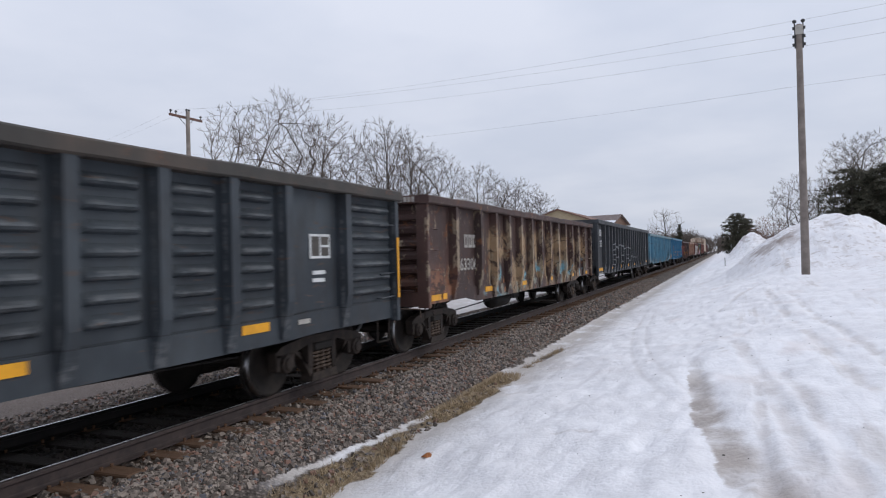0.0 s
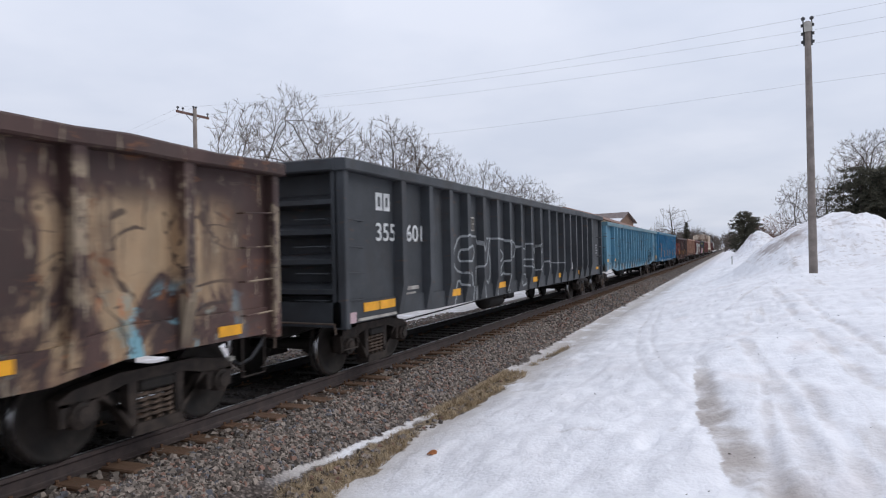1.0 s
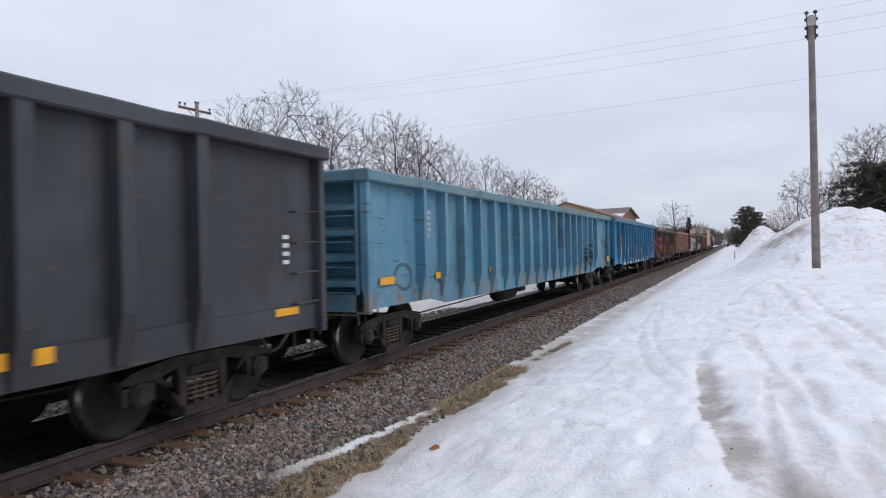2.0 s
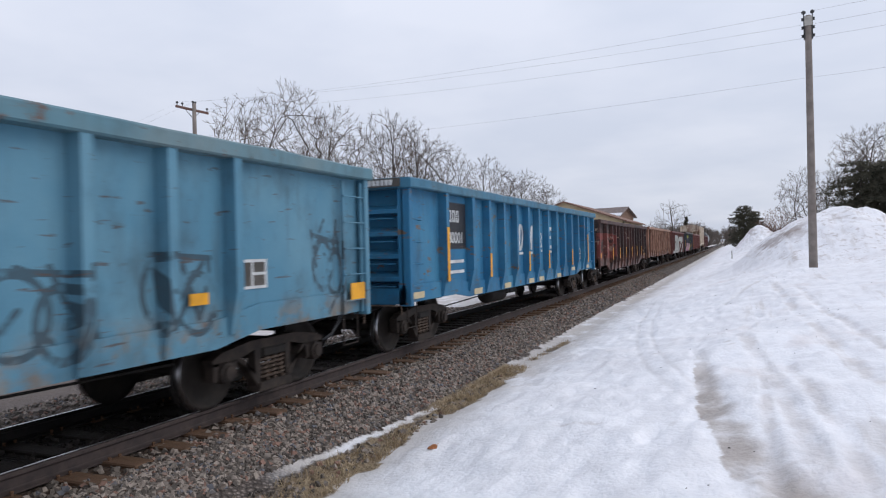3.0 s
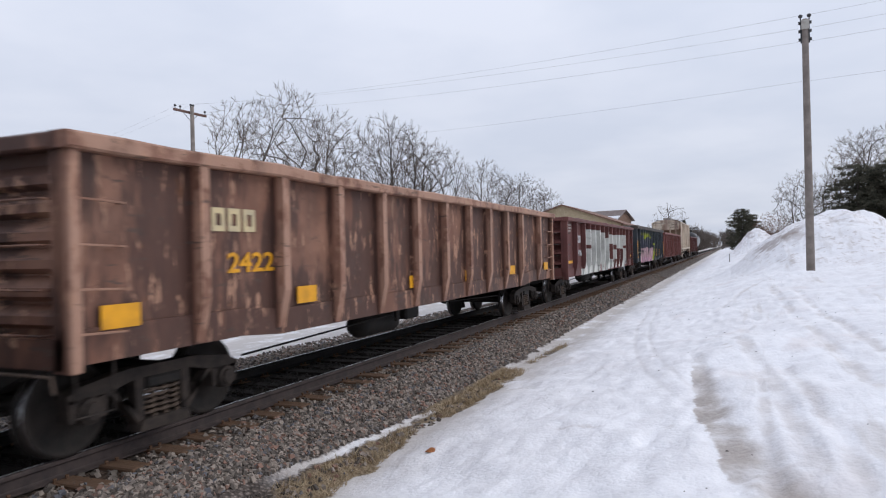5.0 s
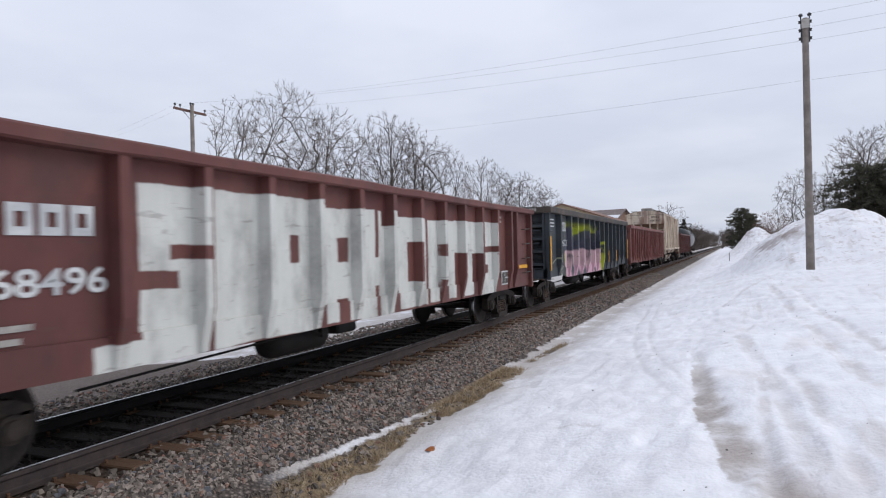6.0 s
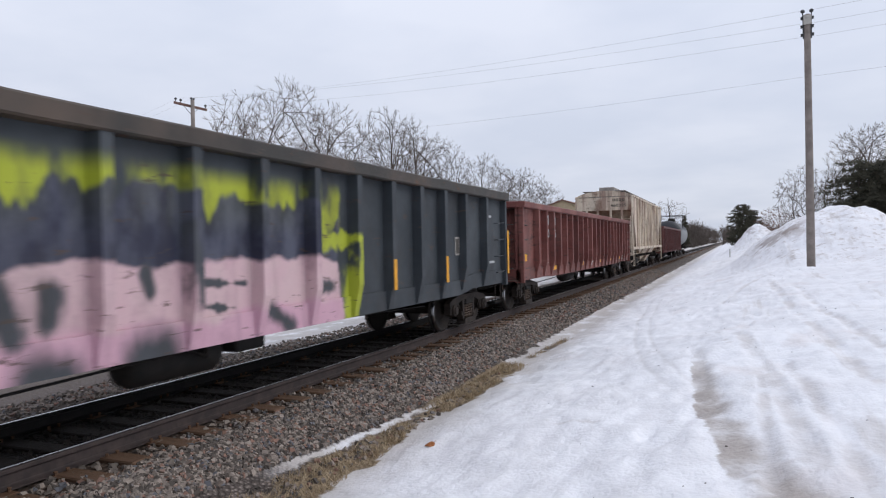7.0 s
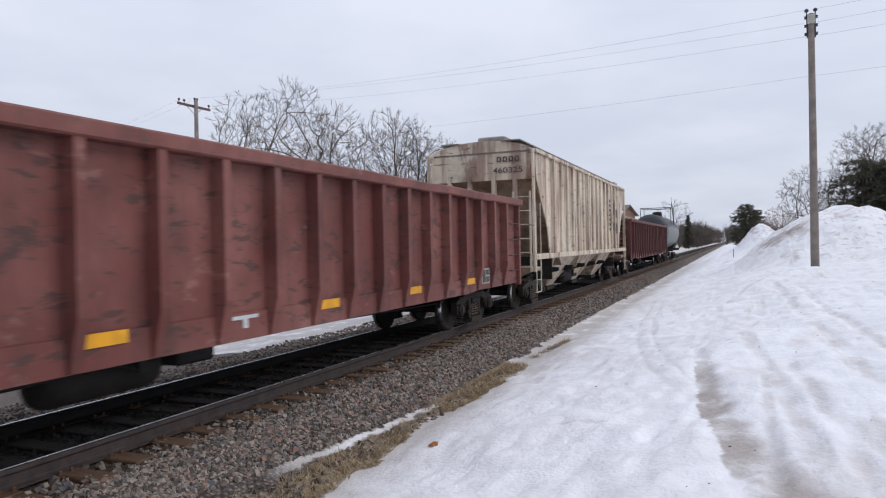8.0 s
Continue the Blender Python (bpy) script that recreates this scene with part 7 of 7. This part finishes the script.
def snow_debris():
    """Bark crumbs and grit scattered on the snow."""
    rng = np.random.default_rng(9)
    verts, faces = [], []
    for i in range(130):
        x, y = rng.uniform(3.0, 9.5), 4 + 22 * rng.random() ** 1.1
        s = rng.uniform(0.004, 0.016)
        z = ground_height(x, y)
        a = rng.uniform(0, 6.28)
        b = len(verts)
        for px_, py_, pz_ in ((-1, -0.4, 0), (1, -0.3, 0), (0.8, 0.4, 0), (-0.9, 0.4, 0), (-0.6, 0, 0.6), (0.6, 0, 0.5)):
            verts.append((x + s * (px_ * math.cos(a) - py_ * math.sin(a)), y + s * (px_ * math.sin(a) + py_ * math.cos(a)), z + s * pz_))
        faces += [(b, b + 1, b + 5, b + 4), (b + 1, b + 2, b + 5), (b + 2, b + 3, b + 4, b + 5), (b + 3, b, b + 4), (b + 3, b + 2, b + 1, b)]
    tagged(raw("debris", verts, faces, BARK), "dark bark crumbs and grit scattered on the snow", "debris", kind="stuff")


snow_debris()


def dead_grass():
    """Tufts of dead grass along the foot of the snow."""
    rng = np.random.default_rng(12)
    verts, faces = [], []
    for i in range(9000):
        u = rng.random()
        if u < 0.5:
            y = rng.uniform(3.0, 7.9)
            x = rng.uniform(1.80 + 0.084 * y, 2.84 - 0.14 * max(0.0, y - 6.6))
        elif u < 0.93:
            y = rng.uniform(8.6, 12.5)
            x = rng.uniform(2.38, 2.82)
        else:
            y = rng.uniform(13.2, 16.0)
            x = 1.96 + 0.05 * y + rng.normal(0, 0.05)
        if fbm(x * 3, y * 2, 40) < -0.12:
            continue
        z = ground_height(x, y)
        h, a = rng.uniform(0.03, 0.10), rng.uniform(0, 6.28)
        lx, ly = rng.normal(0, 0.05), rng.normal(0, 0.05)
        b = len(verts)
        w = 0.006
        verts += [(x - w * math.cos(a), y - w * math.sin(a), z - 0.01), (x + w * math.cos(a), y + w * math.sin(a), z - 0.01), (x + lx, y + ly, z + h)]
        faces.append((b, b + 1, b + 2))
    tagged(raw("dead_grass", verts, faces, GRASS), "matted straw-coloured dead grass by the snow's edge", "grass", kind="stuff")


GRASS = plain("straw_grass", (0.28, 0.20, 0.12), (0.48, 0.385, 0.255), 7, 0.9)
dead_grass()


def marker_stake():
    x, y = 6.35, 51.0
    bm = bmesh.new()
    z = ground_height(x, y)
    box(bm, x - 0.03, x + 0.03, y - 0.03, y + 0.03, z - 0.2, z + 0.55, 0.008)
    tagged(part("marker_stake", bm, GREYWHITE), "thin pale marker stake standing in the snow", "stake")


marker_stake()


# ---- what moves: the train rolls past at a steady speed ----
def motions():
    steps = 8
    for car, centre, sets in MOVING:
        walk(car, [(t, pose(0, centre - SPEED * t, 0)) for t in range(steps + 1)])
        for ob in sets:
            y, turn = ob.location.y, math.degrees(SPEED / (TREAD + 0.014) / FPS)
            walk(ob, [(k / FPS, pose(0, y, TREAD, turn * k, 0, 0)) for k in range(8 * FPS + 1)])


motions()
